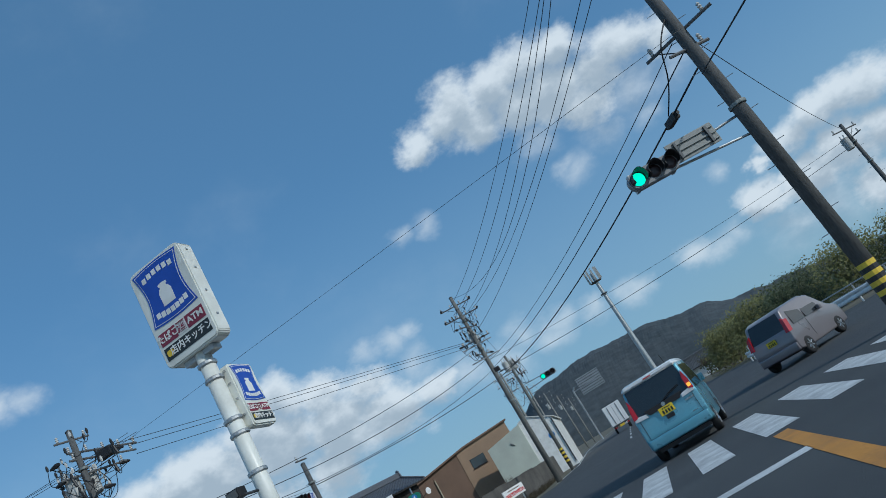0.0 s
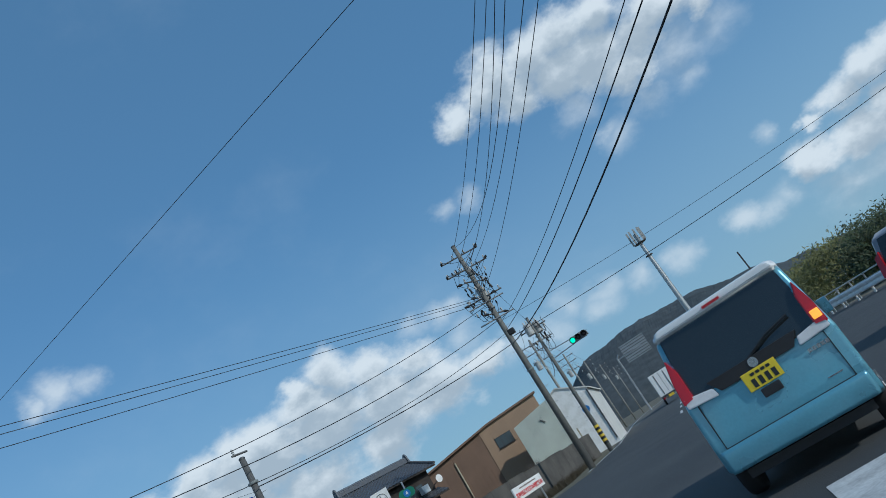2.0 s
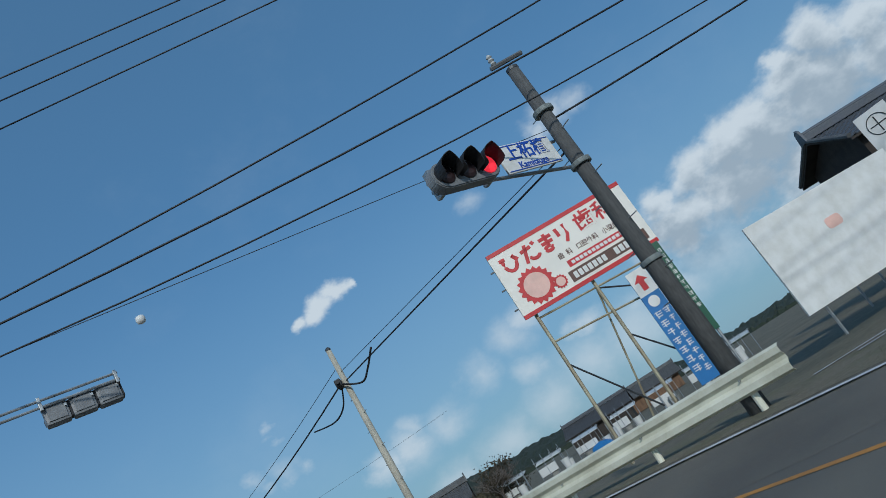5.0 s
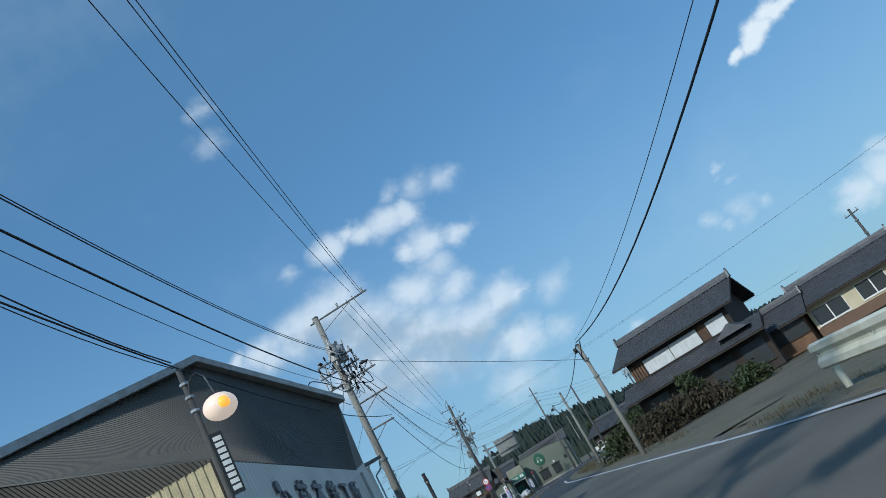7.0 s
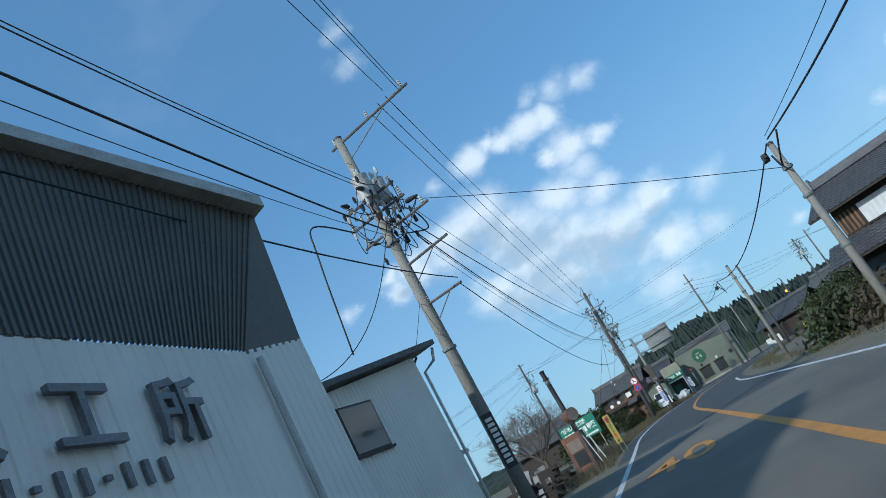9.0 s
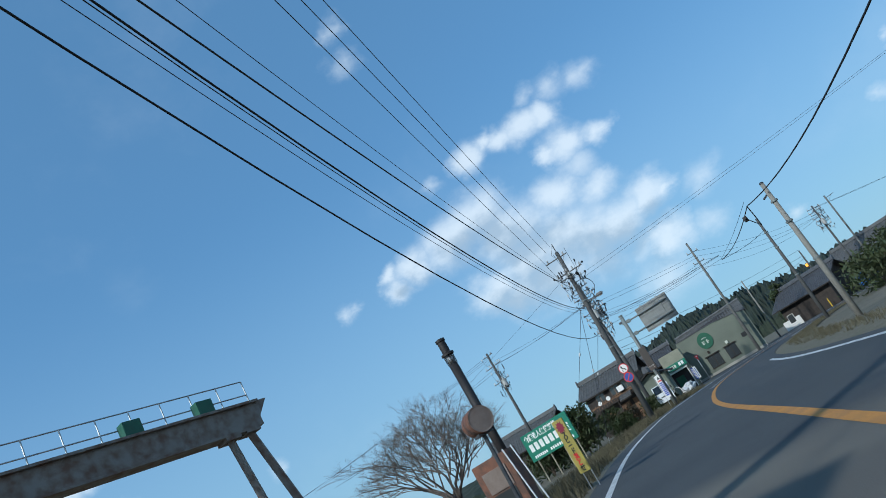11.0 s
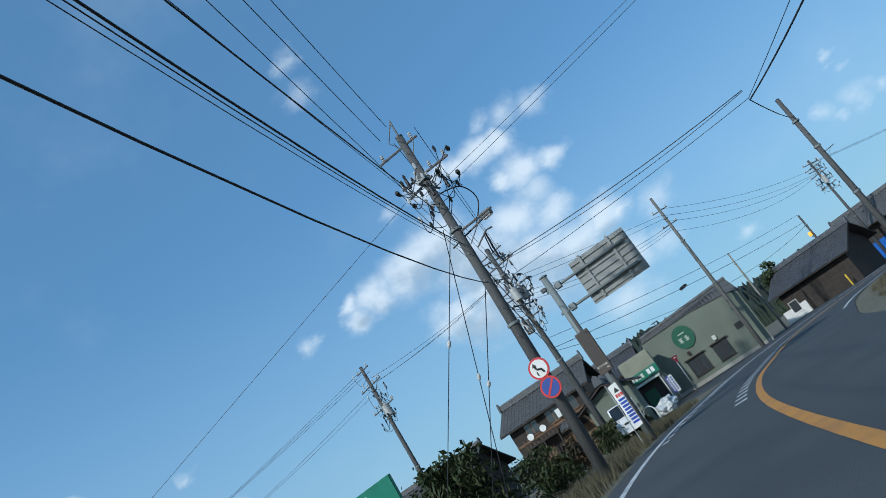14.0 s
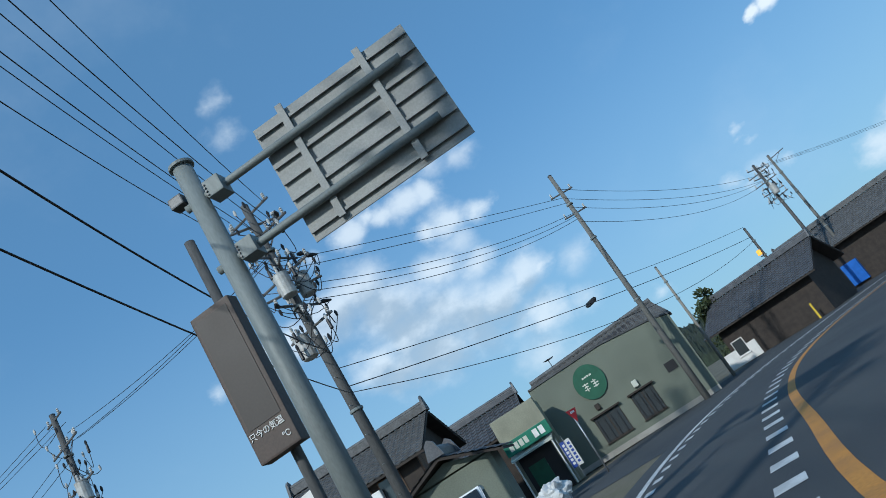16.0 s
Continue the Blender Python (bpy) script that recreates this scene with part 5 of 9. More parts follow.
def shop_lightbox(parent, w, h, depth, both=True):
    """A double-sided shop sign: blue emblem panel with a milk can, two rows of panels below. Faces -y, its base at z = 0."""
    part("cabinet", prism(rounded(w, h, w * 0.1, cz=h / 2), -depth / 2, depth / 2, bevel=0.03), PLASTIC, parent, "cream plastic light box")
    y = -depth / 2 - 0.002
    n = 14
    z0, z1 = h * 0.40, h * 0.955
    pts = []
    half = w * 0.43

    def waist(t):
        return half * (1 - 0.20 * math.sin(math.pi * t))
    for k in range(n + 1):  # right side, up
        pts.append((waist(k / n), z0 + (z1 - z0) * k / n))
    for k in range(1, n):  # domed top
        t = k / n
        pts.append((half * (1 - 2 * t), z1 + 0.02 * h * math.sin(math.pi * t)))
    for k in range(n + 1):
        pts.append((-waist(1 - k / n), z1 - (z1 - z0) * k / n))
    for k in range(1, n):
        t = k / n
        pts.append((half * (-1 + 2 * t), z0 - 0.02 * h * math.sin(math.pi * t)))
    rim = part("emblem_rim", prism(pts, y - 0.006, y), BLUE, parent, "blue waisted emblem panel")
    cz = (z0 + z1) / 2
    inner = [(px * 0.93, cz + (pz - cz) * 0.95) for px, pz in pts]
    part("emblem_line", prism(inner, y - 0.009, y - 0.0061), WHITE, rim)
    inner = [(px * 0.90, cz + (pz - cz) * 0.93) for px, pz in pts]
    part("emblem_field", prism(inner, y - 0.012, y - 0.0091), BLUE, rim)
    s = h * 0.1
    can = [(0.72, -1.0), (0.75, 0.25), (0.55, 0.62), (0.38, 0.72), (0.38, 0.86), (0.52, 0.9), (0.52, 1.1), (0.2, 1.16)]
    outline = [(x * s, cz - 0.05 * h + z * s) for x, z in can] + [(-x * s, cz - 0.05 * h + z * s) for x, z in reversed(can)]
    part("milk_can", prism(outline, y - 0.016, y - 0.0121), WHITE, rim)
    for zz, count in ((z1 - 0.075 * h, 6), (z0 + 0.065 * h, 7)):
        bmx = bmesh.new()
        for i in range(count):
            t = (i + 0.5) / count * 2 - 1
            dz = (-0.03 if zz > cz else 0.03) * h * t * t
            xx = t * half * 0.72
            box(xx - half * 0.085, xx + half * 0.085, y - 0.016, y - 0.0122, zz + dz - 0.026 * h, zz + dz + 0.026 * h, bm=bmx)
        part("emblem_bars", bmx, WHITE, rim)
    for x0, x1, lab, mt, tm in ((-0.43, -0.11, "たばこ", MAROON, WHITE), (-0.09, 0.07, "酒", WHITE, MAROON), (0.09, 0.43, "ATM", MAROON, WHITE)):
        pn = part("panel", box(x0 * w, x1 * w, y - 0.006, y, h * 0.215, h * 0.335), mt, parent)
        words("lettering", lab, h * 0.085 if len(lab) > 1 else h * 0.11, tm, pn, (x0 + x1) / 2 * w, h * 0.275, y - 0.010, 1.0 if lab != "ATM" else 1.1, 0.004)
    pn = part("panel", box(-0.43 * w, 0.43 * w, y - 0.006, y, h * 0.07, h * 0.19), SIGNBLACK, parent)
    words("lettering", "店内キッチン", h * 0.09, WHITE, pn, 0.07 * w, h * 0.13, y - 0.010, 0.95, 0.003)
    part("pan_symbol", prism(rounded(w * 0.12, h * 0.06, h * 0.02, 3, -0.34 * w, h * 0.13), y - 0.010, y - 0.006), YELLOW, pn)
    for zz in (0.2, 0.45, 0.7, 0.9):
        for sx in (-1, 1):
            part("hinge", box(sx * w / 2 - 0.015, sx * w / 2 + 0.015, -0.03, 0.03, h * zz, h * zz + 0.04), GALV, parent)


shop_sign = empty("shop_pole_sign", facing(-6.85, 13.55, 0, -8), "tall white shop pole sign with blue emblem boxes", "pole sign")
part("post", tube([(0, 0, 0), (0, 0, 6.4)], [0.17, 0.16], 18), PLASTIC, shop_sign, "white steel post", smooth=True)
for z in (3.05, 3.75, 4.55, 4.85, 5.75, 6.1):
    part("collar", lathe([(0.175, 0), (0.2, 0.02), (0.2, 0.07), (0.175, 0.09)], 18, base=(0, 0, z)), GALV, shop_sign)
upper = part("box_bracket", box(-0.4, 0.4, -0.12, 0.12, 6.3, 6.5, 0.02), GALV, shop_sign)
# the two light boxes are things of their own, fixed to the post
sign_box = empty("shop_sign_box", facing(-6.83, 13.5, 6.42, -8), "rounded cream light box with blue emblem and lettered panels", "shop sign", "shop sign boxes")
shop_lightbox(sign_box, 1.42, 2.22, 0.42)
sign_box2 = empty("shop_sign_box", facing(-6.62, 14.1, 4.62, 84), "smaller cream light box with blue emblem on the post", "shop sign", "shop sign boxes")
shop_lightbox(sign_box2, 0.82, 1.38, 0.22)
flood = empty("floodlight", facing(-6.95, 13.3, 3.5, -8), "small black floodlight clamped to the sign post", "floodlight")
part("lamp_body", box(-0.5, -0.2, -0.16, 0.1, 0.0, 0.2, 0.03), TRIM, flood)
part("lamp_bracket", tube([(-0.3, 0.0, 0.05), (0.1, 0.15, -0.05)], 0.03, 6), STEEL, flood)
part("lamp_glass", box(-0.47, -0.23, -0.172, -0.16, 0.03, 0.17), WINDOW, flood)

# dental hoarding on a lattice
HD = math.degrees(math.atan2(41.1 - 37.2, -21.0 + 23.1))
hoard = empty("hoarding", facing(-22.05, 39.15, 0, HD), "cream advertising hoarding with red lettering on steel legs", "billboard")
W2, ZB, ZT = 2.22, 4.62, 6.72
part("board", box(-W2, W2, -0.05, 0.05, ZB, ZT, 0.01), SIGNCREAM, hoard)
for z in (ZB + 0.05, ZT - 0.05):
    part("border", box(-W2, W2, -0.06, -0.05, z - 0.06, z + 0.06), SIGNRED, hoard)


def stroke(name, pts, r, material, parent, y=-0.056):
    """One flat rounded stroke along a line in the plane of a board."""
    bm = tube([(x, 0.0, z) for x, z in pts], r, 8)
    for v in bm.verts:
        v.co.y = y + max(-0.006, min(0.006, v.co.y * 0.2))
    return part(name, bm, material, parent)


def bow(cx, cz, rx, rz, a0, a1, n=10):
    return [(cx + rx * math.cos(radians(a0 + (a1 - a0) * k / n)), cz + rz * math.sin(radians(a0 + (a1 - a0) * k / n))) for k in range(n + 1)]


NZ = ZT - 0.53
for pts in (bow(-1.72, NZ + 0.05, 0.19, 0.26, 150, 395), [(-1.98, NZ + 0.2), (-1.80, NZ + 0.2)], [(-1.58, NZ + 0.2), (-1.46, NZ + 0.02)],
            [(-1.32, NZ + 0.12), (-0.98, NZ + 0.16)], [(-1.12, NZ + 0.28), (-1.28, NZ - 0.25)], bow(-0.98, NZ - 0.12, 0.14, 0.10, 170, 350), [(-0.9, NZ + 0.27), (-0.86, NZ + 0.17)],
            [(-0.70, NZ + 0.16), (-0.30, NZ + 0.16)], [(-0.68, NZ + 0.01), (-0.32, NZ + 0.01)], [(-0.49, NZ + 0.28), (-0.49, NZ - 0.12)], bow(-0.53, NZ - 0.17, 0.12, 0.07, 60, 400),
            [(-0.12, NZ + 0.24), (-0.10, NZ - 0.02)], [(0.14, NZ + 0.26), (0.15, NZ - 0.05), (0.02, NZ - 0.27)]):
    stroke("name_stroke", pts, 0.052, SIGNRED, hoard)
words("lettering", "歯科", 0.62, SIGNRED, hoard, 1.1, ZT - 0.52, -0.054, 1.05, 0.011)
words("lettering", "歯  科   口腔外科   小児歯科", 0.20, BROWNPRINT, hoard, 0.62, ZT - 1.08, -0.054, 0.9, 0.003)
strip_a = part("message_strip", box(-0.35, 1.75, -0.058, -0.05, ZB + 0.62, ZB + 0.82), SIGNRED, hoard)
bars("message_bars", -0.25, 1.65, ZB + 0.67, ZB + 0.77, 14, WHITE, strip_a, -0.059)
strip_b = part("contact_strip", box(-0.5, 2.05, -0.058, -0.05, ZB + 0.2, ZB + 0.53), BROWNPRINT, hoard)
bars("contact_bars", -0.4, 0.7, ZB + 0.27, ZB + 0.46, 7, WHITE, strip_b, -0.059)
bars("contact_bars", 0.95, 1.95, ZB + 0.26, ZB + 0.47, 6, WHITE, strip_b, -0.059)
burst = []
for k in range(36):
    rr = 0.56 if k % 2 else 0.47
    burst.append((-1.42 + rr * math.cos(k * math.tau / 36), ZB + 0.68 + rr * math.sin(k * math.tau / 36)))
sb = part("sun_shape", prism(burst, -0.06, -0.05), SIGNRED, hoard, "plain red sunburst disc")
part("sun_disc", disc(0.37, -0.066, -0.06, -1.42, ZB + 0.68), SIGNPINK, sb)
sm = part("small_sun", prism([(-0.80 + (0.21 if k % 2 else 0.17) * math.cos(k * math.tau / 28), ZB + 0.42 + (0.21 if k % 2 else 0.17) * math.sin(k * math.tau / 28)) for k in range(28)], -0.068, -0.05), SIGNRED, hoard, "small red sunburst")
part("small_disc", disc(0.135, -0.072, -0.068, -0.80, ZB + 0.42), SIGNPINK, sm)
for x in (-1.88, 0.0, 1.7):
    part("leg", tube([(x, 0.1, 0), (x, 0.1, ZT - 0.1)], 0.055, 6), CREAMSTEEL, hoard)
for a, b in (((-1.88, 3.73), (1.7, 3.5)), ((-1.88, 4.5), (1.7, 4.35))):
    part("cross_rail", tube([(a[0], 0.15, a[1]), (b[0], 0.15, b[1])], 0.032, 5), CREAMSTEEL, hoard)
for a, b in (((-1.88, 3.05), (-0.3, 0.8)), ((0.0, 2.9), (1.7, 0.9)), ((0.0, 4.4), (1.7, 3.55))):
    part("brace", tube([(a[0], 0.17, a[1]), (b[0], 0.17, b[1])], 0.028, 5), STEEL, hoard, "thin dark steel brace")
part("back_stay", tube([(0.0, 0.1, ZB - 0.1), (-0.5, 1.5, 0)], 0.032, 6), CREAMSTEEL, hoard)
for z in (ZB + 0.35, ZB + 1.0, ZB + 1.6):
    part("edge_bracket", box(-W2 - 0.12, -W2 + 0.05, 0.0, 0.05, z, z + 0.04), STEEL, hoard)


def leaning_board(name, x0, y0, x1, y1, z0, z1, material, label, posts=True):
    d = math.degrees(math.atan2(y1 - y0, x1 - x0))
    w = math.hypot(x1 - x0, y1 - y0)
    e = empty(name, facing((x0 + x1) / 2, (y0 + y1) / 2, 0, d), label, "sign board", "boards at the junction")
    part("panel", box(-w / 2, w / 2, -0.03, 0.03, z0, z1, 0.008), material, e)
    if posts:
        for s in (-1, 1):
            part("post", tube([(s * w * 0.38, 0.07, 0), (s * w * 0.38, 0.07, z1 - 0.1)], 0.04, 6), GALV, e)
    return e, w


gb, w = leaning_board("direction_board", -20.7, 39.88, -20.4, 40.31, 1.73, 4.5, SIGNGREEN, "tall dark green board with white writing bars")


def writing_column(x, z_top, z_low, size, material, parent, y, seed):
    """Unreadable upright writing: each sign is a few plain bars of uneven length."""
    rnd = random.Random(seed)
    z = z_top
    while z - size > z_low:
        for k in range(rnd.choice((2, 3, 3))):
            ww, zz = size * rnd.uniform(0.25, 0.48), z - size * (0.15 + 0.27 * k)
            part("writing_bar", box(x - ww, x + ww, y - 0.003, y, zz - size * 0.05, zz + size * 0.05), material, parent)
        xx = x + size * rnd.uniform(-0.25, 0.25)
        part("writing_bar", box(xx - size * 0.055, xx + size * 0.055, y - 0.0036, y, z - size * 0.88, z - size * 0.05), material, parent)
        z -= size * 1.16


writing_column(-0.15, 4.4, 2.0, 0.17, WHITE, gb, -0.034, 3)
writing_column(0.02, 4.05, 2.0, 0.15, WHITE, gb, -0.034, 4)
writing_column(0.17, 4.3, 2.3, 0.15, WHITE, gb, -0.034, 5)
sb2, w = leaning_board("club_board", -21.45, 39.62, -21.11, 40.07, 0.72, 4.11, SKYBLUE, "tall blue and white board with a red arrow")
hd = part("white_top", box(-w / 2, w / 2, -0.036, -0.03, 3.45, 4.2), WHITE, sb2)
part("arrow", prism([(0, 4.05), (0.2, 3.85), (0.08, 3.85), (0.08, 3.58), (-0.08, 3.58), (-0.08, 3.85), (-0.2, 3.85)], -0.042, -0.036), SIGNRED, hd)
part("emblem_disc", disc(0.16, -0.04, -0.03, -0.02, 3.22), WHITE, sb2)
writing_column(-0.12, 2.95, 0.9, 0.24, WHITE, sb2, -0.034, 6)
writing_column(0.13, 2.95, 0.8, 0.22, WHITE, sb2, -0.034, 7)
wb, w = leaning_board("hoarding", -18.3, 40.6, -16.6, 45.2, 0.8, 3.35, WHITE, "large blank white hoarding with a small orange mark")
part("mark", prism(rounded(0.5, 0.3, 0.1, 3, -0.2, 2.4), -0.036, -0.03), SIGNPINK, wb)
yb, w = leaning_board("shop_board", -19.9, 45.5, -19.5, 46.6, 1.4, 3.6, BRIGHTGREEN, "narrow pale green shop board", True)
part("yellow_top", box(-w / 2, w / 2, -0.036, -0.03, 3.1, 3.6), YELLOW, yb)
bars("writing_bars", -0.2, 0.2, 1.6, 3.0, 7, WHITE, yb, -0.034, 0.3, True)

# boards on the far kerb, seen while waiting to turn
rs, w = leaning_board("campaign_board", -8.45, 38.5, -7.85, 41.1, 0.66, 1.16, WHITE, "low white roadside board with red characters")
words("lettering", "名神名阪連絡道路の早期実現を!", 0.19, SIGNRED, rs, 0, 0.83, -0.034, 0.94, 0.006)
bars("small_bars", -0.8, 0.8, 1.02, 1.07, 16, BROWNPRINT, rs, -0.034)
bs, w = leaning_board("clinic_board", -16.8, 45.4, -15.95, 45.66, 2.75, 4.4, WHITE, "white board with a ring mark and arrow")
part("ring_mark", tube([(0.29 * math.cos(k * math.tau / 24), -0.034, 3.95 + 0.29 * math.sin(k * math.tau / 24)) for k in range(25)], 0.014, 5), SIGNBLACK, bs)
part("cross_mark", box(-0.016, 0.016, -0.037, -0.031, 3.72, 4.18, bm=box(-0.22, 0.22, -0.0375, -0.031, 3.935, 3.965)), SIGNBLACK, bs)
part("arrow", prism([(-0.1, 3.3), (0, 3.45), (0.1, 3.3), (0.04, 3.3), (0.04, 3.05), (-0.04, 3.05), (-0.04, 3.3)], -0.037, -0.03), SIGNBLACK, bs)


def road_sign(x, y, h, deg, discs, name="road_sign", label="", post_r=0.04, post=True):
    e = empty(name, facing(x, y, 0, deg), label, "road sign", "road signs")
    if post:
        part("post", tube([(0, 0.06, 0), (0, 0.06, h + 0.4)], post_r, 8), GALV, e, smooth=True)
    for z, r, face, rim in discs:
        d = part("plate", disc(r, -0.01, 0.01, 0, z), rim, e)
        part("face", disc(r * 0.86, -0.014, -0.0101, 0, z), face, d)
    return e


s4 = road_sign(-13.6, 42.0, 3.5, 20, (), label="blue town sign over a yellow plate on a grey post")
part("town_plate", prism(rounded(0.75, 0.42, 0.2, 6, 0, 3.35), -0.01, 0.02), BRIGHTGREEN, s4, "teal oval plate")
part("number_shield", disc(0.16, -0.02, -0.0101, 0, 3.35), SKYBLUE, s4)
words("number", "4", 0.22, WHITE, s4, 0, 3.35, -0.024, 1, 0.004)
yp = part("yellow_plate", box(-0.18, 0.18, -0.01, 0.01, 1.9, 2.6), YELLOW, s4)
bars("plate_bars", -0.1, 0.1, 2.0, 2.5, 4, SIGNBLACK, yp, -0.012, 0.35, True)
ow = road_sign(-7.6, 60.5, 3.0, 0, ((2.9, 0.3, SKYBLUE, WHITE),), label="round blue direction sign beside the wall")
part("marker_post", tube([(-1.2, 0, 0), (-1.2, 0, 2.2)], 0.05, 6), CREAMSTEEL, ow)

signs = road_sign(-94.04, 17.06, 3.4, 82, (), label="round prohibition signs strapped to the utility pole", post=False)
d1 = part("no_overtaking_plate", disc(0.30, -0.225, -0.205, 0.0, 3.36, 32), SIGNRED, signs, "white disc with red rim and bent arrow")
part("face", disc(0.245, -0.229, -0.2251, 0.0, 3.36, 32), WHITE, d1)
part("arrow_mark", tube([(0.10, -0.232, 3.21), (0.06, -0.232, 3.32), (-0.05, -0.232, 3.36), (-0.08, -0.232, 3.46)], 0.03, 6), SIGNBLACK, d1)
part("arrow_head", prism([(-0.15, 3.45), (-0.01, 3.45), (-0.08, 3.56)], -0.234, -0.2291), SIGNBLACK, d1)
part("grey_arrow", tube([(-0.1, -0.232, 3.2), (-0.1, -0.232, 3.3)], 0.022, 6), STEEL, d1)
d2 = part("no_parking_plate", disc(0.30, -0.225, -0.205, 0.0, 2.79, 32), SIGNRED, signs, "blue disc with red rim and slash")
part("face", disc(0.245, -0.229, -0.2251, 0.0, 2.79, 32), PLATEBLUE, d2)
part("slash", box(-0.028, 0.028, -0.236, -0.230, -0.24, 0.24), SIGNRED, d2).matrix_basis = Matrix.Translation((0, 0, 2.79)) @ Matrix.Rotation(radians(45), 4, "Y")
lampg = empty("street_lamp", pose(-94.6, 17.0, 7.75, 0, 0, 75), "grey cobra street lamp clamped to the pole", "street lamp", "street lamps")
part("arm", tube([(-0.3, 0, 0), (0.7, 0, 0.08), (1.1, 0, 0.10)], 0.03, 8), ARMSTEEL, lampg)
part("head", box(1.0, 1.36, -0.12, 0.12, 0.05, 0.24, 0.05), ARMSTEEL, lampg)
part("lens", box(1.04, 1.32, -0.09, 0.09, 0.02, 0.05, 0.01), LAMPCLEAR, lampg)

# direction sign seen from behind, on its stout post
gp = empty("direction_sign", facing(-101.4, 17.65, 0, 88), "large road direction sign seen from behind on a stout grey post", "direction sign", "overhead road signs")
part("post", tube([(0, 0, 0), (0, 0, 6.85)], [0.155, 0.13], 18), SIGNPOST, gp, smooth=True)
part("post_cap", lathe([(0.17, 0), (0.17, 0.04), (0.05, 0.08)], 18, base=(0, 0, 6.83)), SIGNPOST, gp)
for z in (6.28, 5.32):
    part("arm", tube([(-0.2, 0, z), (0.5, 0, z), (3.15, 0, z)], 0.055, 10), SIGNPOST, gp, smooth=True)
    part("flange", box(0.18, 0.42, -0.14, 0.14, z - 0.12, z + 0.12, 0.02), SIGNPOST, gp)
    for k in range(4):
        part("bolt", tube([(0.2, -0.16, z - 0.08 + 0.05 * k), (0.2, 0.16, z - 0.08 + 0.05 * k)], 0.015, 6), STEEL, gp)
X0, X1, Z0, Z1 = 1.03, 3.38, 4.93, 6.72
part("panel", box(X0, X1, 0.11, 0.13, Z0, Z1, 0.006), SIGNBACK, gp, "ribbed aluminium back of the panel")
for k in range(7):
    z = Z0 + 0.14 + k * (Z1 - Z0 - 0.28) / 6
    part("stiffener", box(X0 + 0.01, X1 - 0.01, 0.075, 0.11, z - 0.012, z + 0.012), SIGNBACK, gp)
    part("stiffener_lip", box(X0 + 0.01, X1 - 0.01, 0.06, 0.075, z - 0.03, z + 0.012), SIGNBACK, gp)
for x in (1.5, 2.72):
    part("upright", box(x - 0.05, x + 0.05, 0.03, 0.06, Z0 + 0.06, Z1 + 0.06, 0.01), SIGNBACK, gp)
part("junction_box", box(-0.35, -0.15, -0.1, 0.1, 6.35, 6.5, 0.02), STEEL, gp)

far_gp = empty("direction_sign", facing(-10.0, 137, 0, 0), "distant road direction sign on a bent post, seen from behind", "direction sign", "overhead road signs")
part("post", tube([(0, 0, 0), (0, 0, 9.4), (0.5, 0, 9.9)], 0.17, 10), GALV, far_gp)
part("arm", tube([(0, 0, 9.2), (4.5, 0, 9.4)], 0.07, 8), GALV, far_gp)
part("panel", box(1.2, 5.6, 0.1, 0.15, 7.9, 10.9), GALV, far_gp)
for k in range(7):
    part("stiffener", box(1.2, 5.6, 0.02, 0.1, 8.1 + k * 0.42, 8.18 + k * 0.42), STEEL, far_gp)

# temperature display on a thin post
led = empty("temperature_display", facing(-99.75, 17.85, 0, 84), "brown roadside temperature display on a dark post", "display board")
part("post", tube([(0.02, 0.12, 0), (0.02, 0.12, 5.05)], 0.055, 10), DARKPOLE, led, smooth=True)
part("case", box(-0.24, 0.24, -0.12, 0.06, 2.62, 4.22, 0.02), mat("dark_brown_case", (0.075, 0.055, 0.045), 0.6, vary=0.2), led, "dark brown case")
part("screen", box(-0.19, 0.19, -0.126, -0.12, 2.95, 4.15), mat("display_screen", (0.045, 0.036, 0.03), 0.55, vary=0.15), led)
words("lettering", "只今の気温", 0.085, WHITE, led, -0.02, 2.88, -0.126, 0.95)
words("unit", "℃", 0.08, WHITE, led, 0.14, 2.74, -0.126)
banner = empty("safety_banner", facing(-99.9, 17.7, -0.1, 82), "white hanging safety banner with dark writing bars", "banner")
part("cloth", prism([(-0.2, 2.3), (0.2, 2.34), (0.21, 0.75), (-0.19, 0.7)], -0.01, 0.0), WHITE, banner)
part("triangle", prism([(-0.1, 2.02), (0.1, 2.02), (0, 2.2)], -0.016, -0.01), SIGNBLACK, banner)
bars("red_bars", -0.14, 0.14, 1.85, 1.96, 3, SIGNRED, banner, -0.012)
bars("writing_bars", -0.13, 0.12, 0.85, 1.8, 8, BLUE, banner, -0.012, 0.35, True)
part("banner_pole", tube([(-0.25, 0.02, 0), (-0.25, 0.02, 2.4)], 0.018, 6), GALV, banner)
tk = road_sign(-120.6, 19.2, 2.0, 140, (), label="red inverted triangle stop sign on a white post", post_r=0.03)
part("triangle", prism([(-0.27, 2.42), (0.27, 2.42), (0, 1.95)], -0.01, 0.01), SIGNRED, tk)
bars("sign_bars", -0.12, 0.12, 2.28, 2.36, 3, WHITE, tk, -0.012)


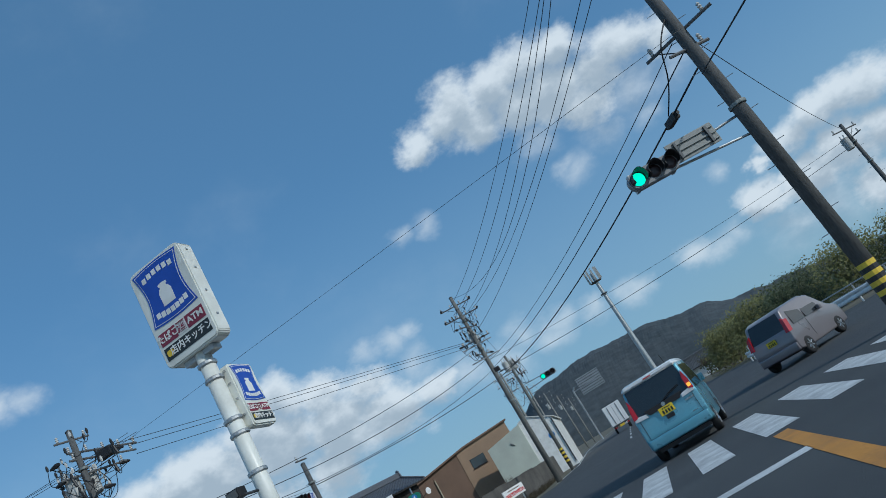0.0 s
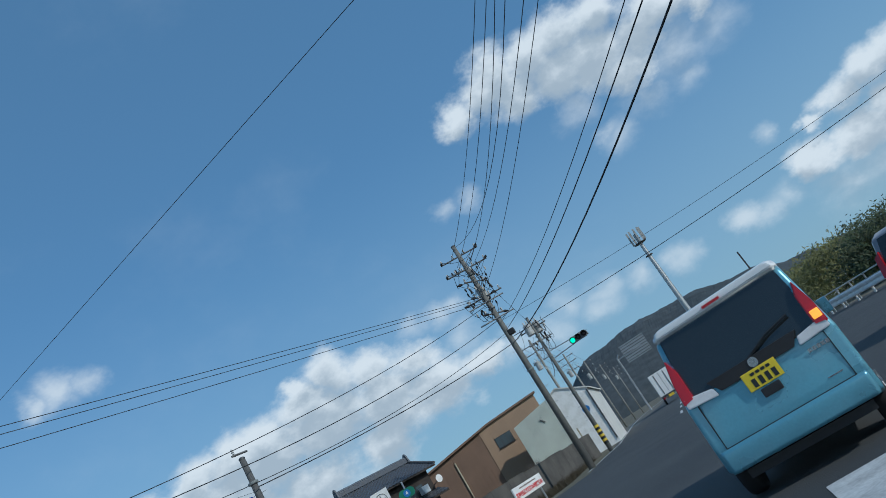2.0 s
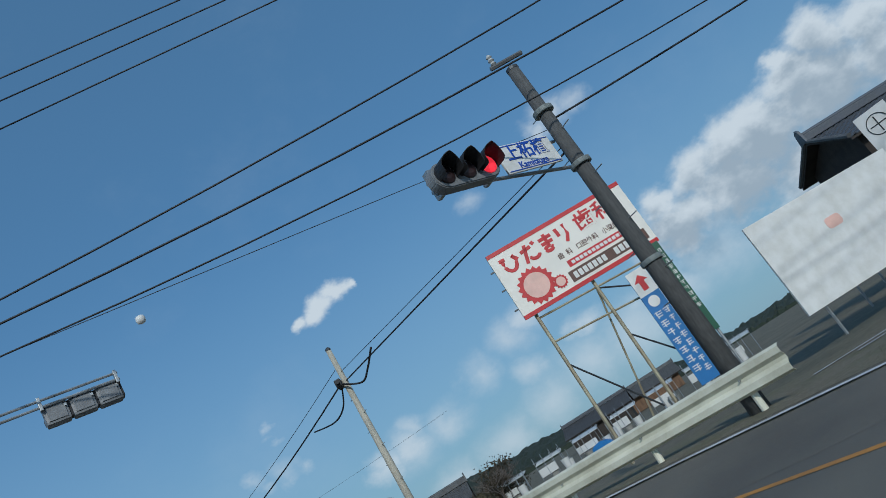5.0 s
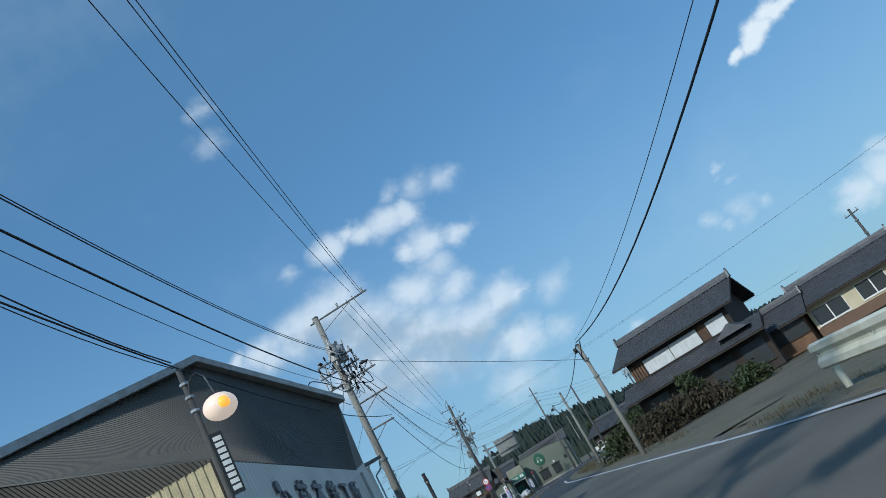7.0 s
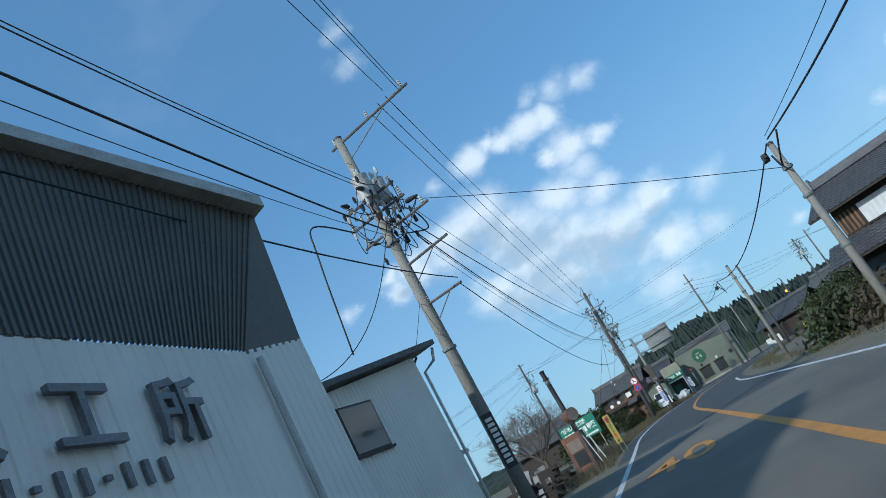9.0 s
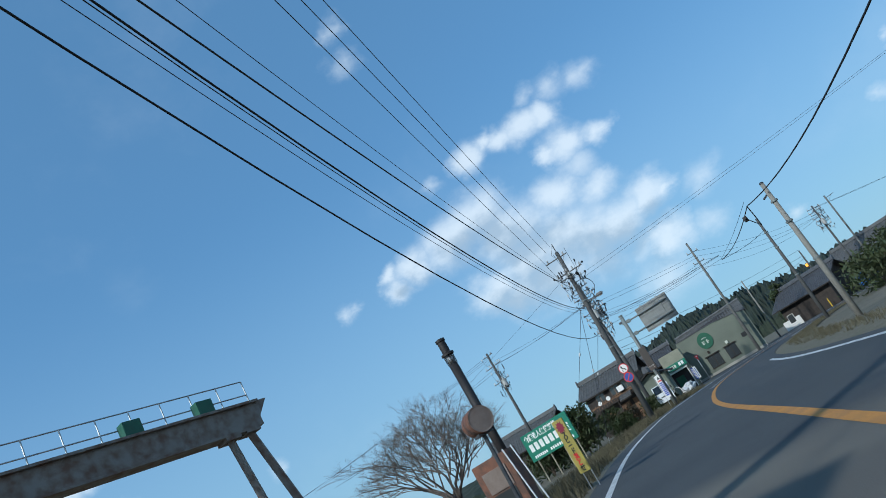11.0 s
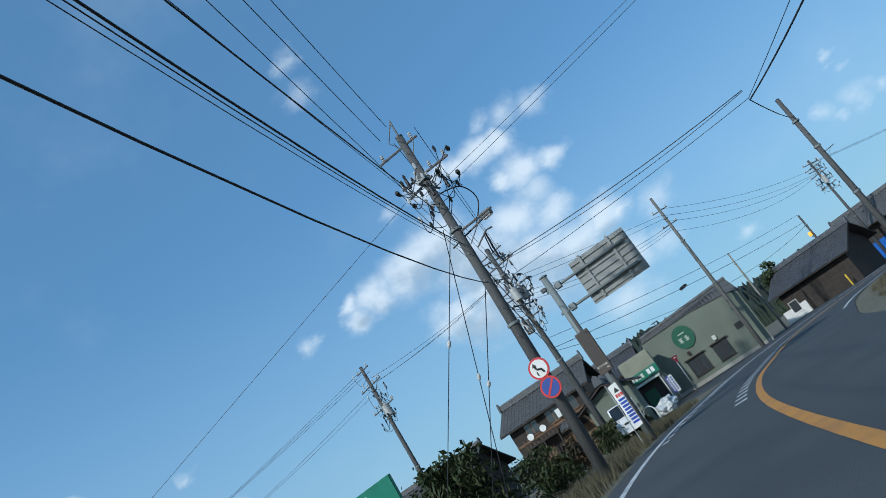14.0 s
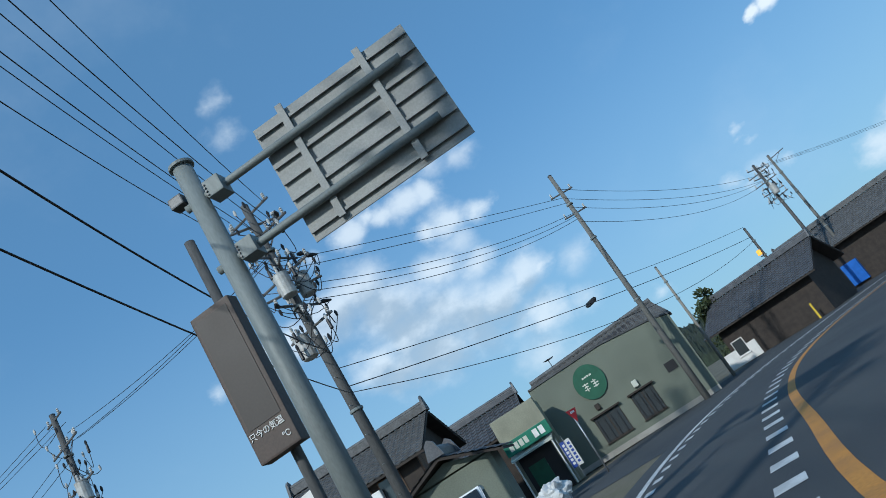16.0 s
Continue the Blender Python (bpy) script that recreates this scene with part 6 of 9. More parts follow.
# green billboard, yellow flag sign
gbd = empty("billboard", facing(-90.1, 12.05, 0.3, 72) @ Matrix.Diagonal((0.66, 1, 0.85, 1)), "green billboard with white characters on legs", "billboard", "roadside billboards")
part("board", box(-2.6, 2.6, -0.05, 0.05, 1.15, 3.0, 0.01), BRIGHTGREEN, gbd)
words("lettering", "介護老人保健施設", 0.46, WHITE, gbd, -0.5, 2.62, -0.055, 1.0, 0.012)
bars("name_bars", -2.3, 1.1, 1.75, 2.25, 6, WHITE, gbd, -0.052, 0.3)
words("lettering", "甲賀", 0.62, WHITE, gbd, 1.75, 2.0, -0.055, 1.0, 0.02)
bars("contact_bars", -0.4, 2.3, 1.3, 1.48, 11, WHITE, gbd, -0.052, 0.3)
bars("contact_bars", -2.2, -0.7, 1.3, 1.48, 7, WHITE, gbd, -0.052, 0.3)
for x in (-2.2, -0.7, 0.8, 2.2):
    part("leg", tube([(x, 0.08, -0.4), (x, 0.08, 2.9)], 0.05, 6), CREAMSTEEL, gbd)
flag = empty("speed_banner", facing(-66.3, 19.07, 0.12, 73) @ Matrix.Diagonal((0.62, 1, 0.82, 1)), "yellow upright board warning drivers to slow down", "warning sign", "roadside billboards")
part("board", box(-0.26, 0.26, -0.02, 0.02, 0.35, 2.0, 0.02), FLAGYELLOW, flag)
part("burst", prism([((0.21 if k % 2 else 0.13) * math.cos(k * math.tau / 20), 1.76 + (0.21 if k % 2 else 0.13) * math.sin(k * math.tau / 20)) for k in range(20)], -0.026, -0.02), MAROON, flag)
for i, ch in enumerate("スピード落とせ"):
    words("character", ch, 0.22, SIGNRED if i in (4, 5) else SIGNBLACK, flag, 0, 1.52 - i * 0.175, -0.024, 1.0, 0.006)
for x in (-0.2, 0.2):
    part("leg", tube([(x, 0.04, -0.2), (x, 0.04, 1.9)], 0.02, 6), GALV, flag)

# traffic mirror
mp = empty("traffic_mirror", facing(-24.45, 31.62, 0, 66), "round convex traffic mirror on a steel post", "traffic mirror")
part("post", tube([(0, 0.15, 0), (0, 0.15, 2.5)], 0.045, 10), GALV, mp, smooth=True)
bmx = lathe([(0.36, 0.0), (0.36, 0.02), (0.30, 0.05), (0.2, 0.075), (0.1, 0.088), (0.005, 0.092)], 32, base=(0, 0.05, 2.1), axis="y")
TIP = Matrix.Translation((0, 0.05, 2.1)) @ Matrix.Rotation(radians(-9), 4, "X") @ Matrix.Translation((0, -0.05, -2.1))
part("mirror_glass", bmx, MIRROR, mp, smooth=True).matrix_basis = TIP
part("back_shell", lathe([(0.36, 0.0), (0.34, -0.06), (0.2, -0.1), (0.02, -0.11)], 24, base=(0, 0.05, 2.1), axis="y"), CREAMSTEEL, mp).matrix_basis = TIP
part("rim", lathe([(0.355, -0.05), (0.375, -0.05), (0.378, 0.012), (0.355, 0.012)], 32, base=(0, 0.05, 2.1), axis="y"), ARMSTEEL, mp).matrix_basis = TIP


# guard rails


def guard_rail(points, label, top=0.85, name="guard_rail", m=None, end=True):
    """A W-beam rail on posts along plan points."""
    m = m or WHITE
    g = empty(name, pose(points[0][0], points[0][1], 0), label, "guard rail", "guard rails")
    o = Vector((points[0][0], points[0][1], 0))
    prof = [(0.0, -0.07), (0.06, -0.03), (0.06, 0.06), (0.0, 0.12), (0.0, 0.17), (0.06, 0.23), (0.06, 0.315), (0.0, 0.35)]
    bm = bmesh.new()
    rows = []
    pts = [Vector((x, y, 0)) - o for x, y in points]
    for i, p in enumerate(pts):
        d = (pts[min(i + 1, len(pts) - 1)] - pts[max(i - 1, 0)]).normalized()
        n = Vector((d.y, -d.x, 0))
        row = [p + n * a + Vector((0, 0, top - 0.35 + b)) for a, b in prof]
        row += [p + n * (a - 0.006) + Vector((0, 0, top - 0.35 + b)) for a, b in reversed(prof)]
        rows.append([bm.verts.new(q) for q in row])
    k = len(rows[0])
    for a, b in zip(rows, rows[1:]):
        for j in range(k):
            bm.faces.new((a[j], a[(j + 1) % k], b[(j + 1) % k], b[j]))
    bm.faces.new(rows[0])
    bm.faces.new(rows[-1])
    bmesh.ops.recalc_face_normals(bm, faces=bm.faces)
    part("beam", bm, m, g)
    total = sum((b - a).length for a, b in zip(pts, pts[1:]))
    for j in range(int(total / 2.0) + 1):
        s = min(j * 2.0 + 0.15, total - 0.1)
        for a, b in zip(pts, pts[1:]):
            if s <= (b - a).length:
                d = (b - a).normalized()
                p = a + d * s + Vector((-d.y, d.x, 0)) * 0.08
                post = part("post", tube([(p.x, p.y, 0), (p.x, p.y, top - 0.02)], 0.055, 10), m, g)
                part("bolt", tube([(p.x, p.y, top - 0.18), (p.x + d.y * 0.14, p.y - d.x * 0.14, top - 0.18)], 0.014, 6), GALV, post)
                break
            s -= (b - a).length
    return g


RAILWHITE = mat("grimy_cream_rail_paint", (0.78, 0.76, 0.62), 0.55, vary=0.1, scale=1.6, fine=30, dirt=(0.42, 0.39, 0.27), dirt_amount=0.55)
guard_rail([(-30.4, 31.05), (-26.5, 31.3), (-22, 31.6), (-18.5, 32.0), (-13.6, 32.9)], "long cream guard rail beside the road", 0.94, m=RAILWHITE)
guard_rail([(-13.3, 37.6), (-10.4, 40.5), (-9.4, 42.2)], "short white guard rail at the corner", 0.8, m=RAILWHITE)


def pipe_fence(points, label, h=1.0, rails=3):
    g = empty("pipe_fence", pose(points[0][0], points[0][1], 0), label, "fence", "bridge fences")
    o = Vector((points[0][0], points[0][1], 0))
    pts = [Vector((x, y, 0)) - o for x, y in points]
    for a, b in zip(pts, pts[1:]):
        n = max(1, int((b - a).length / 2.0))
        for j in range(n + 1):
            p = a.lerp(b, j / n)
            part("post", tube([(p.x, p.y, 0), (p.x, p.y, h)], 0.045, 8), GALV, g)
        for r in range(rails):
            z = Vector((0, 0, h * (0.35 + 0.62 * r / (rails - 1))))
            part("rail", tube([a + z, b + z], 0.035, 8), GALV, g)


pipe_fence([(7.6, 56), (8.6, 50), (10.6, 44.5), (14.5, 39.5), (24, 38.4), (46, 37.6)], "silver pipe fence along the bridge approach", 1.05)
guard_rail([(7.2, 55.5), (8.2, 50), (10.2, 44.2), (13, 40.6)], "white guard rail in front of the pipe fence", 0.7)

# ---- buildings ----


def ribbed(a0, a1, b0, b1, pitch=0.09, depth=0.02, bm=None):
    """Ribbed sheet spanned between a bottom line a0-a1 and a top line b0-b1."""
    bm = bm or bmesh.new()
    a0, a1, b0, b1 = (Vector(p) for p in (a0, a1, b0, b1))
    n = max(2, int(max((a1 - a0).length, (b1 - b0).length) / pitch))
    out = (a1 - a0).cross(b0 - a0).normalized()
    rows = []
    for i in range(n + 1):
        for f, s in ((0.0, 0), (0.4, 0), (0.5, 1), (0.9, 1)):
            t = min(1.0, (i + f) / n)
            off = out * (depth * s)
            rows.append((bm.verts.new(a0.lerp(a1, t) + off), bm.verts.new(b0.lerp(b1, t) + off)))
            if i == n:
                break
    for p, q in zip(rows, rows[1:]):
        bm.faces.new((p[0], q[0], q[1], p[1]))
    bm.normal_update()
    return bm


def slab(points, thick, bm=None):
    """A plate of some thickness under a flat or bent outline of 3D points."""
    bm = bm or bmesh.new()
    top = [bm.verts.new(p) for p in points]
    low = [bm.verts.new(Vector(p) - Vector((0, 0, thick))) for p in points]
    bm.faces.new(top)
    bm.faces.new(low[::-1])
    n = len(points)
    for i in range(n):
        bm.faces.new((top[i], low[i], low[(i + 1) % n], top[(i + 1) % n]))
    bmesh.ops.recalc_face_normals(bm, faces=bm.faces)
    return bm


def tiled(e0, e1, r0, r1, rows, cols, bm=None, lift=0.035):
    """Rows of rounded roof tiles from an eave line e0-e1 up to a ridge line r0-r1."""
    bm = bm or bmesh.new()
    e0, e1, r0, r1 = (Vector(p) for p in (e0, e1, r0, r1))
    up = (e1 - e0).cross(r0 - e0).normalized()
    if up.z < 0:
        up = -up
    prof = [(0.0, 0.0), (0.3, -0.4), (0.55, 0.0), (0.75, 0.8), (0.9, 0.8)]
    lips = None
    for j in range(rows):
        lower, upper = [], []
        lip = lips
        v0, v1 = j / rows, (j + 1) / rows
        for i in range(cols):
            for f, hgt in prof:
                t = (i + f) / cols
                lower.append(bm.verts.new(e0.lerp(e1, t).lerp(r0.lerp(r1, t), v0) + up * (lift * (hgt + 1.3))))
                upper.append(bm.verts.new(e0.lerp(e1, t).lerp(r0.lerp(r1, t), v1) + up * (lift * hgt)))
        for k in range(len(lower) - 1):
            bm.faces.new((lower[k], lower[k + 1], upper[k + 1], upper[k]))
        # the drop at each row's lower lip
        lip = lip or [bm.verts.new(v.co - up * lift * 1.3) for v in lower]
        lips = upper
        for k in range(len(lower) - 1):
            bm.faces.new((lip[k], lip[k + 1], lower[k + 1], lower[k]))
    return bm


def framed_window(parent, x0, x1, z0, z1, y, glass=WINDOW, frame=TRIM, panes=2, name="window"):
    f = part(name, box(x0, x1, y - 0.03, y + 0.05, z0, z1), frame, parent, "framed window")
    n = panes
    for i in range(n):
        a = x0 + (x1 - x0) * i / n + 0.035
        b = x0 + (x1 - x0) * (i + 1) / n - 0.035
        part("pane", box(a, b, y - 0.038, y - 0.031, z0 + 0.04, z1 - 0.04), glass, f)
    part("sill", box(x0 - 0.04, x1 + 0.04, y - 0.08, y, z0 - 0.05, z0), frame, f)
    return f


# works with a dark ribbed gable leaning over a pale front wall
works = empty("works_building", pose(0, 0, 0), "ironworks with dark ribbed gable over a pale wall", "workshop")
FD = Vector((-0.9962, -0.0872, 0))


def front(u, z):
    """A place on the front wall: u metres along the road from its right end."""
    return Vector((-38.9, 21.85, z)) - FD * (-u)


APEX, EAVE_R, EAVE_L = Vector((-33.9, 20.6, 7.1)), Vector((-39.1, 21.9, 5.72)), Vector((-27.4, 19.1, 5.05))
bl, br = front(-10.65, 3.6), front(-1.38, 3.6)
bmid = bl.lerp(br, 0.52)
bm = ribbed(bl, bmid, EAVE_L, APEX, 0.085, 0.022)
ribbed(bmid, br, APEX, EAVE_R, 0.085, 0.022, bm)
part("gable_cladding", bm, DARKCLAD, works, "dark grey ribbed gable sheet")
bm = ribbed(front(-10.65, 0.0), front(-1.38, 0.0), front(-10.65, 3.6), front(-1.38, 3.6), 0.16, 0.012)
part("front_wall", bm, PALECLAD, works, "pale grey-blue ribbed front wall")
part("pier", ribbed(front(-1.38, 0), front(0, 0), front(-1.38, 3.62), front(0, 3.85), 0.16, 0.012), PALECLAD, works)
back = Vector((1.5, -10.5, 0))
for a, b, nm in ((EAVE_L, APEX, "roof"), (APEX, EAVE_R, "roof")):
    part(nm, slab([a, b, b + back, a + back], 0.12), TRANSF, works, "grey sheet roof")
for a, b in ((EAVE_L, APEX), (APEX, EAVE_R)):
    n = Vector((0.1, 0.25, 0))
    part("verge_trim", slab([a + n + Vector((0, 0, 0.06)), b + n + Vector((0, 0, 0.06)), b - n + Vector((0, 0, 0.06)), a - n + Vector((0, 0, 0.06))], 0.16), TRANSF, works, "pale metal verge trim")
s0, s1 = front(0, 0), front(0, 0) + back
part("side_wall", ribbed(s0, s1, Vector((*s0.xy, 3.85)), Vector((*s1.xy, 3.85)), 0.16, 0.012), PALECLAD, works)
s0, s1 = front(-10.65, 0) + Vector((0.4, -2.9, 0)), front(-10.65, 0)
part("end_wall", ribbed(s0, s1, Vector((*s0.xy, 3.58)), Vector((*s1.xy, 3.58)), 0.13, 0.02), TIMBERSLAT, works, "cream ribbed end wall")
part("end_cladding", ribbed(Vector((*s0.xy, 3.58)), Vector((*s1.xy, 3.58)), EAVE_L - Vector((0, 0, 0.03)), s1 + Vector((0, 0, 3.62)), 0.085, 0.022), DARKCLAD, works, "dark ribbed sheet over the end wall")
part("corner_post", tube([front(-10.63, 0), front(-10.63, 3.6)], 0.05, 8), DARKTIMBER, works)
# the dark building behind runs on to the left of the pale front
EAVE_FAR = Vector((-18.5, 17.0, 2.3))
d0, d1 = Vector((-33.0, 20.2, 0)), Vector((-18.5, 16.8, 0))
part("back_cladding", ribbed(d0, d1, Vector((-33.0, 20.2, 6.75)), Vector((-18.5, 16.8, 2.3)), 0.085, 0.022), DARKCLAD, works, "dark grey ribbed wall under the roof slope")
part("roof", slab([EAVE_L, EAVE_FAR, EAVE_FAR + back, EAVE_L + back], 0.12), TRANSF, works)
n = Vector((0.1, 0.25, 0.06))
m2 = Vector((-0.1, -0.25, 0.06))
part("verge_trim", slab([EAVE_L + n, EAVE_FAR + n, EAVE_FAR + m2, EAVE_L + m2], 0.16), TRANSF, works)
part("floor_sill", slab([front(-10.65, 0.15), front(0, 0.15), front(0, 0.15) + Vector((0, 0.1, 0)), front(-10.65, 0.15) + Vector((0, 0.1, 0))], 0.15), CONCRETE, works)
# the corner edge where the gable leans over the pier
part("corner_sheet", slab([br, EAVE_R, front(0, 3.85)], 0.02), DARKCLAD, works)
part("downpipe", tube([front(-1.3, 3.5) + Vector((0, 0.08, 0)), front(-1.3, 0.1) + Vector((0, 0.08, 0))], 0.04, 8), TRANSF, works)
LETTER = mat("weathered_grey_letter", (0.16, 0.16, 0.17), 0.5, 0.4, vary=0.3, scale=4, dirt=(0.09, 0.085, 0.09))
fm = Matrix.Translation(front(0, 0)) @ Matrix.Rotation(math.atan2(FD.y, FD.x), 4, "Z")


def wall_word(text, u, z, size, squeeze=1.0):
    words("raised_letter", text, size, LETTER, works, 0, 0, bold=0.008, depth=0.03, label="raised grey metal character",
          turn=fm @ Matrix.Translation((u, -0.07, z)) @ Matrix.Rotation(radians(90), 4, "X") @ Matrix.Diagonal((squeeze, 1, 1, 1)))


for ch, u in (("鉄", -4.98), ("工", -3.94), ("所", -2.9)):
    wall_word(ch, u, 2.93, 0.60, 1.08)

def pieces(bm):
    """The separate shapes of a bmesh, each as a bmesh of its own."""
    left, out = set(bm.verts), []
    while left:
        todo, island = [left.pop()], set()
        while todo:
            v = todo.pop()
            island.add(v)
            for e in v.link_edges:
                w = e.other_vert(v)
                if w in left:
                    left.discard(w)
                    todo.append(w)
        one = bmesh.new()
        twin = {v: one.verts.new(v.co) for v in island}
        for f in {f for v in island for f in v.link_faces}:
            one.faces.new([twin[v] for v in f.verts])
        out.append(one)
    return out


for u, full in ((-7.06, True), (-6.02, False)):
    bmx = box(-0.30, 0.30, -0.05, 0.0, 0.13, 0.22)
    if full:
        for k in (-0.13, 0.13):
            box(k - 0.035, k + 0.035, -0.052, 0.0, 0.09, 0.30, bm=bmx)
        for k in range(4):
            box(-0.27, 0.03, -0.05, 0.0, -0.30 + 0.1 * k, -0.235 + 0.1 * k, bm=bmx)
        for k in (-0.25, -0.12, 0.0):
            box(k - 0.028, k + 0.028, -0.047, 0.0, -0.31, 0.06, bm=bmx)
        box(0.08, 0.28, -0.05, 0.0, -0.05, 0.03, bm=bmx)
        box(0.12, 0.18, -0.053, 0.0, -0.30, 0.08, bm=bmx)
        box(0.22, 0.28, -0.047, 0.0, -0.32, -0.02, bm=bmx)
    else:
        box(-0.05, 0.05, -0.053, 0.0, -0.32, 0.30, bm=bmx)
        prism([(-0.06, 0.13), (0.06, 0.13), (0.31, -0.14), (0.22, -0.20), (-0.22, -0.20), (-0.31, -0.14)], -0.047, 0.0, bm=bmx)
    at = fm @ Matrix.Translation((u, -0.02, 2.98))
    for piece in pieces(bmx):
        part("raised_stroke", piece, LETTER, works).matrix_basis = at
for i in range(15):
    u = -6.1 + i * 0.2
    if i != 3:
        part("number_bar", box(u - 0.03, u + 0.03, -0.035, 0.0, 2.42 if i not in (8, 11) else 2.49, 2.6 if i not in (8, 11) else 2.53), LETTER, works).matrix_basis = fm @ Matrix.Translation((0, -0.02, 0))
LOGO = fm @ Matrix.Translation((-8.25, -0.02, 2.8))
part("logo_shape", disc(0.105, -0.05, 0.0, -0.2, 0.36), LETTER, works).matrix_basis = LOGO
part("logo_shape", tube([(-0.1, -0.03, 0.28), (0.0, -0.03, 0.17), (-0.14, -0.03, 0.12), (-0.05, -0.03, 0.24), (0.12, -0.03, 0.27), (0.24, -0.03, 0.17), (0.26, -0.03, -0.02)], 0.028, 6), LETTER, works).matrix_basis = LOGO
part("logo_shape", box(-0.2, 0.27, -0.05, 0.0, -0.06, -0.02), LETTER, works).matrix_basis = LOGO
for k in range(8):
    part("logo_bar", box(-0.19 + k * 0.056, -0.155 + k * 0.056, -0.05, 0.0, -0.24, -0.07), LETTER, works).matrix_basis = LOGO
winf = framed_window(works, -4.3, -3.2, 0.9, 2.05, -0.02)
winf.matrix_basis = fm

# street lamp with a round shade at the works
lamp = empty("street_lamp", pose(-27.6, 23.15, 0), "round white lit street lamp on a thin dark post", "street lamp", "street lamps")
part("post", tube([(0, 0, 0), (0, 0, 4.75)], [0.05, 0.04], 10), DARKPOLE, lamp, smooth=True)
part("arm", tube([(0, 0, 4.3), (0.06, 0.1, 4.5), (0.14, 0.26, 4.55), (0.2, 0.38, 4.42), (0.2, 0.42, 4.15)], 0.016, 8), STEEL, lamp)
for z in (4.1, 4.3, 4.5):
    part("post_clip", lathe([(0.05, 0), (0.065, 0.01), (0.065, 0.04), (0.05, 0.05)], 10, base=(0, 0, z)), GALV, lamp)
GLOBE = mat("lit_globe", (0.86, 0.66, 0.52), 0.35, vary=0.05, emit=0.42)
part("shade", lathe([(0.222 * math.sin(math.pi * k / 14) + 0.004, 0.175 * math.cos(math.pi * k / 14)) for k in range(15)], 28, base=(0.2, 0.42, 3.95)), GLOBE, lamp, "round white shade", smooth=True)
part("bulb", lathe([(0.01, 0.09), (0.07, 0.06), (0.09, 0.0), (0.07, -0.06), (0.01, -0.08)], 14, base=(0.33, 0.53, 3.94)), LAMPAMBER, lamp, "glowing orange bulb", smooth=True)
plate = part("name_plate", box(-0.085, 0.085, -0.01, 0.01, -0.42, 0.42), SIGNBLACK, lamp, "dark upright plate with white bars")
plate.matrix_basis = pose(0.14, 0.18, 3.28, 0, 0, 120)
bars("plate_bars", -0.05, 0.06, -0.38, 0.38, 9, WHITE, plate, -0.012, 0.3, True)

# annex beyond the works
annex = empty("annex", facing(-45.4, 19.5, 0, 166.5), "small pale ribbed annex with a lean-to roof", "outbuilding")
part("front_wall", ribbed((-2.1, 0, 0), (1.5, 0, 0), (-2.1, 0, 4.25), (1.5, 0, 4.62), 0.12, 0.012), PALECLAD, annex)
part("side_wall", ribbed((1.5, 0, 0), (1.5, 6, 0), (1.5, 0, 4.6), (1.5, 6, 4.6), 0.12, 0.012), PALECLAD, annex)
part("side_wall", ribbed((-2.1, 6, 0), (-2.1, 0, 0), (-2.1, 6, 4.2), (-2.1, 0, 4.2), 0.12, 0.012), PALECLAD, annex)
part("roof", slab([(-2.3, -0.3, 4.4), (2.15, -0.3, 4.86), (2.15, 6.2, 4.86), (-2.3, 6.2, 4.4)], 0.12), STEEL, annex, "dark sheet roof")
for k in range(4):
    part("rafter", tube([(1.5, 0.3 + k, 4.3), (2.08, 0.3 + k, 4.7)], 0.03, 6), STEEL, annex)
part("gutter_pipe", tube([(2.1, -0.2, 4.68), (2.0, -0.15, 4.4), (1.6, -0.06, 4.2), (1.55, -0.05, 0.2)], 0.035, 6), GALV, annex)
framed_window(annex, -1.55, -0.5, 2.95, 3.95, 0.0, panes=1)
shed = empty("garden_shed", facing(-49.5, 17.6, 0, 166), "low pale shed with a curved roof", "shed")
part("wall_body", box(-1.8, 1.8, 0, 4, 0, 2.6, 0.05), PALECLAD, shed)
part("roof", slab([(-2, -0.2, 2.75), (2, -0.2, 2.6), (2, 4.2, 2.6), (-2, 4.2, 2.75)], 0.1), GALV, shed)

# gantry crane in the yard
crane = empty("gantry_crane", facing(-67.3, 10.9, 0, 160) @ Matrix.Translation((-2.55, 0, 0.62)), "rusty yard gantry crane with a railed walkway", "gantry crane")
part("beam", box(-16, 2.55, -0.2, 0.25, 5.35, 6.05, 0.02), RUSTY, crane, "rust streaked main beam")
part("beam_flange", box(-16, 2.6, -0.32, 0.4, 6.05, 6.12), RUSTY, crane)
part("beam_flange", box(-16, 1.9, -0.26, 0.34, 5.28, 5.35), RUSTY, crane)
part("end_plate", prism([(2.55, 6.12), (3.0, 6.12), (2.55, 5.6)], -0.15, 0.2), RUSTY, crane)
for (x0, z0), (x1, z1), w in (((2.1, 5.35), (3.6, -0.62), 0.15), ((1.4, 5.3), (2.1, -0.62), 0.14)):
    part("leg", tube([(x0, 0, z0), (x1, 0, z1)], w, 4), RUSTY, crane)
    part("leg_collar", box(x0 - 0.25, x0 + 0.25, -0.25, 0.3, z0 - 0.12, z0 + 0.02), RUSTY, crane)
for z in (6.5, 6.95):
    part("hand_rail", tube([(-15.5, 0.3, z), (2.75, 0.3, z)], 0.02, 6), GALV, crane)
for k in range(20):
    part("rail_post", tube([(2.75 - k * 0.92, 0.3, 6.1), (2.75 - k * 0.92, 0.3, 6.95)], 0.022, 6), GALV, crane)
for x, m in ((1.05, SIGNGREEN), (-1.15, SIGNGREEN)):
    part("motor_box", box(x - 0.26, x + 0.26, -0.1, 0.25, 6.12, 6.58, 0.03), m, crane)

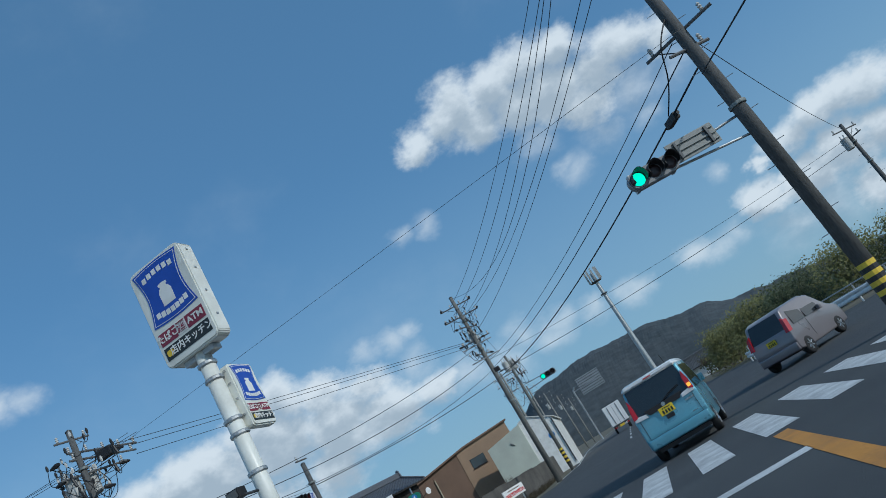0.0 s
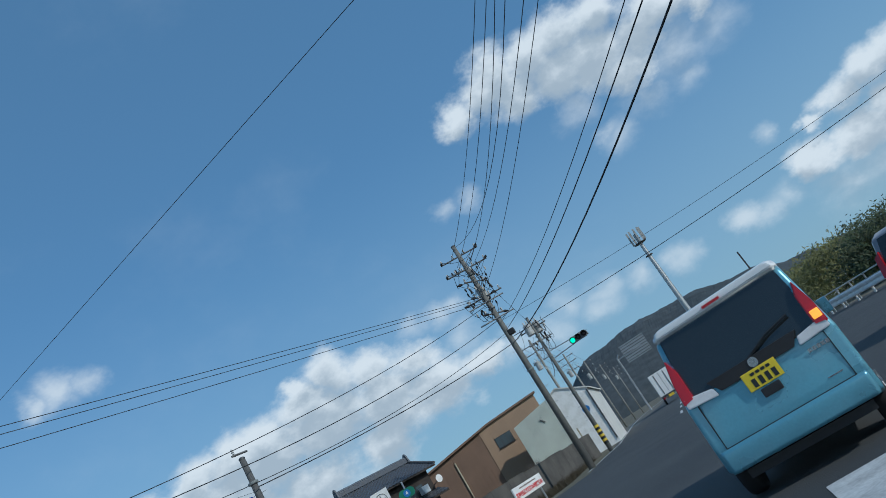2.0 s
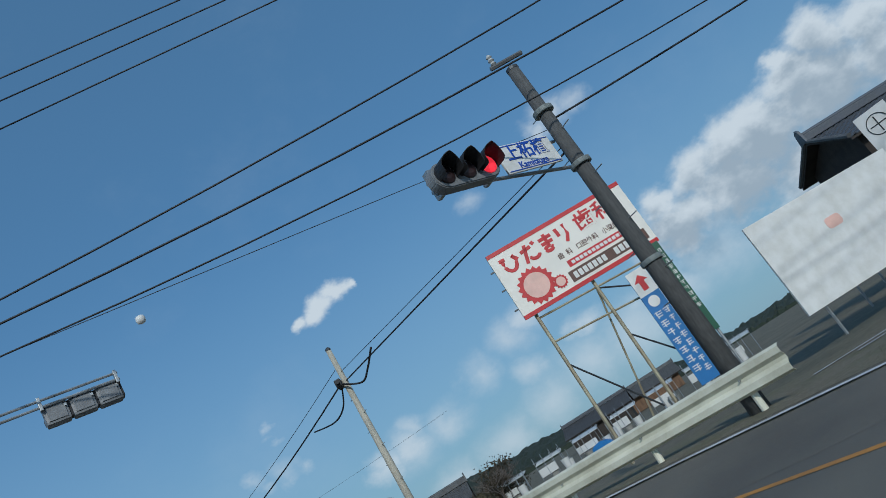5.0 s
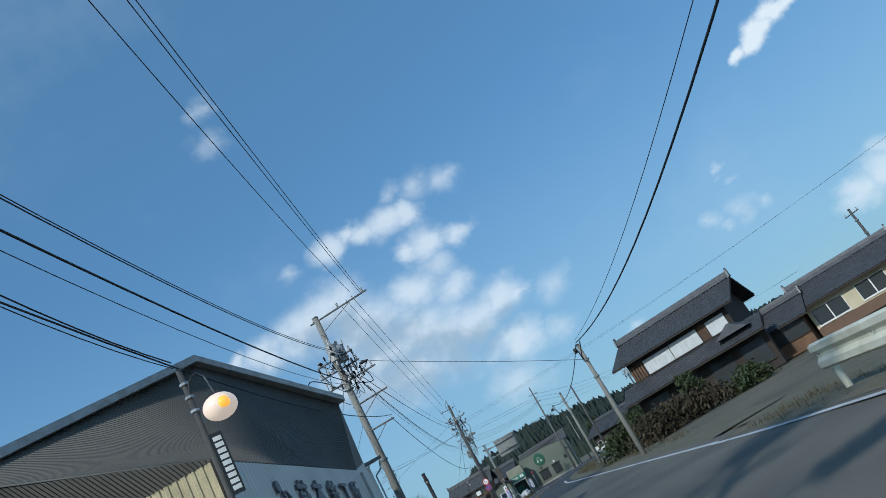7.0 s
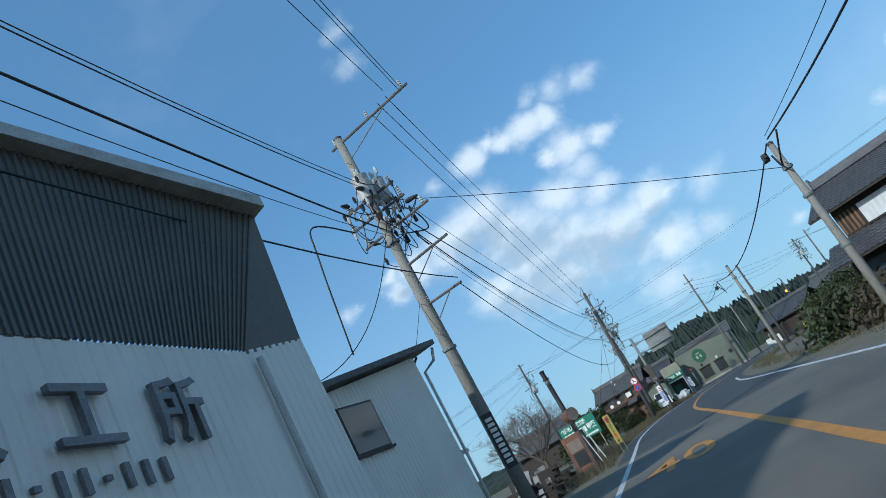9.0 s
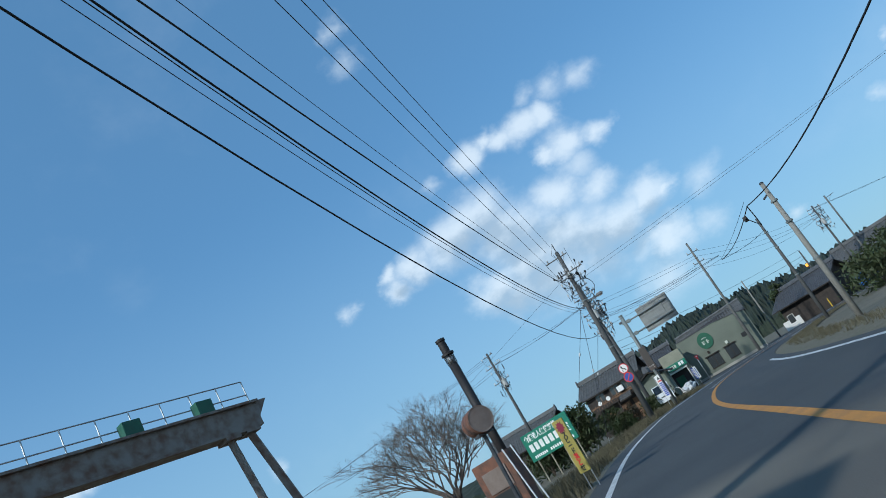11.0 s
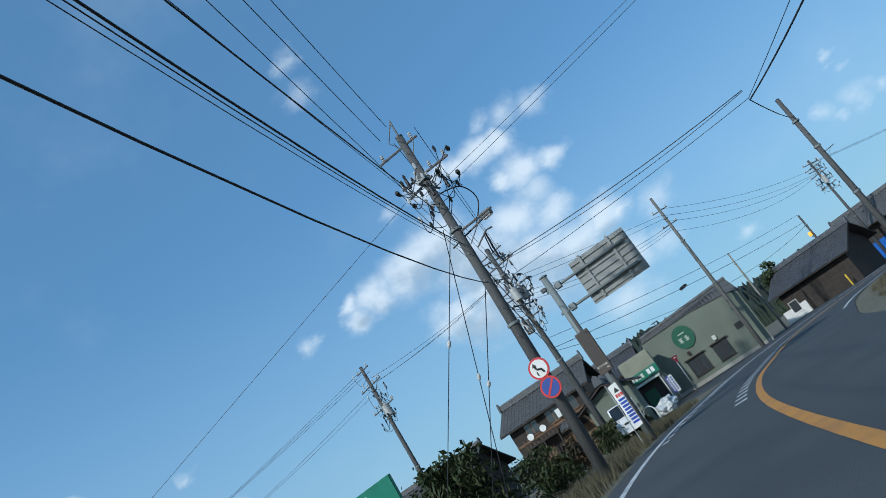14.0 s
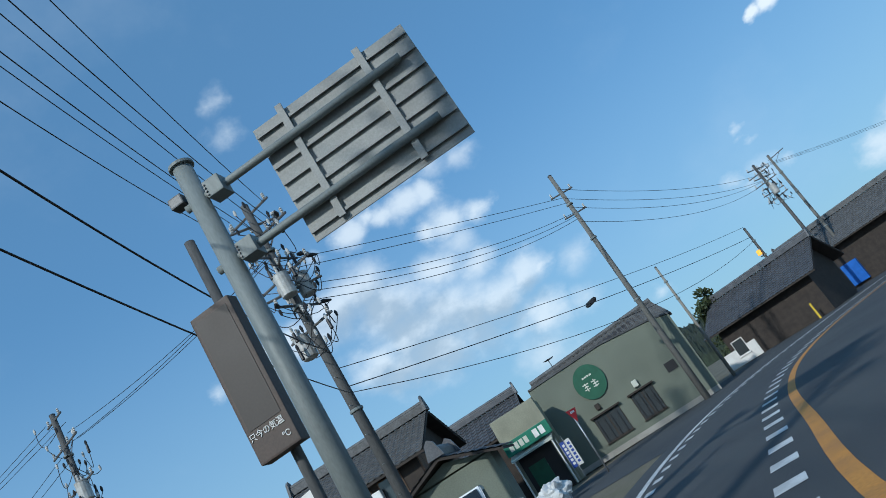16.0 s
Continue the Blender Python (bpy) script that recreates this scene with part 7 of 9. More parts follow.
# flue with a spark guard, and a rusty drum at its foot
FLUEBLACK = mat("sooty_flue_steel", (0.028, 0.028, 0.03), 0.6, 0.4, vary=0.35, scale=3, bump=0.1, fine=40, dirt=(0.06, 0.045, 0.035), dirt_amount=0.4)
flue = empty("chimney_flue", pose(-65.5, 17.8, 0, 0.5, 1.0, 0), "dark steel flue with a caged cowl", "chimney")
part("pipe", tube([(0, 0, 0.6), (0, 0, 4.12)], 0.112, 20), FLUEBLACK, flue, smooth=True)
for k in range(12):
    a = k * math.tau / 12
    part("cage_bar", tube([(0.12 * math.cos(a), 0.12 * math.sin(a), 4.12), (0.125 * math.cos(a), 0.125 * math.sin(a), 4.36)], 0.009, 5), FLUEBLACK, flue)
part("inner_sleeve", tube([(0, 0, 4.12), (0, 0, 4.36)], 0.085, 16), GALV, flue, "pale inner sleeve", smooth=True)
part("cage_ring", lathe([(0.10, 0), (0.165, 0.01), (0.165, 0.06), (0.10, 0.09)], 24, base=(0, 0, 4.35)), FLUEBLACK, flue)
part("cowl", lathe([(0.105, 0), (0.105, 0.30), (0.125, 0.32), (0.125, 0.38), (0.05, 0.40)], 24, base=(0, 0, 4.42)), FLUEBLACK, flue)
part("collar", lathe([(0.12, 0), (0.17, 0.02), (0.17, 0.07), (0.12, 0.1)], 24, base=(0, 0, 2.72)), FLUEBLACK, flue)
part("stove", box(-0.4, 0.4, -0.78, 0.18, 0.0, 1.75, 0.04), DRUMRED, flue, "rusty incinerator body")
# No opening is cut: a black sheet stands for the shade inside
part("stove_mouth_shade", box(0.4, 0.415, -0.6, 0.0, 0.35, 0.95), SIGNBLACK, flue, "black sheet standing for the shade inside the stove mouth")
part("stove_door", box(0.4, 0.43, -0.62, 0.02, 1.0, 1.5, 0.01), DRUMLID, flue)


def plank_stack(x, y, deg, rows, length, seed, label):
    """Old boards stacked loosely, some askew."""
    rnd = random.Random(seed)
    e = empty("timber_stack", facing(x, y, 0, deg), label, "timber stack", "timber stacks by the works")
    for k in range(rows):
        for n in range(3):
            o = part("plank", box(-length / 2, length / 2, -0.11, 0.11, 0, 0.07, 0.008), DARKTIMBER, e)
            o.matrix_basis = Matrix.Translation((rnd.uniform(-0.2, 0.2), 0.27 * n - 0.27, 0.075 * k)) @ Matrix.Rotation(rnd.uniform(-0.05, 0.05), 4, "Z")
    for n in range(3):
        o = part("leaning_board", box(-0.1, 0.1, -0.015, 0.015, 0, rnd.uniform(1.0, 1.6)), STEEL if n else DARKTIMBER, e)
        o.matrix_basis = Matrix.Translation((rnd.uniform(-length / 2, length / 2), -0.55, 0)) @ Matrix.Rotation(radians(-14), 4, "X") @ Matrix.Rotation(rnd.uniform(-0.2, 0.2), 4, "Y")
    return e


for k, (x, y, rows) in enumerate(((-55.6, 17.2, 12), (-57.6, 17.35, 8), (-59.6, 17.0, 14), (-61.6, 16.9, 9))):
    plank_stack(x, y, 84 + 5 * k, rows, 1.5, 60 + k, "dark weathered boards stacked beside the works")
for k in range(2):
    rod = empty("leaning_pole", facing(-64.2, 18.35 + 0.22 * k, 0, 90), "pale pole leaning against the rusty stove", "pole", "leaning poles")
    part("shaft", tube([(0.1, 0, 0), (-0.25, 0.35, 1.75)], 0.02, 8), SHUTTER, rod)
drum = empty("oil_drum", facing(-62.75, 18.58, 0.1, 130), "rusty steel drum mounted on its side on a post", "drum")
part("barrel", lathe([(0.02, -0.26), (0.27, -0.26), (0.28, -0.1), (0.27, -0.08), (0.28, -0.06), (0.28, 0.1), (0.27, 0.12), (0.28, 0.14), (0.28, 0.26), (0.25, 0.27)], 24, base=(0, 0.1, 2.3), axis="y"), DRUMRED, drum, smooth=False)
part("lid", lathe([(0.27, 0.0), (0.27, 0.02), (0.24, 0.012), (0.02, 0.02)], 24, base=(0, -0.16, 2.3), axis="y"), DRUMLID, drum, "dull brown dented lid")
part("post", tube([(0, 0.12, 0), (0, 0.12, 2.05)], 0.045, 8), STEEL, drum)
part("cradle", box(-0.16, 0.16, -0.05, 0.28, 2.0, 2.06), STEEL, drum)


def tiled_house(name, x, y, deg, w, d, wall_h, ridge_h, label, wall=TIMBER, tile=TILE, over=0.7, second=None, shutters=0, group="houses along the road"):
    """A house with its ridge along local x; front towards -y."""
    h = empty(name, facing(x, y, 0, deg), label, "house", group)
    part("wall_body", box(-w / 2, w / 2, 0, d, 0, wall_h), wall, h)
    e = wall_h - 0.15
    cols, rows = int((w + 2 * over) / 0.27), int(math.hypot(d / 2 + over, ridge_h - e) / 0.27)
    bm = tiled((-w / 2 - over, -over, e), (w / 2 + over, -over, e), (-w / 2 - over, d / 2, ridge_h), (w / 2 + over, d / 2, ridge_h), rows, cols)
    tiled((w / 2 + over, d + over, e), (-w / 2 - over, d + over, e), (w / 2 + over, d / 2, ridge_h), (-w / 2 - over, d / 2, ridge_h), rows, cols, bm)
    part("tiled_roof", bm, tile, h, "rows of grey roof tiles")
    part("roof_deck", prism([(-over, e - 0.1), (d / 2, ridge_h - 0.1), (d + over, e - 0.1), (d + over, e - 0.02), (d / 2, ridge_h), (-over, e - 0.02)], -w / 2 - over + 0.03, w / 2 + over - 0.03, "x"), DARKTIMBER, h)
    part("gable", prism([(0, wall_h - 0.05), (d / 2, ridge_h - 0.2), (d, wall_h - 0.05)], -w / 2, w / 2, "x"), wall, h)
    rdg = part("ridge", box(-w / 2 - over, w / 2 + over, d / 2 - 0.14, d / 2 + 0.14, ridge_h + 0.02, ridge_h + 0.3, 0.03), tile, h, "stacked ridge tiles")
    part("ridge_cap", tube([(-w / 2 - over, d / 2, ridge_h + 0.33), (w / 2 + over, d / 2, ridge_h + 0.33)], 0.1, 8), tile, rdg)
    for s in (-1, 1):
        part("ridge_end", prism([(d / 2 - 0.3, ridge_h), (d / 2 + 0.3, ridge_h), (d / 2 + 0.16, ridge_h + 0.5), (d / 2, ridge_h + 0.62), (d / 2 - 0.16, ridge_h + 0.5)], s * (w / 2 + over) - 0.05, s * (w / 2 + over) + 0.05, "x"), tile, rdg)
    return h


def lean_roof(h, x0, x1, y_wall, depth, z_wall, z_eave, tile=TILE):
    cols, rows = int((x1 - x0) / 0.27), int(math.hypot(depth, z_wall - z_eave) / 0.27)
    part("lower_tiles", tiled((x0, y_wall - depth, z_eave), (x1, y_wall - depth, z_eave), (x0, y_wall, z_wall), (x1, y_wall, z_wall), rows, cols), tile, h, "lower pent roof tiles")
    part("lower_deck", slab([(x0, y_wall - depth + 0.02, z_eave), (x1, y_wall - depth + 0.02, z_eave), (x1, y_wall, z_wall), (x0, y_wall, z_wall)], 0.1), DARKTIMBER, h)

# old two-storey house with white shutters, and its neighbour
old = tiled_house("farm_house", -65.4, 35.0, 65, 7.0, 5.6, 4.55, 5.85, "old two-storey house with black tiled roofs and pale shutters", DARKTIMBER, TILE, 0.75)
lean_roof(old, -4.4, 5.0, 0.0, 1.7, 3.1, 2.2)
part("ground_floor", box(-3.9, 4.7, -0.5, 0.0, 0, 2.3), DARKTIMBER, old, "dark timber ground floor")
for x0, x1 in ((-2.45, -0.6), (-0.55, 1.35), (2.0, 3.2)):
    sh = part("shutter", box(x0, x1, -0.08, -0.01, 3.2, 4.1), SHUTTER, old, "pale sliding shutter")
    for k in range(int((x1 - x0) / 0.3)):
        part("batten", box(x0 + 0.3 * k + 0.1, x0 + 0.3 * k + 0.13, -0.095, -0.08, 3.22, 4.08), SHUTTER, sh)
    part("shutter_frame", box(x0 - 0.05, x1 + 0.05, -0.1, -0.02, 3.12, 3.2), DARKTIMBER, old)
for k in range(5):
    part("lattice", box(-3.45 + k * 0.19, -3.35 + k * 0.19, -0.06, 0, 3.2, 4.1), TIMBER, old)
    part("lattice", box(1.46 + k * 0.1, 1.51 + k * 0.1, -0.06, 0, 3.2, 4.1), TIMBER, old)
for x0 in (-3.4, -1.3, 0.9, 2.9):
    framed_window(old, x0, x0 + 1.5, 0.5, 1.9, -0.52, frame=DARKTIMBER)
part("downpipe", tube([(-4.2, -1.6, 2.1), (-4.1, -0.6, 1.9), (-4.1, -0.55, 0.2)], 0.035, 6), TRIM, old)
part("porch_gable", prism([(2.3, 2.75), (4.4, 2.75), (3.35, 3.35)], -1.6, 0.0), TILE, old, "small tiled porch gable")
annex2 = tiled_house("cream_house", -63.9, 44.6, 65, 5.4, 5.2, 2.2, 3.3, "single-storey cream plastered house with grey tiled roof", PLASTER, TILE, 0.6)
framed_window(annex2, -2.5, -0.6, 0.7, 1.7, 0.0, frame=WHITE)
framed_window(annex2, 0.2, 1.9, 0.75, 1.75, 0.0, frame=WHITE)
part("brick_base", box(-2.72, 2.72, -0.02, 0, 0, 0.6), BROWNCLAD, annex2)
link = tiled_house("link_house", -64.6, 40.6, 65, 2.0, 4.4, 1.95, 2.9, "low tiled link between the two houses", TIMBER, TILE, 0.5)
framed_window(link, -1.0, 1.0, 0.8, 1.8, 0.0, frame=DARKTIMBER)
tiled_house("far_house", -52.5, 46.6, 60, 3.6, 4, 1.9, 2.8, "dark tiled house behind a white wall", DARKTIMBER, OLDTILE, 0.6)
tiled_house("far_house", -80, 84, 45, 8, 6, 2.0, 3.2, "dark tiled farmhouse beyond the fields", DARKTIMBER, TILE, 0.6)
tiled_house("far_house", -84, 98, 50, 8, 6, 2.0, 3.3, "brown far house with tiled roof", TIMBER, OLDTILE, 0.6)

gw = empty("garden_wall", facing(-44.5, 42.6, 0, 46), "white plastered garden wall with tiled coping", "wall")
part("panel", box(-3.6, 1.4, -0.08, 0.08, 0, 1.5, 0.01), WALLWHITE, gw)
part("coping", prism([(-0.2, 1.5), (0.2, 1.5), (0, 1.62)], -3.7, 1.5, "x"), TILE, gw)
for k in range(3):
    part("pier", box(-3.6 + k * 2.0, -3.45 + k * 2.0, -0.11, 0.11, 0, 1.52), WALLWHITE, gw)

# cold frames, stakes and tubs in the field
for k in range(7):
    u = k / 6
    gx, gy = -48.5 + 10.5 * u, 49.8 + 12.0 * u
    gh = empty("cold_frame", facing(gx, gy, 0, 40 + 4 * (k % 3)), "low white plastic cold frame on a pipe rack", "cold frame", "cold frames in the field")
    part("cover", slab([(-0.9, 0, 1.25), (0.9, 0, 1.25), (0.9, 0.8, 1.4), (-0.9, 0.8, 1.4)], 0.04), WALLWHITE if k % 2 else SHUTTER, gh)
    part("front_sheet", box(-0.9, 0.1 + 0.2 * (k % 3), 0.0, 0.02, 0.45, 0.85 + 0.1 * (k % 2)), WALLWHITE, gh)
    for x in (-0.9, -0.3, 0.3, 0.9):
        part("post", tube([(x, 0, 0), (x, 0, 1.5 + 0.25 * ((k + int(x * 3)) % 2))], 0.022, 5), GALV, gh)
    part("top_rail", tube([(-1.0, 0, 1.42), (1.0, 0, 1.42)], 0.02, 5), GALV, gh)
for k in range(18):
    u = k / 17
    rx, ry = -48.8 + 10.8 * u + 0.5 * math.sin(k * 2.3), 49.2 + 12.2 * u + 0.7 * math.cos(k * 1.7)
    tank = empty("field_tub", facing(rx, ry, 0, 30 + k * 25), "small pale plastic tub standing in the field", "tub", "tubs in the field")
    hh = 0.35 + 0.2 * (k % 3)
    part("shell", lathe([(0.01, 0), (0.2, 0), (0.26, hh), (0.28, hh), (0.28, hh + 0.03), (0.22, hh + 0.03), (0.2, 0.08), (0.01, 0.06)], 12), WALLWHITE if k % 3 else CONCRETE, tank)
    part("stake", tube([(0.4, 0, 0), (0.45, 0, 1.2 + 0.35 * (k % 2))], 0.022, 5), GALV, tank)
tarp = empty("tarpaulin_heap", facing(-44.2, 53.6, 0, 45) @ Matrix.Diagonal((0.7, 0.7, 0.7, 1)), "bright blue tarpaulin over a heap", "tarpaulin")
part("sheet", prism([(-1.2, 0), (-0.7, 0.5), (0.2, 0.75), (1.0, 0.55), (1.4, 0)], 0, 1.4, bevel=0.08), SKYBLUE, tarp)

# grey-green shop on the bend
TD = 90.0
shop = empty("tea_shop", facing(-129.8, 20.0, 0, TD), "grey-green rendered shop with a round green emblem", "shop")
PROFILE = [(-2.5, 4.5), (1.5, 4.55), (4.2, 4.25), (5.0, 4.05)]
part("front_wall", prism([(-2.5, 0), (5.0, 0)] + PROFILE[::-1], 0, 0.25), GREYGREEN, shop)
part("side_wall", box(4.75, 5.0, 0.25, 9, 0, 3.95), GREYGREEN, shop)
part("side_wall", box(-2.5, -2.25, 0.25, 9, 0, 4.3), GREYGREEN, shop)
part("coping", prism([(x, z + 0.01) for x, z in PROFILE] + [(x, z + 0.09) for x, z in PROFILE[::-1]], -0.06, 0.3), STEEL, shop)
part("tiled_roof", tiled((-2.6, 0.4, 4.2), (5.2, 0.4, 4.1), (-2.6, 4.9, 5.1), (5.2, 4.9, 5.45), 15, 26), OLDTILE, shop, "weathered tiled roof")
part("roof_deck", slab([(-2.6, 0.42, 4.18), (5.2, 0.42, 4.08), (5.2, 4.9, 5.4), (-2.6, 4.9, 5.05)], 0.12), DARKTIMBER, shop)
part("back_slope", slab([(-2.6, 9.4, 3.7), (5.2, 9.4, 3.7), (5.2, 4.9, 5.4), (-2.6, 4.9, 5.05)], 0.14), OLDTILE, shop)
part("ridge", tube([(-2.6, 4.9, 5.2), (5.2, 4.9, 5.55)], 0.14, 8), OLDTILE, shop, "rounded ridge tiles")
mast = part("aerial_mast", tube([(-0.9, 0.6, 4.4), (-0.9, 0.6, 5.4)], 0.02, 6), STEEL, shop)
for k in range(5):
    part("aerial_rod", tube([(-1.15 + 0.02 * k, 0.4 + 0.12 * k, 5.35), (-0.6 - 0.02 * k, 0.4 + 0.12 * k, 5.35)], 0.012, 5), STEEL, mast)
ds = part("emblem_disc", prism([(0.2 + 0.76 * math.cos(k * math.tau / 32), 3.38 + 0.84 * math.sin(k * math.tau / 32)) for k in range(32)], -0.08, 0.0), SIGNGREEN, shop, "dark green oval emblem")
for x0, ww, z0 in ((-0.2, 0.3, 3.34), (-0.16, 0.22, 3.22), (-0.2, 0.28, 3.1), (0.24, 0.24, 3.3), (0.28, 0.28, 3.18), (0.24, 0.28, 3.06)):
    part("emblem_bar", box(x0, x0 + ww, -0.084, -0.08, z0, z0 + 0.05), PALEGREEN, ds)
for x0 in (-0.08, 0.36):
    part("emblem_bar", box(x0, x0 + 0.05, -0.085, -0.08, 3.02, 3.42), PALEGREEN, ds)
bars("emblem_bars", -0.06, 0.46, 3.62, 3.70, 4, PALEGREEN, ds, -0.082)
for x0, x1 in ((-0.65, 0.7), (1.35, 2.5)):
    w = framed_window(shop, x0, x1, 0.6, 1.85, 0.0, frame=DARKTIMBER)
    for k in range(4):
        part("bar", box(x0 + 0.1 + k * (x1 - x0) / 4, x0 + 0.13 + k * (x1 - x0) / 4, -0.1, -0.05, 0.65, 1.82), TRIM, w)
    part("hood", box(x0 - 0.1, x1 + 0.1, -0.2, 0.0, 1.86, 1.94), DARKTIMBER, w)
part("wall_lamp", box(-0.25, -0.03, -0.12, 0, 2.1, 2.38, 0.03), DARKTIMBER, shop)
part("wall_lamp", box(1.75, 2.02, -0.16, 0, 2.05, 2.38, 0.05), PALEGREEN, shop)
part("vent", box(3.45, 3.98, -0.03, 0, 1.8, 2.25), TRIM, shop)
part("plinth", box(-2.5, 5.0, -0.03, 0.0, 0, 0.25), CONCRETE, shop)
front_shop = empty("corner_shop", facing(-127.6, 16.58, 0, TD) @ Matrix.Diagonal((0.76, 1, 1, 1)), "small shop front with a green lettered fascia", "shop")
part("wall_body", box(-1.45, 1.45, 0.2, 1.4, 0, 3.9), SHOPCREAM, front_shop)
part("fascia", prism([(-1.5, 2.95), (1.5, 2.95), (1.45, 4.05), (-1.45, 4.05)], -0.35, 0.2), SHOPCREAM, front_shop, "cream fascia box")
fg = part("green_fascia", box(-1.5, 1.5, -0.42, -0.3, 2.35, 2.95, 0.02), BRIGHTGREEN, front_shop, "green lettered fascia band")
bars("fascia_bars", -1.2, 0.1, 2.5, 2.8, 4, PALEGREEN, fg, -0.425)
bars("fascia_bars", 0.4, 1.2, 2.48, 2.84, 2, WHITE, fg, -0.428)
# Black sheet on the wall stands for the shade inside the entrance
part("entrance_shade", box(-1.2, 1.0, 0.15, 0.2, 0, 2.25), TRIM, front_shop, "black sheet standing for the shade in the open entrance")
part("door_curtain", box(-0.9, 0.2, 0.1, 0.14, 0.3, 1.6), SIGNGREEN, front_shop)
part("canopy", slab([(-1.45, -0.7, 2.15), (1.3, -0.7, 2.15), (1.3, 0.2, 2.35), (-1.45, 0.2, 2.35)], 0.08), PALEGREEN, front_shop)
part("canopy_post", tube([(1.2, -0.6, 0), (1.2, -0.6, 2.1)], 0.05, 6), WHITE, front_shop)
part("canopy_post", tube([(-1.3, -0.6, 0), (-1.3, -0.6, 2.1)], 0.05, 6), WHITE, front_shop)
for k, x in enumerate((1.75, 2.05)):
    nb = empty("shop_banner", facing(-127.1 + 0.1 * k, 16.3 + 0.85 * x, 0, TD), "narrow blue and white shop banner", "banner", "banners")
    part("cloth", box(-0.14, 0.1, -0.01, 0.0, 0.55, 1.75), SHUTTER if k else PLATEBLUE, nb)
    bars("writing_bars", -0.08, 0.04, 0.65, 1.65, 6, SHUTTER if not k else PLATEBLUE, nb, -0.012, 0.35, True)
    part("pole", tube([(-0.16, 0, 0), (-0.16, 0, 2.0)], 0.015, 5), GALV, nb)

# old houses behind the verge
h2 = tiled_house("town_house", -118.9, 11.35, 90, 5.3, 6.2, 4.0, 5.35, "two-storey timber house with grey tiled roof", DARKTIMBER, OLDTILE, 0.5)
lean_roof(h2, 0.3, 1.5, 0.0, 1.1, 2.75, 2.25, OLDTILE)
for x0 in (-1.7, -0.2, 1.0):
    framed_window(h2, x0, x0 + 0.9, 2.95, 3.75, -0.01, frame=TIMBER)
balcony = part("balcony", box(-2.0, 0.2, -0.85, 0.0, 2.35, 2.45), DARKTIMBER, h2, "dark timber balcony")
for z in (2.65, 2.95):
    part("balcony_rail", box(-2.0, 0.2, -0.85, -0.8, z, z + 0.06), DARKTIMBER, balcony)
for k in range(9):
    part("baluster", box(-1.98 + k * 0.26, -1.94 + k * 0.26, -0.84, -0.81, 2.45, 2.98), TIMBER, balcony)
for k in range(3):
    part("balcony_post", box(-1.95 + k * 1.0, -1.87 + k * 1.0, -0.85, -0.77, 0, 2.35), DARKTIMBER, balcony)
part("air_conditioner", box(0.5, 1.1, -0.4, -0.1, 3.0, 3.5, 0.03), WHITE, h2)
part("timber_band", box(-2.65, 2.65, -0.06, 0.0, 2.7, 2.85), TIMBER, h2)
for k in range(12):
    part("end_board", box(2.65, 2.69, 0.05 + k * 0.5, 0.51 + k * 0.5, 0.2, 3.85), TIMBER, h2)
for x0 in (-1.6, 0.0, 1.2):
    part("ground_door", box(x0, x0 + 0.9, -0.05, 0.0, 0.1, 1.95), TIMBER, h2)
for x, z in ((-1.4, 2.95), (-0.5, 3.0)):
    part("dish_aerial", lathe([(0.2, 0.0), (0.16, -0.05), (0.02, -0.08)], 14, base=(x, -0.95, z), axis="y"), WHITE, h2, "small white dish aerial")
tiled_house("town_house", -117.95, 13.65, 0, 1.5, 2.9, 2.6, 3.2, "low grey-gabled house with grey tiles", GREYGREEN, TILE, 0.5)
tiled_house("town_house", -129.5, 14.45, 90, 3.8, 4.0, 3.6, 4.95, "grey tiled house close behind the shop", DARKTIMBER, TILE, 0.5)
heap = empty("covered_heap", facing(-117.4, 17.5, 0, 80), "heap under crumpled pale plastic sheeting beside the shop", "heap")
bm = bmesh.new()
bmesh.ops.create_icosphere(bm, subdivisions=4, radius=0.6)
for v in bm.verts:
    v.co = v.co * (1 + 0.5 * noise.noise(v.co * 3.2) + 0.25 * noise.noise(v.co * 8.0))
    v.co.z = max(0.0, v.co.z * 0.75 + 0.35)
part("sheeting", bm, SHUTTER, heap)
part("white_hoop", tube([(-0.9 + 0.35 * math.cos(radians(a)), -0.5, 0.5 + 0.4 * math.sin(radians(a))) for a in range(0, 181, 20)], 0.03, 6), WHITE, heap, "white bent pipe hoop")
part("white_bar", tube([(-1.25, -0.5, 0), (-1.25, -0.5, 0.5)], 0.03, 6), WHITE, heap)
part("white_bar", tube([(-0.55, -0.5, 0), (-0.55, -0.5, 0.5)], 0.03, 6), WHITE, heap)
tiled_house("town_house", -132.5, -3.5, 82, 8.0, 8.0, 3.2, 5.4, "brown house with an old tiled roof", DARKTIMBER, OLDTILE, 0.7)
h5 = tiled_house("town_house", -141.7, 31.2, 58, 6.6, 6, 2.6, 4.3, "low dark house with a grey tiled roof on the bend", DARKTIMBER, TILE, 0.7)
part("white_base", box(-3.9, -1.6, -0.05, 0, 0, 1.0), WALLWHITE, h5)
framed_window(h5, -3.0, -2.2, 0.5, 1.5, -0.06, frame=WHITE, panes=1)
h7 = tiled_house("town_house", -154.0, 41.0, 50, 10, 7, 3.6, 5.6, "far dark house with a long tiled roof", DARKTIMBER, OLDTILE, 0.8)
tiled_house("town_house", -168.0, 62.0, 45, 12, 8, 4.0, 6.6, "far tiled house at the end of the road", DARKTIMBER, TILE, 0.8)
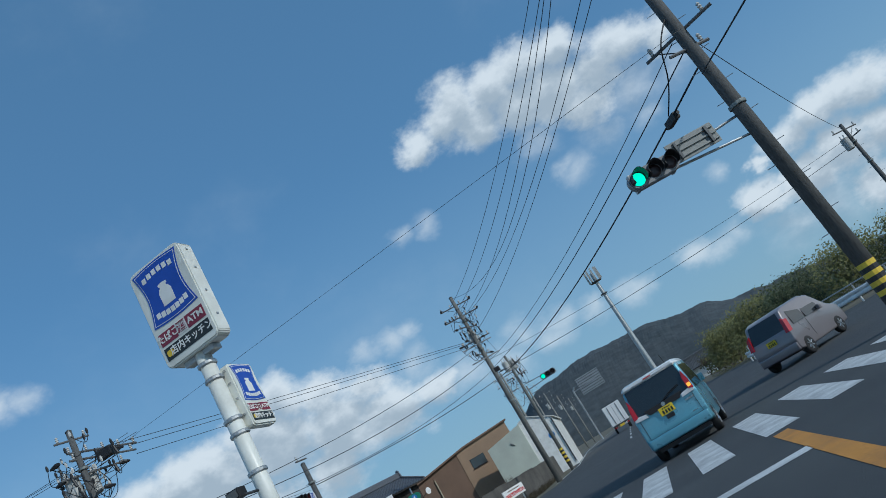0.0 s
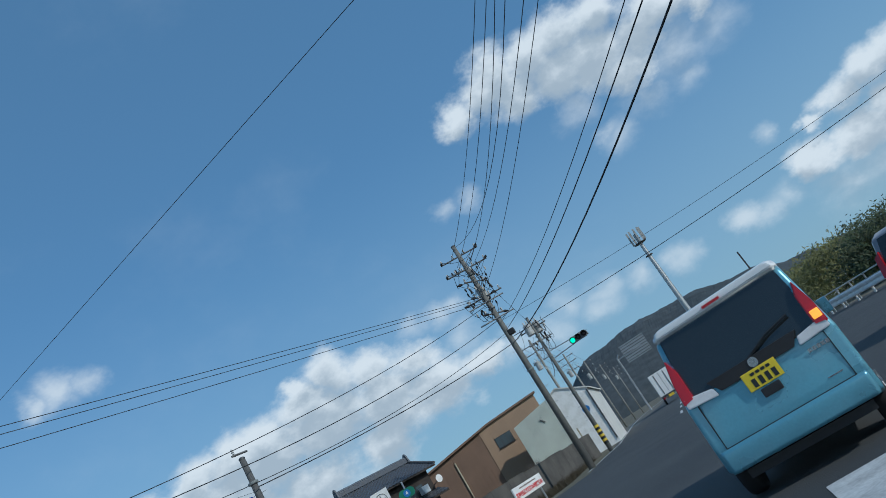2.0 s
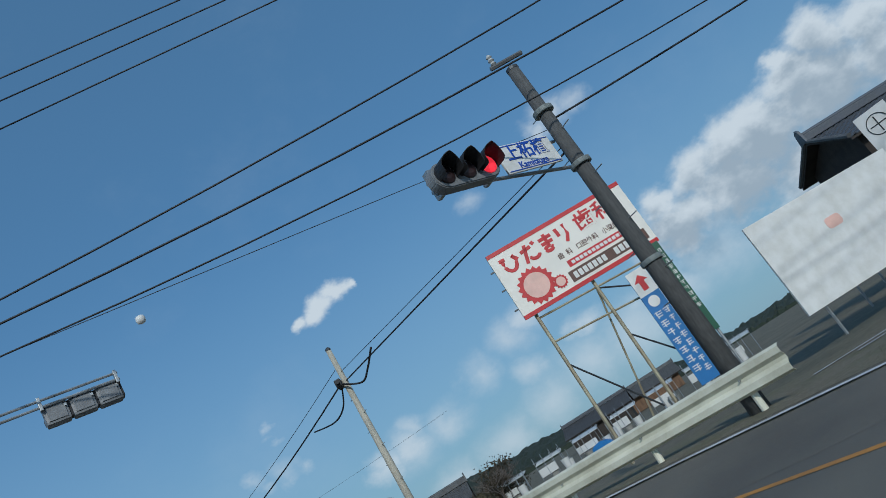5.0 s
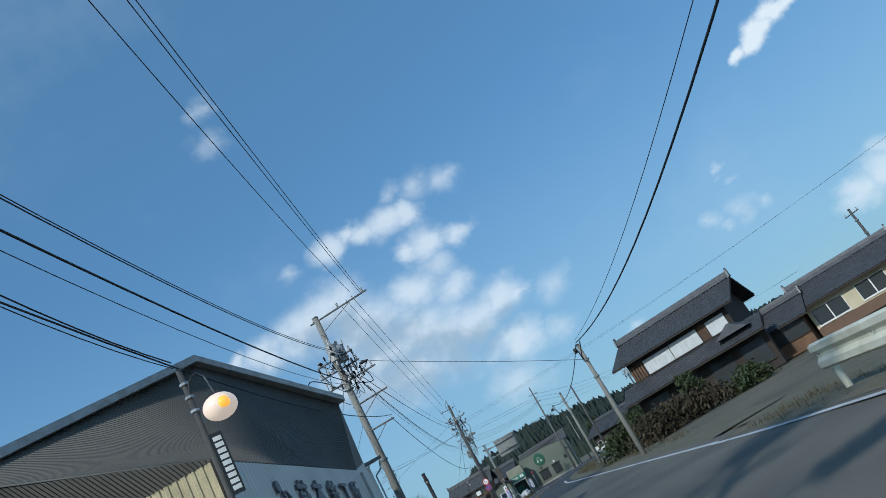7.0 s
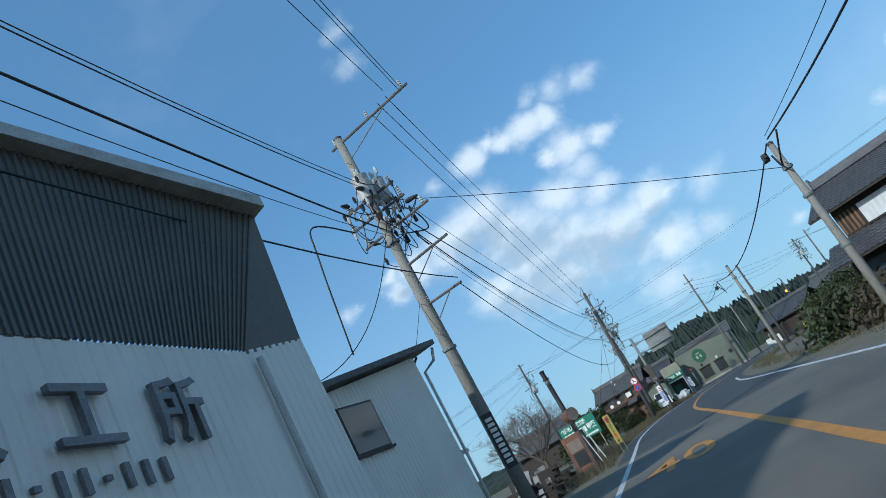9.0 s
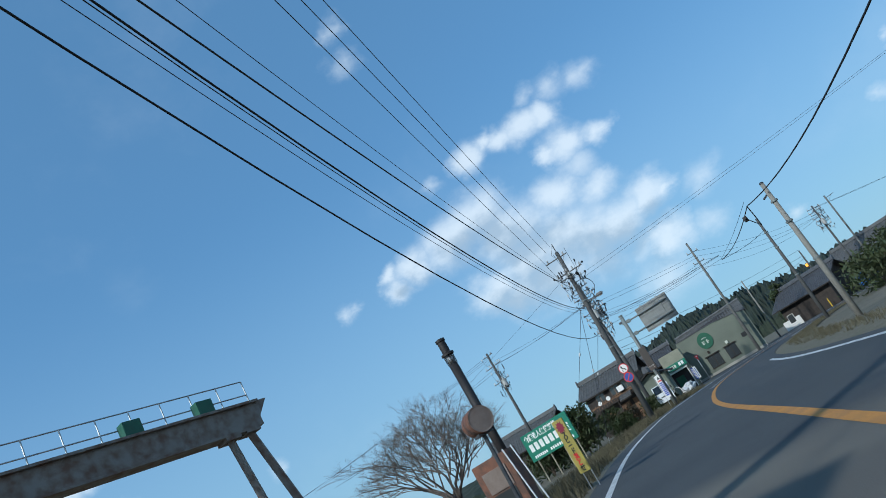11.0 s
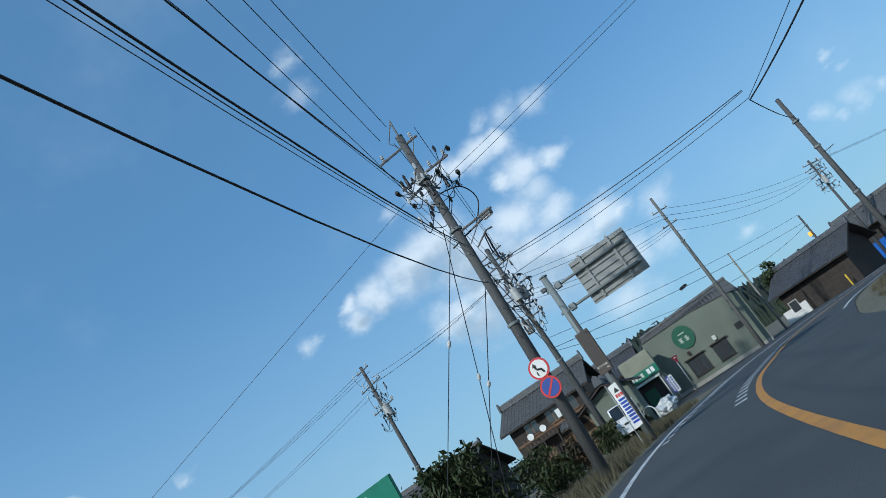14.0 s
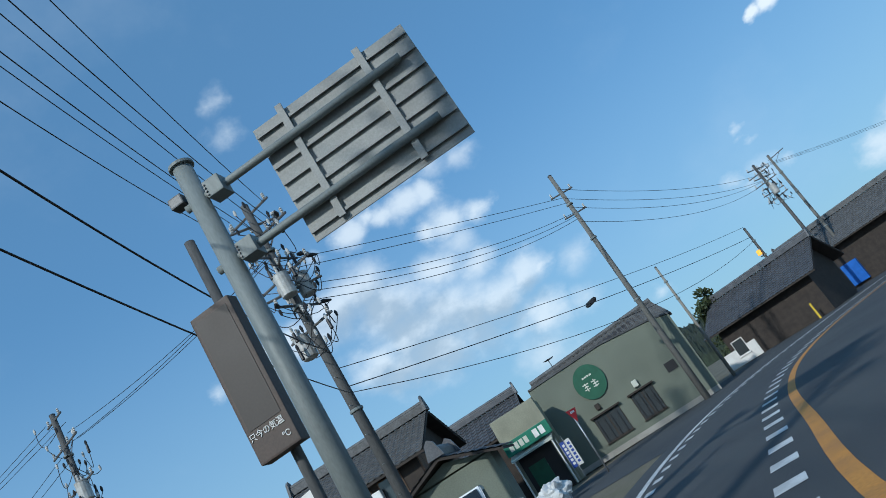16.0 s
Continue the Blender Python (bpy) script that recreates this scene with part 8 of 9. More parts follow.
part("blue_sheet", box(-3, 0.5, -0.25, -0.02, 0.2, 1.9), PLASTICBLUE, h7, "blue sheeting over the front")
for a, b in ((-139.4, 32.9), (-143.5, 35.6)):
    yp2 = empty("yellow_guard_post", pose(a, b, 0), "yellow pole guard beside the road", "guard post", "yellow guard posts")
    part("sleeve", tube([(0, 0, 0), (0, 0, 1.0)], 0.06, 10), YELLOW, yp2)
lamp2 = empty("warning_lamp", pose(-145.1, 34.0, 0), "amber flashing lamp and blue plate on the pole", "warning lamp")
part("lamp", lathe([(0.05, 0), (0.15, 0.05), (0.15, 0.35), (0.05, 0.4)], 12, base=(0.2, -0.15, 5.1)), LAMPAMBER, lamp2)
part("blue_plate", box(0.0, 0.6, -0.3, -0.27, 4.2, 4.8), SKYBLUE, lamp2)
part("bracket", tube([(0, 0, 5.0), (0.25, -0.2, 5.0)], 0.03, 6), STEEL, lamp2)

# buildings past the junction, on the straight road
hall = empty("storage_hall", facing(-18.3, 67.6, -0.35, 20), "tan and brown storage hall with a flat pitched roof", "hall")
part("tan_front", prism([(1.55, 0), (6.8, 0), (6.8, 6.72), (2.4, 6.5), (1.55, 6.36)], 0, 0.3), TAN, hall)
part("brown_wall", prism([(-7, 0), (1.55, 0), (1.55, 6.36), (0.0, 6.1), (-7, 5.0)], 0.05, 0.3), BROWNCLAD, hall, "brown clad side wall")
part("roof", slab([(-7.2, -0.2, 5.12), (0.0, -0.2, 6.25), (2.4, -0.2, 6.62), (7.0, -0.2, 6.88), (7.0, 9, 6.88), (2.4, 9, 6.62), (0.0, 9, 6.25), (-7.2, 9, 5.12)], 0.15), BROWNCLAD, hall)
framed_window(hall, 2.35, 3.75, 4.45, 5.3, -0.02, panes=3)
for k in range(16):
    part("sheet_rib", box(1.7 + k * 0.32, 1.73 + k * 0.32, -0.02, 0.0, 0.2, 6.2), TAN, hall)
for k in range(22):
    part("sheet_rib", box(-6.8 + k * 0.37, -6.77 + k * 0.37, 0.03, 0.05, 0.2, 5.0 + k * 0.058), BROWNCLAD, hall)
for x in (-1.2, -4.0):
    part("downpipe", tube([(x, -0.06, 5.3), (x, -0.06, 0.5)], 0.06, 6), CREAMSTEEL, hall)
wh = empty("warehouse", facing(-10.5, 66.5, 0, 4), "white sheet-metal warehouse with a pale green lean-to bay", "warehouse")
part("front", prism([(0.1, 0), (2.9, 0), (2.9, 4.4), (0.85, 5.5), (0.1, 5.28)], 0.2, 0.4), WHITE, wh, "white painted gable sheet")
part("green_bay", prism([(-3.3, 0), (0.1, 0), (0.1, 5.26), (-3.3, 4.7)], 0.0, 0.9), PALEGREEN, wh, "pale green lean-to bay")
for k in range(11):
    part("sheet_rib", box(-3.2 + k * 0.3, -3.17 + k * 0.3, -0.02, 0.0, 0.2, 4.65 + k * 0.049), PALEGREEN, wh)
part("roof", slab([(0.05, 0.1, 5.34), (0.85, 0.1, 5.6), (3.1, 0.1, 4.4), (3.1, 14, 4.4), (0.85, 14, 5.6), (0.05, 14, 5.34)], 0.1), PALECLAD, wh)
part("side", box(2.72, 2.9, 0.4, 14, 0, 4.35), PALECLAD, wh)
part("side", box(0.1, 0.25, 0.9, 14, 0, 5.2), PALECLAD, wh)
part("vent_pipe", tube([(-1.3, -0.05, 4.2), (-1.0, -0.05, 3.9)], 0.04, 6), STEEL, wh)
part("downpipe", tube([(2.8, 0.12, 4.3), (2.8, 0.12, 0.3)], 0.05, 6), STEEL, wh)
# Stained concrete, darkened further to put the wall's shade into its colour
STAINWALL = mat("shaded_stained_concrete", (0.09, 0.083, 0.074), 0.9, vary=0.4, scale=1.0, bump=0.3, fine=30, dirt=(0.035, 0.033, 0.03))
bw = empty("block_wall", facing(-9.3, 50.5, 0, 84), "stained grey concrete retaining wall", "wall", kind="structure")
for k in range(9):
    part("wall_panel", box(-11 + k * 2.3, -8.72 + k * 2.3, 0, 0.2, 0, 1.5 + 0.03 * (k % 3)), STAINWALL, bw)
hb = tiled_house("village_house", -18.43, 53.04, 55, 4.5, 4.2, 4.95, 5.85, "low dark house with a blue-grey tiled gable roof behind the bank", DARKTIMBER, BLUETILE, 0.5)
for s in (-1, 1):
    part("verge_tiles", tube([(s * 2.72, -0.5, 4.88), (s * 2.72, 2.1, 5.93), (s * 2.72, 4.7, 4.88)], 0.09, 7), OLDTILE, hb, "pale rolled verge tiles")
lean_roof(hb, -2.9, 2.4, 0.0, 1.0, 3.5, 3.1)
for x0 in (-1.9, 0.3):
    framed_window(hb, x0, x0 + 1.2, 3.55, 4.2, -0.01, frame=DARKTIMBER)
part("storage_box", box(0.9, 1.4, -0.75, -0.3, 3.5, 3.95, 0.03), SHUTTER, hb)
part("timber_box", box(-0.6, 0.1, -0.9, -0.4, 3.2, 3.6, 0.02), TIMBER, hb, "small brown timber box")
part("dish_aerial", lathe([(0.24, 0.0), (0.18, -0.06), (0.02, -0.09)], 16, base=(2.3, -0.75, 3.9), axis="y"), WHITE, hb, "small white dish aerial")
part("dish_arm", tube([(2.3, -0.7, 3.9), (2.2, 0.02, 3.7)], 0.025, 5), STEEL, hb)
tw = empty("phone_mast", pose(5.3, 187, 0), "tall grey phone mast with a ring of antennas", "mast")
part("shaft", tube([(0, 0, 0), (0, 0, 20), (0, 0, 34)], [0.75, 0.55, 0.4], 14), GALV, tw)
part("platform", lathe([(0.4, 0), (1.5, 0.05), (1.5, 0.2), (0.4, 0.25)], 12, base=(0, 0, 31.5)), STEEL, tw)
part("platform", lathe([(0.4, 0), (0.9, 0.05), (0.9, 0.25), (0.4, 0.3)], 12, base=(0, 0, 28)), STEEL, tw)
for k in range(9):
    a = k * math.tau / 9
    part("antenna", box(-0.2, 0.2, -0.12, 0.12, 31.8, 35.0), TRANSF, tw).matrix_basis = Matrix.Translation((1.6 * math.cos(a), 1.6 * math.sin(a), 0))
for x, y, w, h, dd in ((24, 150, 14, 4.5, 10), (32, 210, 10, 5, 8), (52, 120, 10, 4.4, 8)):
    tiled_house("far_house", x, y, -15, w, dd, h * 0.6, h, "small far house with a tiled roof", WALLWHITE, OLDTILE, 0.6, group="far houses")

tiled_house("far_house", 11.5, 138, -12, 10, 7, 2.2, 4.0, "low grey-roofed house beside the straight road", WALLWHITE, OLDTILE, 0.6, group="far houses")

# ---- vehicles ----


def car_shell(profile, width, shoulder, tuck, bevel=0.05):
    """A body from its side outline (y, z), drawn in above the shoulder line."""
    bm = prism(profile, -width / 2, width / 2, "x")
    for v in bm.verts:
        if v.co.z > shoulder:
            v.co.x *= 1 - tuck * (v.co.z - shoulder)
    bmesh.ops.bevel(bm, geom=list(bm.edges), offset=bevel, segments=3, affect="EDGES", profile=0.6)
    return bm


def wheel(parent, x, y, r, rim=ALLOY):
    s = 1 if x > 0 else -1
    w = part("wheel", lathe([(r * 0.55, -0.08), (r * 0.93, -0.085), (r, -0.05), (r, 0.05), (r * 0.93, 0.085), (r * 0.55, 0.08)], 22, axis="z"), RUBBER, parent, "black tyre", smooth=True)
    w.matrix_basis = Matrix.Translation((x, y, r)) @ Matrix.Rotation(radians(90 * s), 4, "Y")
    part("rim", lathe([(r * 0.62, 0.03), (r * 0.62, 0.075), (r * 0.5, 0.06), (r * 0.16, 0.07), (0.01, 0.075)], 18), rim, w)
    for k in range(6):
        a = k * math.tau / 6
        part("spoke", tube([(0.03 * math.cos(a), 0.03 * math.sin(a), 0.085), (r * 0.58 * math.cos(a), r * 0.58 * math.sin(a), 0.08)], 0.026, 5), rim, w)


def number_plate(parent, y, z, w=0.33, h=0.165):
    p = part("number_plate", box(-w / 2, w / 2, y - 0.012, y, z - h / 2, z + h / 2, 0.008), PLATEYELLOW, parent, "yellow number plate with plain dark bars")
    bars("plate_bars", -0.09, 0.11, z + 0.035, z + 0.06, 4, SIGNBLACK, p, y - 0.0121)
    bars("plate_bars", -0.12, 0.14, z - 0.065, z + 0.01, 4, SIGNBLACK, p, y - 0.0121, 0.4)


def side_glass(parent, y0, y1, z0, z1, half, slope=0.0, tuck=0.05):
    for s in (-1, 1):
        bm = bmesh.new()
        vs = []
        for a in (0, 1):
            for yy, zz in ((y0, z0), (y1, z0), (y1 - slope, z1), (y0 + 0.06, z1)):
                x = half - tuck * (zz - z0) * 1.0 + (0.006 if a else -0.02)
                vs.append(bm.verts.new((s * x, yy, zz)))
        bm.faces.new(vs[4:])
        bm.faces.new(vs[:4])
        for i in range(4):
            bm.faces.new((vs[i], vs[(i + 1) % 4], vs[4 + (i + 1) % 4], vs[4 + i]))
        bmesh.ops.recalc_face_normals(bm, faces=bm.faces)
        part("side_window", bm, CARGLASS, parent)


def tall_kei(m, paint, roof_paint, label):
    """A tall boxy small car, rear face at y = 0, nose towards +y."""
    c = empty("small_van", m, label, "car", "vehicles")
    prof = [(0.02, 0.32), (0.0, 0.55), (0.03, 0.95), (0.10, 1.3), (0.17, 1.60), (0.34, 1.66), (1.9, 1.68), (2.35, 1.62), (2.85, 1.08), (3.30, 0.92), (3.38, 0.6), (3.36, 0.3), (2.9, 0.24), (0.4, 0.24)]
    part("body", car_shell(prof, 1.475, 0.95, 0.17, 0.05), paint, c, smooth=True)
    roof = [(0.12, 1.60), (0.20, 1.69), (0.5, 1.735), (1.9, 1.735), (2.3, 1.66), (2.3, 1.60)]
    bm = prism(roof, -0.655, 0.655, "x")
    for v in bm.verts:
        if v.co.z > 1.7:
            v.co.x *= 0.93
    bmesh.ops.bevel(bm, geom=list(bm.edges), offset=0.03, segments=3, affect="EDGES")
    part("roof", bm, roof_paint, c, "white roof panel", smooth=True)

    def rear(z):
        return 0.03 + max(0.0, (z - 0.95)) * 0.205
    bm = bmesh.new()
    vs = []
    for off in (0.03, -0.012):
        for x, z in ((-0.66, 1.0), (0.66, 1.0), (0.60, 1.62), (-0.60, 1.62)):
            vs.append(bm.verts.new((x, rear(z) + off, z)))
    bm.faces.new(vs[:4])
    bm.faces.new(vs[4:])
    for i in range(4):
        bm.faces.new((vs[i], vs[(i + 1) % 4], vs[4 + (i + 1) % 4], vs[4 + i]))
    bmesh.ops.recalc_face_normals(bm, faces=bm.faces)
    bmesh.ops.bevel(bm, geom=list(bm.edges), offset=0.012, segments=2, affect="EDGES")
    rw = part("rear_window", bm, CARGLASS, c, "dark tinted rear window")
    part("window_band", prism([(-0.36, 0.96), (0.36, 0.96), (0.44, 1.08), (-0.44, 1.08)], -0.012, 0.06), TRIM, c)
    part("emblem", disc(0.045, -0.02, -0.0121, 0, 1.03, 16), CHROME, c)
    part("wiper", tube([(-0.05, 0.0, 1.06), (0.22, 0.0, 1.17), (0.46, 0.01, 1.22)], 0.012, 5), TRIM, rw)
    part("spoiler", prism([(-0.62, 1.63), (0.62, 1.63), (0.58, 1.70), (-0.58, 1.70)], 0.10, 0.2, bevel=0.015), roof_paint, c)
    part("high_brake_lamp", box(-0.09, 0.09, 0.085, 0.1, 1.645, 1.67), LAMPRED, c)
    for s in (-1, 1):
        bm = bmesh.new()
        prism([(s * 0.60, 1.02), (s * 0.715, 1.0), (s * 0.70, 1.22), (s * 0.655, 1.44), (s * 0.605, 1.30)], 0.0, 0.16, bm=bm)
        for v in bm.verts:
            v.co.y += max(0, v.co.z - 1.0) * 0.205 - 0.03
        bmesh.ops.bevel(bm, geom=list(bm.edges), offset=0.01, segments=2, affect="EDGES")
        part("tail_lamp", bm, LAMPRED, c, "red upright tail lamp")
        part("reversing_lamp", prism([(s * 0.40, 0.94), (s * 0.70, 0.96), (s * 0.70, 1.06), (s * 0.42, 1.02)], -0.02, 0.1, bevel=0.008), LAMPCLEAR, c, "clear lamp section")
        part("reflector", box(s * 0.52 - 0.1, s * 0.52 + 0.1, -0.012, 0.02, 0.44, 0.47, 0.004), LAMPRED, c)
        part("mirror", box(s * 0.80 - 0.06, s * 0.80 + 0.06, 2.15, 2.3, 1.0, 1.18, 0.03), paint, c)
        part("gate_seam", box(s * 0.62 - 0.004, s * 0.62 + 0.004, -0.004, 0.05, 0.52, 0.95), TRIM, c)
        for yy in (0.55, 2.75):
            wheel(c, s * 0.66, yy, 0.27)
    part("turn_lamp", box(0.62, 0.70, -0.035, 0.02, 1.06, 1.14, 0.01), LAMPAMBER, c, "lit amber turn lamp")
    part("gate_seam", box(-0.62, 0.62, -0.004, 0.05, 0.516, 0.524), TRIM, c)
    part("bumper", box(-0.70, 0.70, -0.03, 0.12, 0.30, 0.52, 0.04), paint, c, smooth=True)
    part("handle", box(-0.09, 0.09, -0.02, 0.03, 0.72, 0.80, 0.012), TRIM, c)
    bars("badge_bars", 0.42, 0.62, 0.85, 0.885, 5, CHROME, c, 0.004, 0.2)
    bars("badge_bars", 0.40, 0.58, 0.60, 0.61, 1, CHROME, c, 0.0)
    number_plate(c, -0.008, 0.90)
    part("antenna", tube([(0.45, 0.5, 1.72), (0.45, 0.35, 1.92)], 0.008, 5), TRIM, c)
    side_glass(c, 0.3, 2.5, 1.0, 1.55, 0.735, 0.35, 0.13)
    part("under_tray", box(-0.6, 0.6, 0.1, 3.2, 0.2, 0.28), TRIM, c)
    for s in (-1, 1):
        part("rear_seat", box(s * 0.3 - 0.2, s * 0.3 + 0.2, 1.0, 1.15, 0.6, 1.2, 0.05), TRIM, c)
    return c


def low_wagon(m, paint, label):
    c = empty("small_wagon", m, label, "car", "vehicles")
    prof = [(0.02, 0.30), (0.0, 0.6), (0.04, 0.92), (0.26, 1.52), (0.5, 1.60), (1.7, 1.63), (2.2, 1.53), (2.78, 1.0), (3.28, 0.84), (3.38, 0.55), (3.36, 0.26), (2.9, 0.22), (0.4, 0.22)]
    part("body", car_shell(prof, 1.475, 0.92, 0.2, 0.06), paint, c, smooth=True)
    bm = bmesh.new()
    vs = []
    for off in (0.03, -0.012):
        for x, z in ((-0.62, 0.98), (0.62, 0.98), (0.52, 1.5), (-0.52, 1.5)):
            vs.append(bm.verts.new((x, 0.05 + (z - 0.92) * 0.36 + off, z)))
    bm.faces.new(vs[:4])
    bm.faces.new(vs[4:])
    for i in range(4):
        bm.faces.new((vs[i], vs[(i + 1) % 4], vs[4 + (i + 1) % 4], vs[4 + i]))
    bmesh.ops.recalc_face_normals(bm, faces=bm.faces)
    part("rear_window", bm, CARGLASS, c)
    for s in (-1, 1):
        bm = prism([(s * 0.60, 0.86), (s * 0.73, 0.86), (s * 0.70, 1.22), (s * 0.60, 1.30)], -0.02, 0.2)
        for v in bm.verts:
            v.co.y += max(0, v.co.z - 0.9) * 0.33
        part("tail_lamp", bm, LAMPRED, c, "red upright tail lamp")
        part("mirror", box(s * 0.80 - 0.06, s * 0.80 + 0.06, 2.05, 2.2, 0.95, 1.1, 0.03), paint, c)
        part("door_seam", box(s * 0.738 - 0.004, s * 0.738 + 0.004, 1.15, 1.16, 0.4, 0.98), TRIM, c)
        for yy in (0.52, 2.72):
            wheel(c, s * 0.66, yy, 0.27)
    side_glass(c, 0.45, 1.2, 0.98, 1.46, 0.73, 0.0, 0.17)
    side_glass(c, 1.28, 2.35, 0.98, 1.46, 0.73, 0.3, 0.17)
    part("bumper", box(-0.70, 0.70, -0.04, 0.12, 0.28, 0.52, 0.04), paint, c, smooth=True)
    number_plate(c, 0.0, 0.80)
    return c


tall_kei(pose(0.22, 16.8, 0, 0, 0, -8), CARBLUE, CARWHITE, "light blue boxy small van with a white roof")
low_wagon(pose(3.9, 24.2, 0, 0, 0, -40), CARGREY, "mauve-grey small wagon turning across the junction")

bt = empty("box_truck", pose(-4.0, 93, 0, 0, 0, 4), "white box truck seen from behind down the road", "truck", "vehicles")
part("cargo_box", box(-1.1, 1.1, 0, 5.5, 0.95, 3.35, 0.04), CARWHITE, bt)
for x in (-0.55, 0.55):
    part("door_bar", tube([(x, -0.03, 1.05), (x, -0.03, 3.2)], 0.03, 6), STEEL, bt)
part("door_seam", box(-0.015, 0.015, -0.01, 0.01, 1.0, 3.3), STEEL, bt)
part("tail_lift", box(-1.05, 1.05, -0.2, 0.2, 0.75, 0.95, 0.02), STEEL, bt)
part("number_board", box(-0.3, 0.3, -0.22, -0.2, 0.55, 0.8), YELLOW, bt)
for s in (-1, 1):
    part("tail_lamp", box(s * 0.8 - 0.15, s * 0.8 + 0.15, -0.22, -0.18, 0.6, 0.72), LAMPRED, bt)
    wheel(bt, s * 0.9, 1.2, 0.42, STEEL)
    wheel(bt, s * 0.9, 6.2, 0.42, STEEL)
part("cab", box(-1.0, 1.0, 5.6, 7.2, 0.5, 2.5, 0.1), CARWHITE, bt)


def small_truck(m, paint, label):
    """A small flatbed truck, tail at y = 0, nose towards +y."""
    c = empty("small_truck", m, label, "truck", "vehicles")
    cab = [(1.95, 0.35), (1.95, 1.70), (2.10, 1.78), (2.75, 1.76), (3.15, 1.08), (3.30, 0.95), (3.36, 0.55), (3.34, 0.35)]
    bm = prism(cab, -0.70, 0.70, "x", bevel=0.04)
    part("cab", bm, paint, c, "white rounded cab")
    bm = bmesh.new()
    f = [(-0.60, 2.80, 1.70), (0.60, 2.80, 1.70), (0.66, 3.16, 1.12), (-0.66, 3.16, 1.12)]
    top = [bm.verts.new((x, y + 0.03, z + 0.02)) for x, y, z in f]
    low = [bm.verts.new((x, y - 0.05, z - 0.02)) for x, y, z in f]
    bm.faces.new(top)
    bm.faces.new(low[::-1])
    for i in range(4):
        bm.faces.new((top[i], low[i], low[(i + 1) % 4], top[(i + 1) % 4]))
    bmesh.ops.recalc_face_normals(bm, faces=bm.faces)
    part("windscreen", bm, CARGLASS, c)
    for s in (-1, 1):
        part("side_window", prism([(2.05, 1.12), (2.95, 1.12), (2.72, 1.62), (2.05, 1.62)], s * 0.70 - 0.012, s * 0.70 + 0.012, "x"), CARGLASS, c)
        part("head_lamp", box(s * 0.5 - 0.13, s * 0.5 + 0.13, 3.27, 3.37, 0.68, 0.86, 0.03), LAMPCLEAR, c)
        part("mirror", box(s * 0.80 - 0.05, s * 0.80 + 0.05, 2.85, 2.93, 1.1, 1.3, 0.02), TRIM, c)
        part("side_board", box(s * 0.70 - 0.02, s * 0.70 + 0.02, 0.0, 1.93, 0.62, 0.92, 0.01), paint, c)
        for yy in (0.55, 2.72):
            wheel(c, s * 0.62, yy, 0.26)
    part("grille", box(-0.3, 0.3, 3.33, 3.36, 0.72, 0.82), TRIM, c)
    part("bumper", box(-0.69, 0.69, 3.25, 3.42, 0.33, 0.52, 0.03), paint, c)
    part("bed_floor", box(-0.69, 0.69, 0.0, 1.93, 0.56, 0.62), paint, c)
    part("tail_board", box(-0.69, 0.69, -0.02, 0.02, 0.62, 0.92), paint, c)
    part("guard_frame", tube([(-0.66, 1.9, 0.6), (-0.66, 1.9, 1.72), (0.66, 1.9, 1.72), (0.66, 1.9, 0.6)], 0.02, 6), paint, c)
    return c


small_truck(pose(-115.6, 15.6, 0, 0, 0, -84), CARWHITE, "white small flatbed truck parked by the house")

# ---- plants and distance ----


def leafy(name, x, y, w, h, count, material, label, leaf=0.10, stem=True, group="bushes", tall=1.0, seed=1, category="bush"):
    """A bush or small tree of many small leaf clumps on stems."""
    rnd = random.Random(seed)
    e = empty(name, pose(x, y, 0), label, category, group)
    bm = bmesh.new()
    clumps = [(rnd.uniform(-w, w) * 0.8, rnd.uniform(-w, w) * 0.8, h * rnd.uniform(0.18, 0.95)) for _ in range(max(6, count // 60))]
    for i in range(count):
        cx, cy, cz = rnd.choice(clumps)
        k = 0.45 * w * (1.15 - cz / h * 0.5)
        p = Vector((cx * (1.1 - 0.5 * cz / h) + rnd.gauss(0, k * 0.5), cy * (1.1 - 0.5 * cz / h) + rnd.gauss(0, k * 0.5), max(0.03, cz + rnd.gauss(0, k * 0.4))))
        s = leaf * rnd.uniform(0.5, 1.3)
        u = Vector((rnd.gauss(0, 1), rnd.gauss(0, 1), rnd.gauss(0, 1))).normalized()
        v = u.orthogonal().normalized()
        a, b, c, d = (bm.verts.new(p + q) for q in (-u * s, -v * s * 0.45, u * s, v * s * 0.45))
        bm.faces.new((a, b, c, d))
    tagged(part("foliage", bm, material, e), kind="stuff")
    if stem:
        for k in range(5):
            a = rnd.uniform(0, math.tau)
            part("stem", tube([(0, 0, 0), (0.2 * w * math.cos(a), 0.2 * w * math.sin(a), h * 0.4), (0.5 * w * math.cos(a), 0.5 * w * math.sin(a), h * 0.75)], [0.05, 0.035, 0.015], 5), BARK, e)
    return e


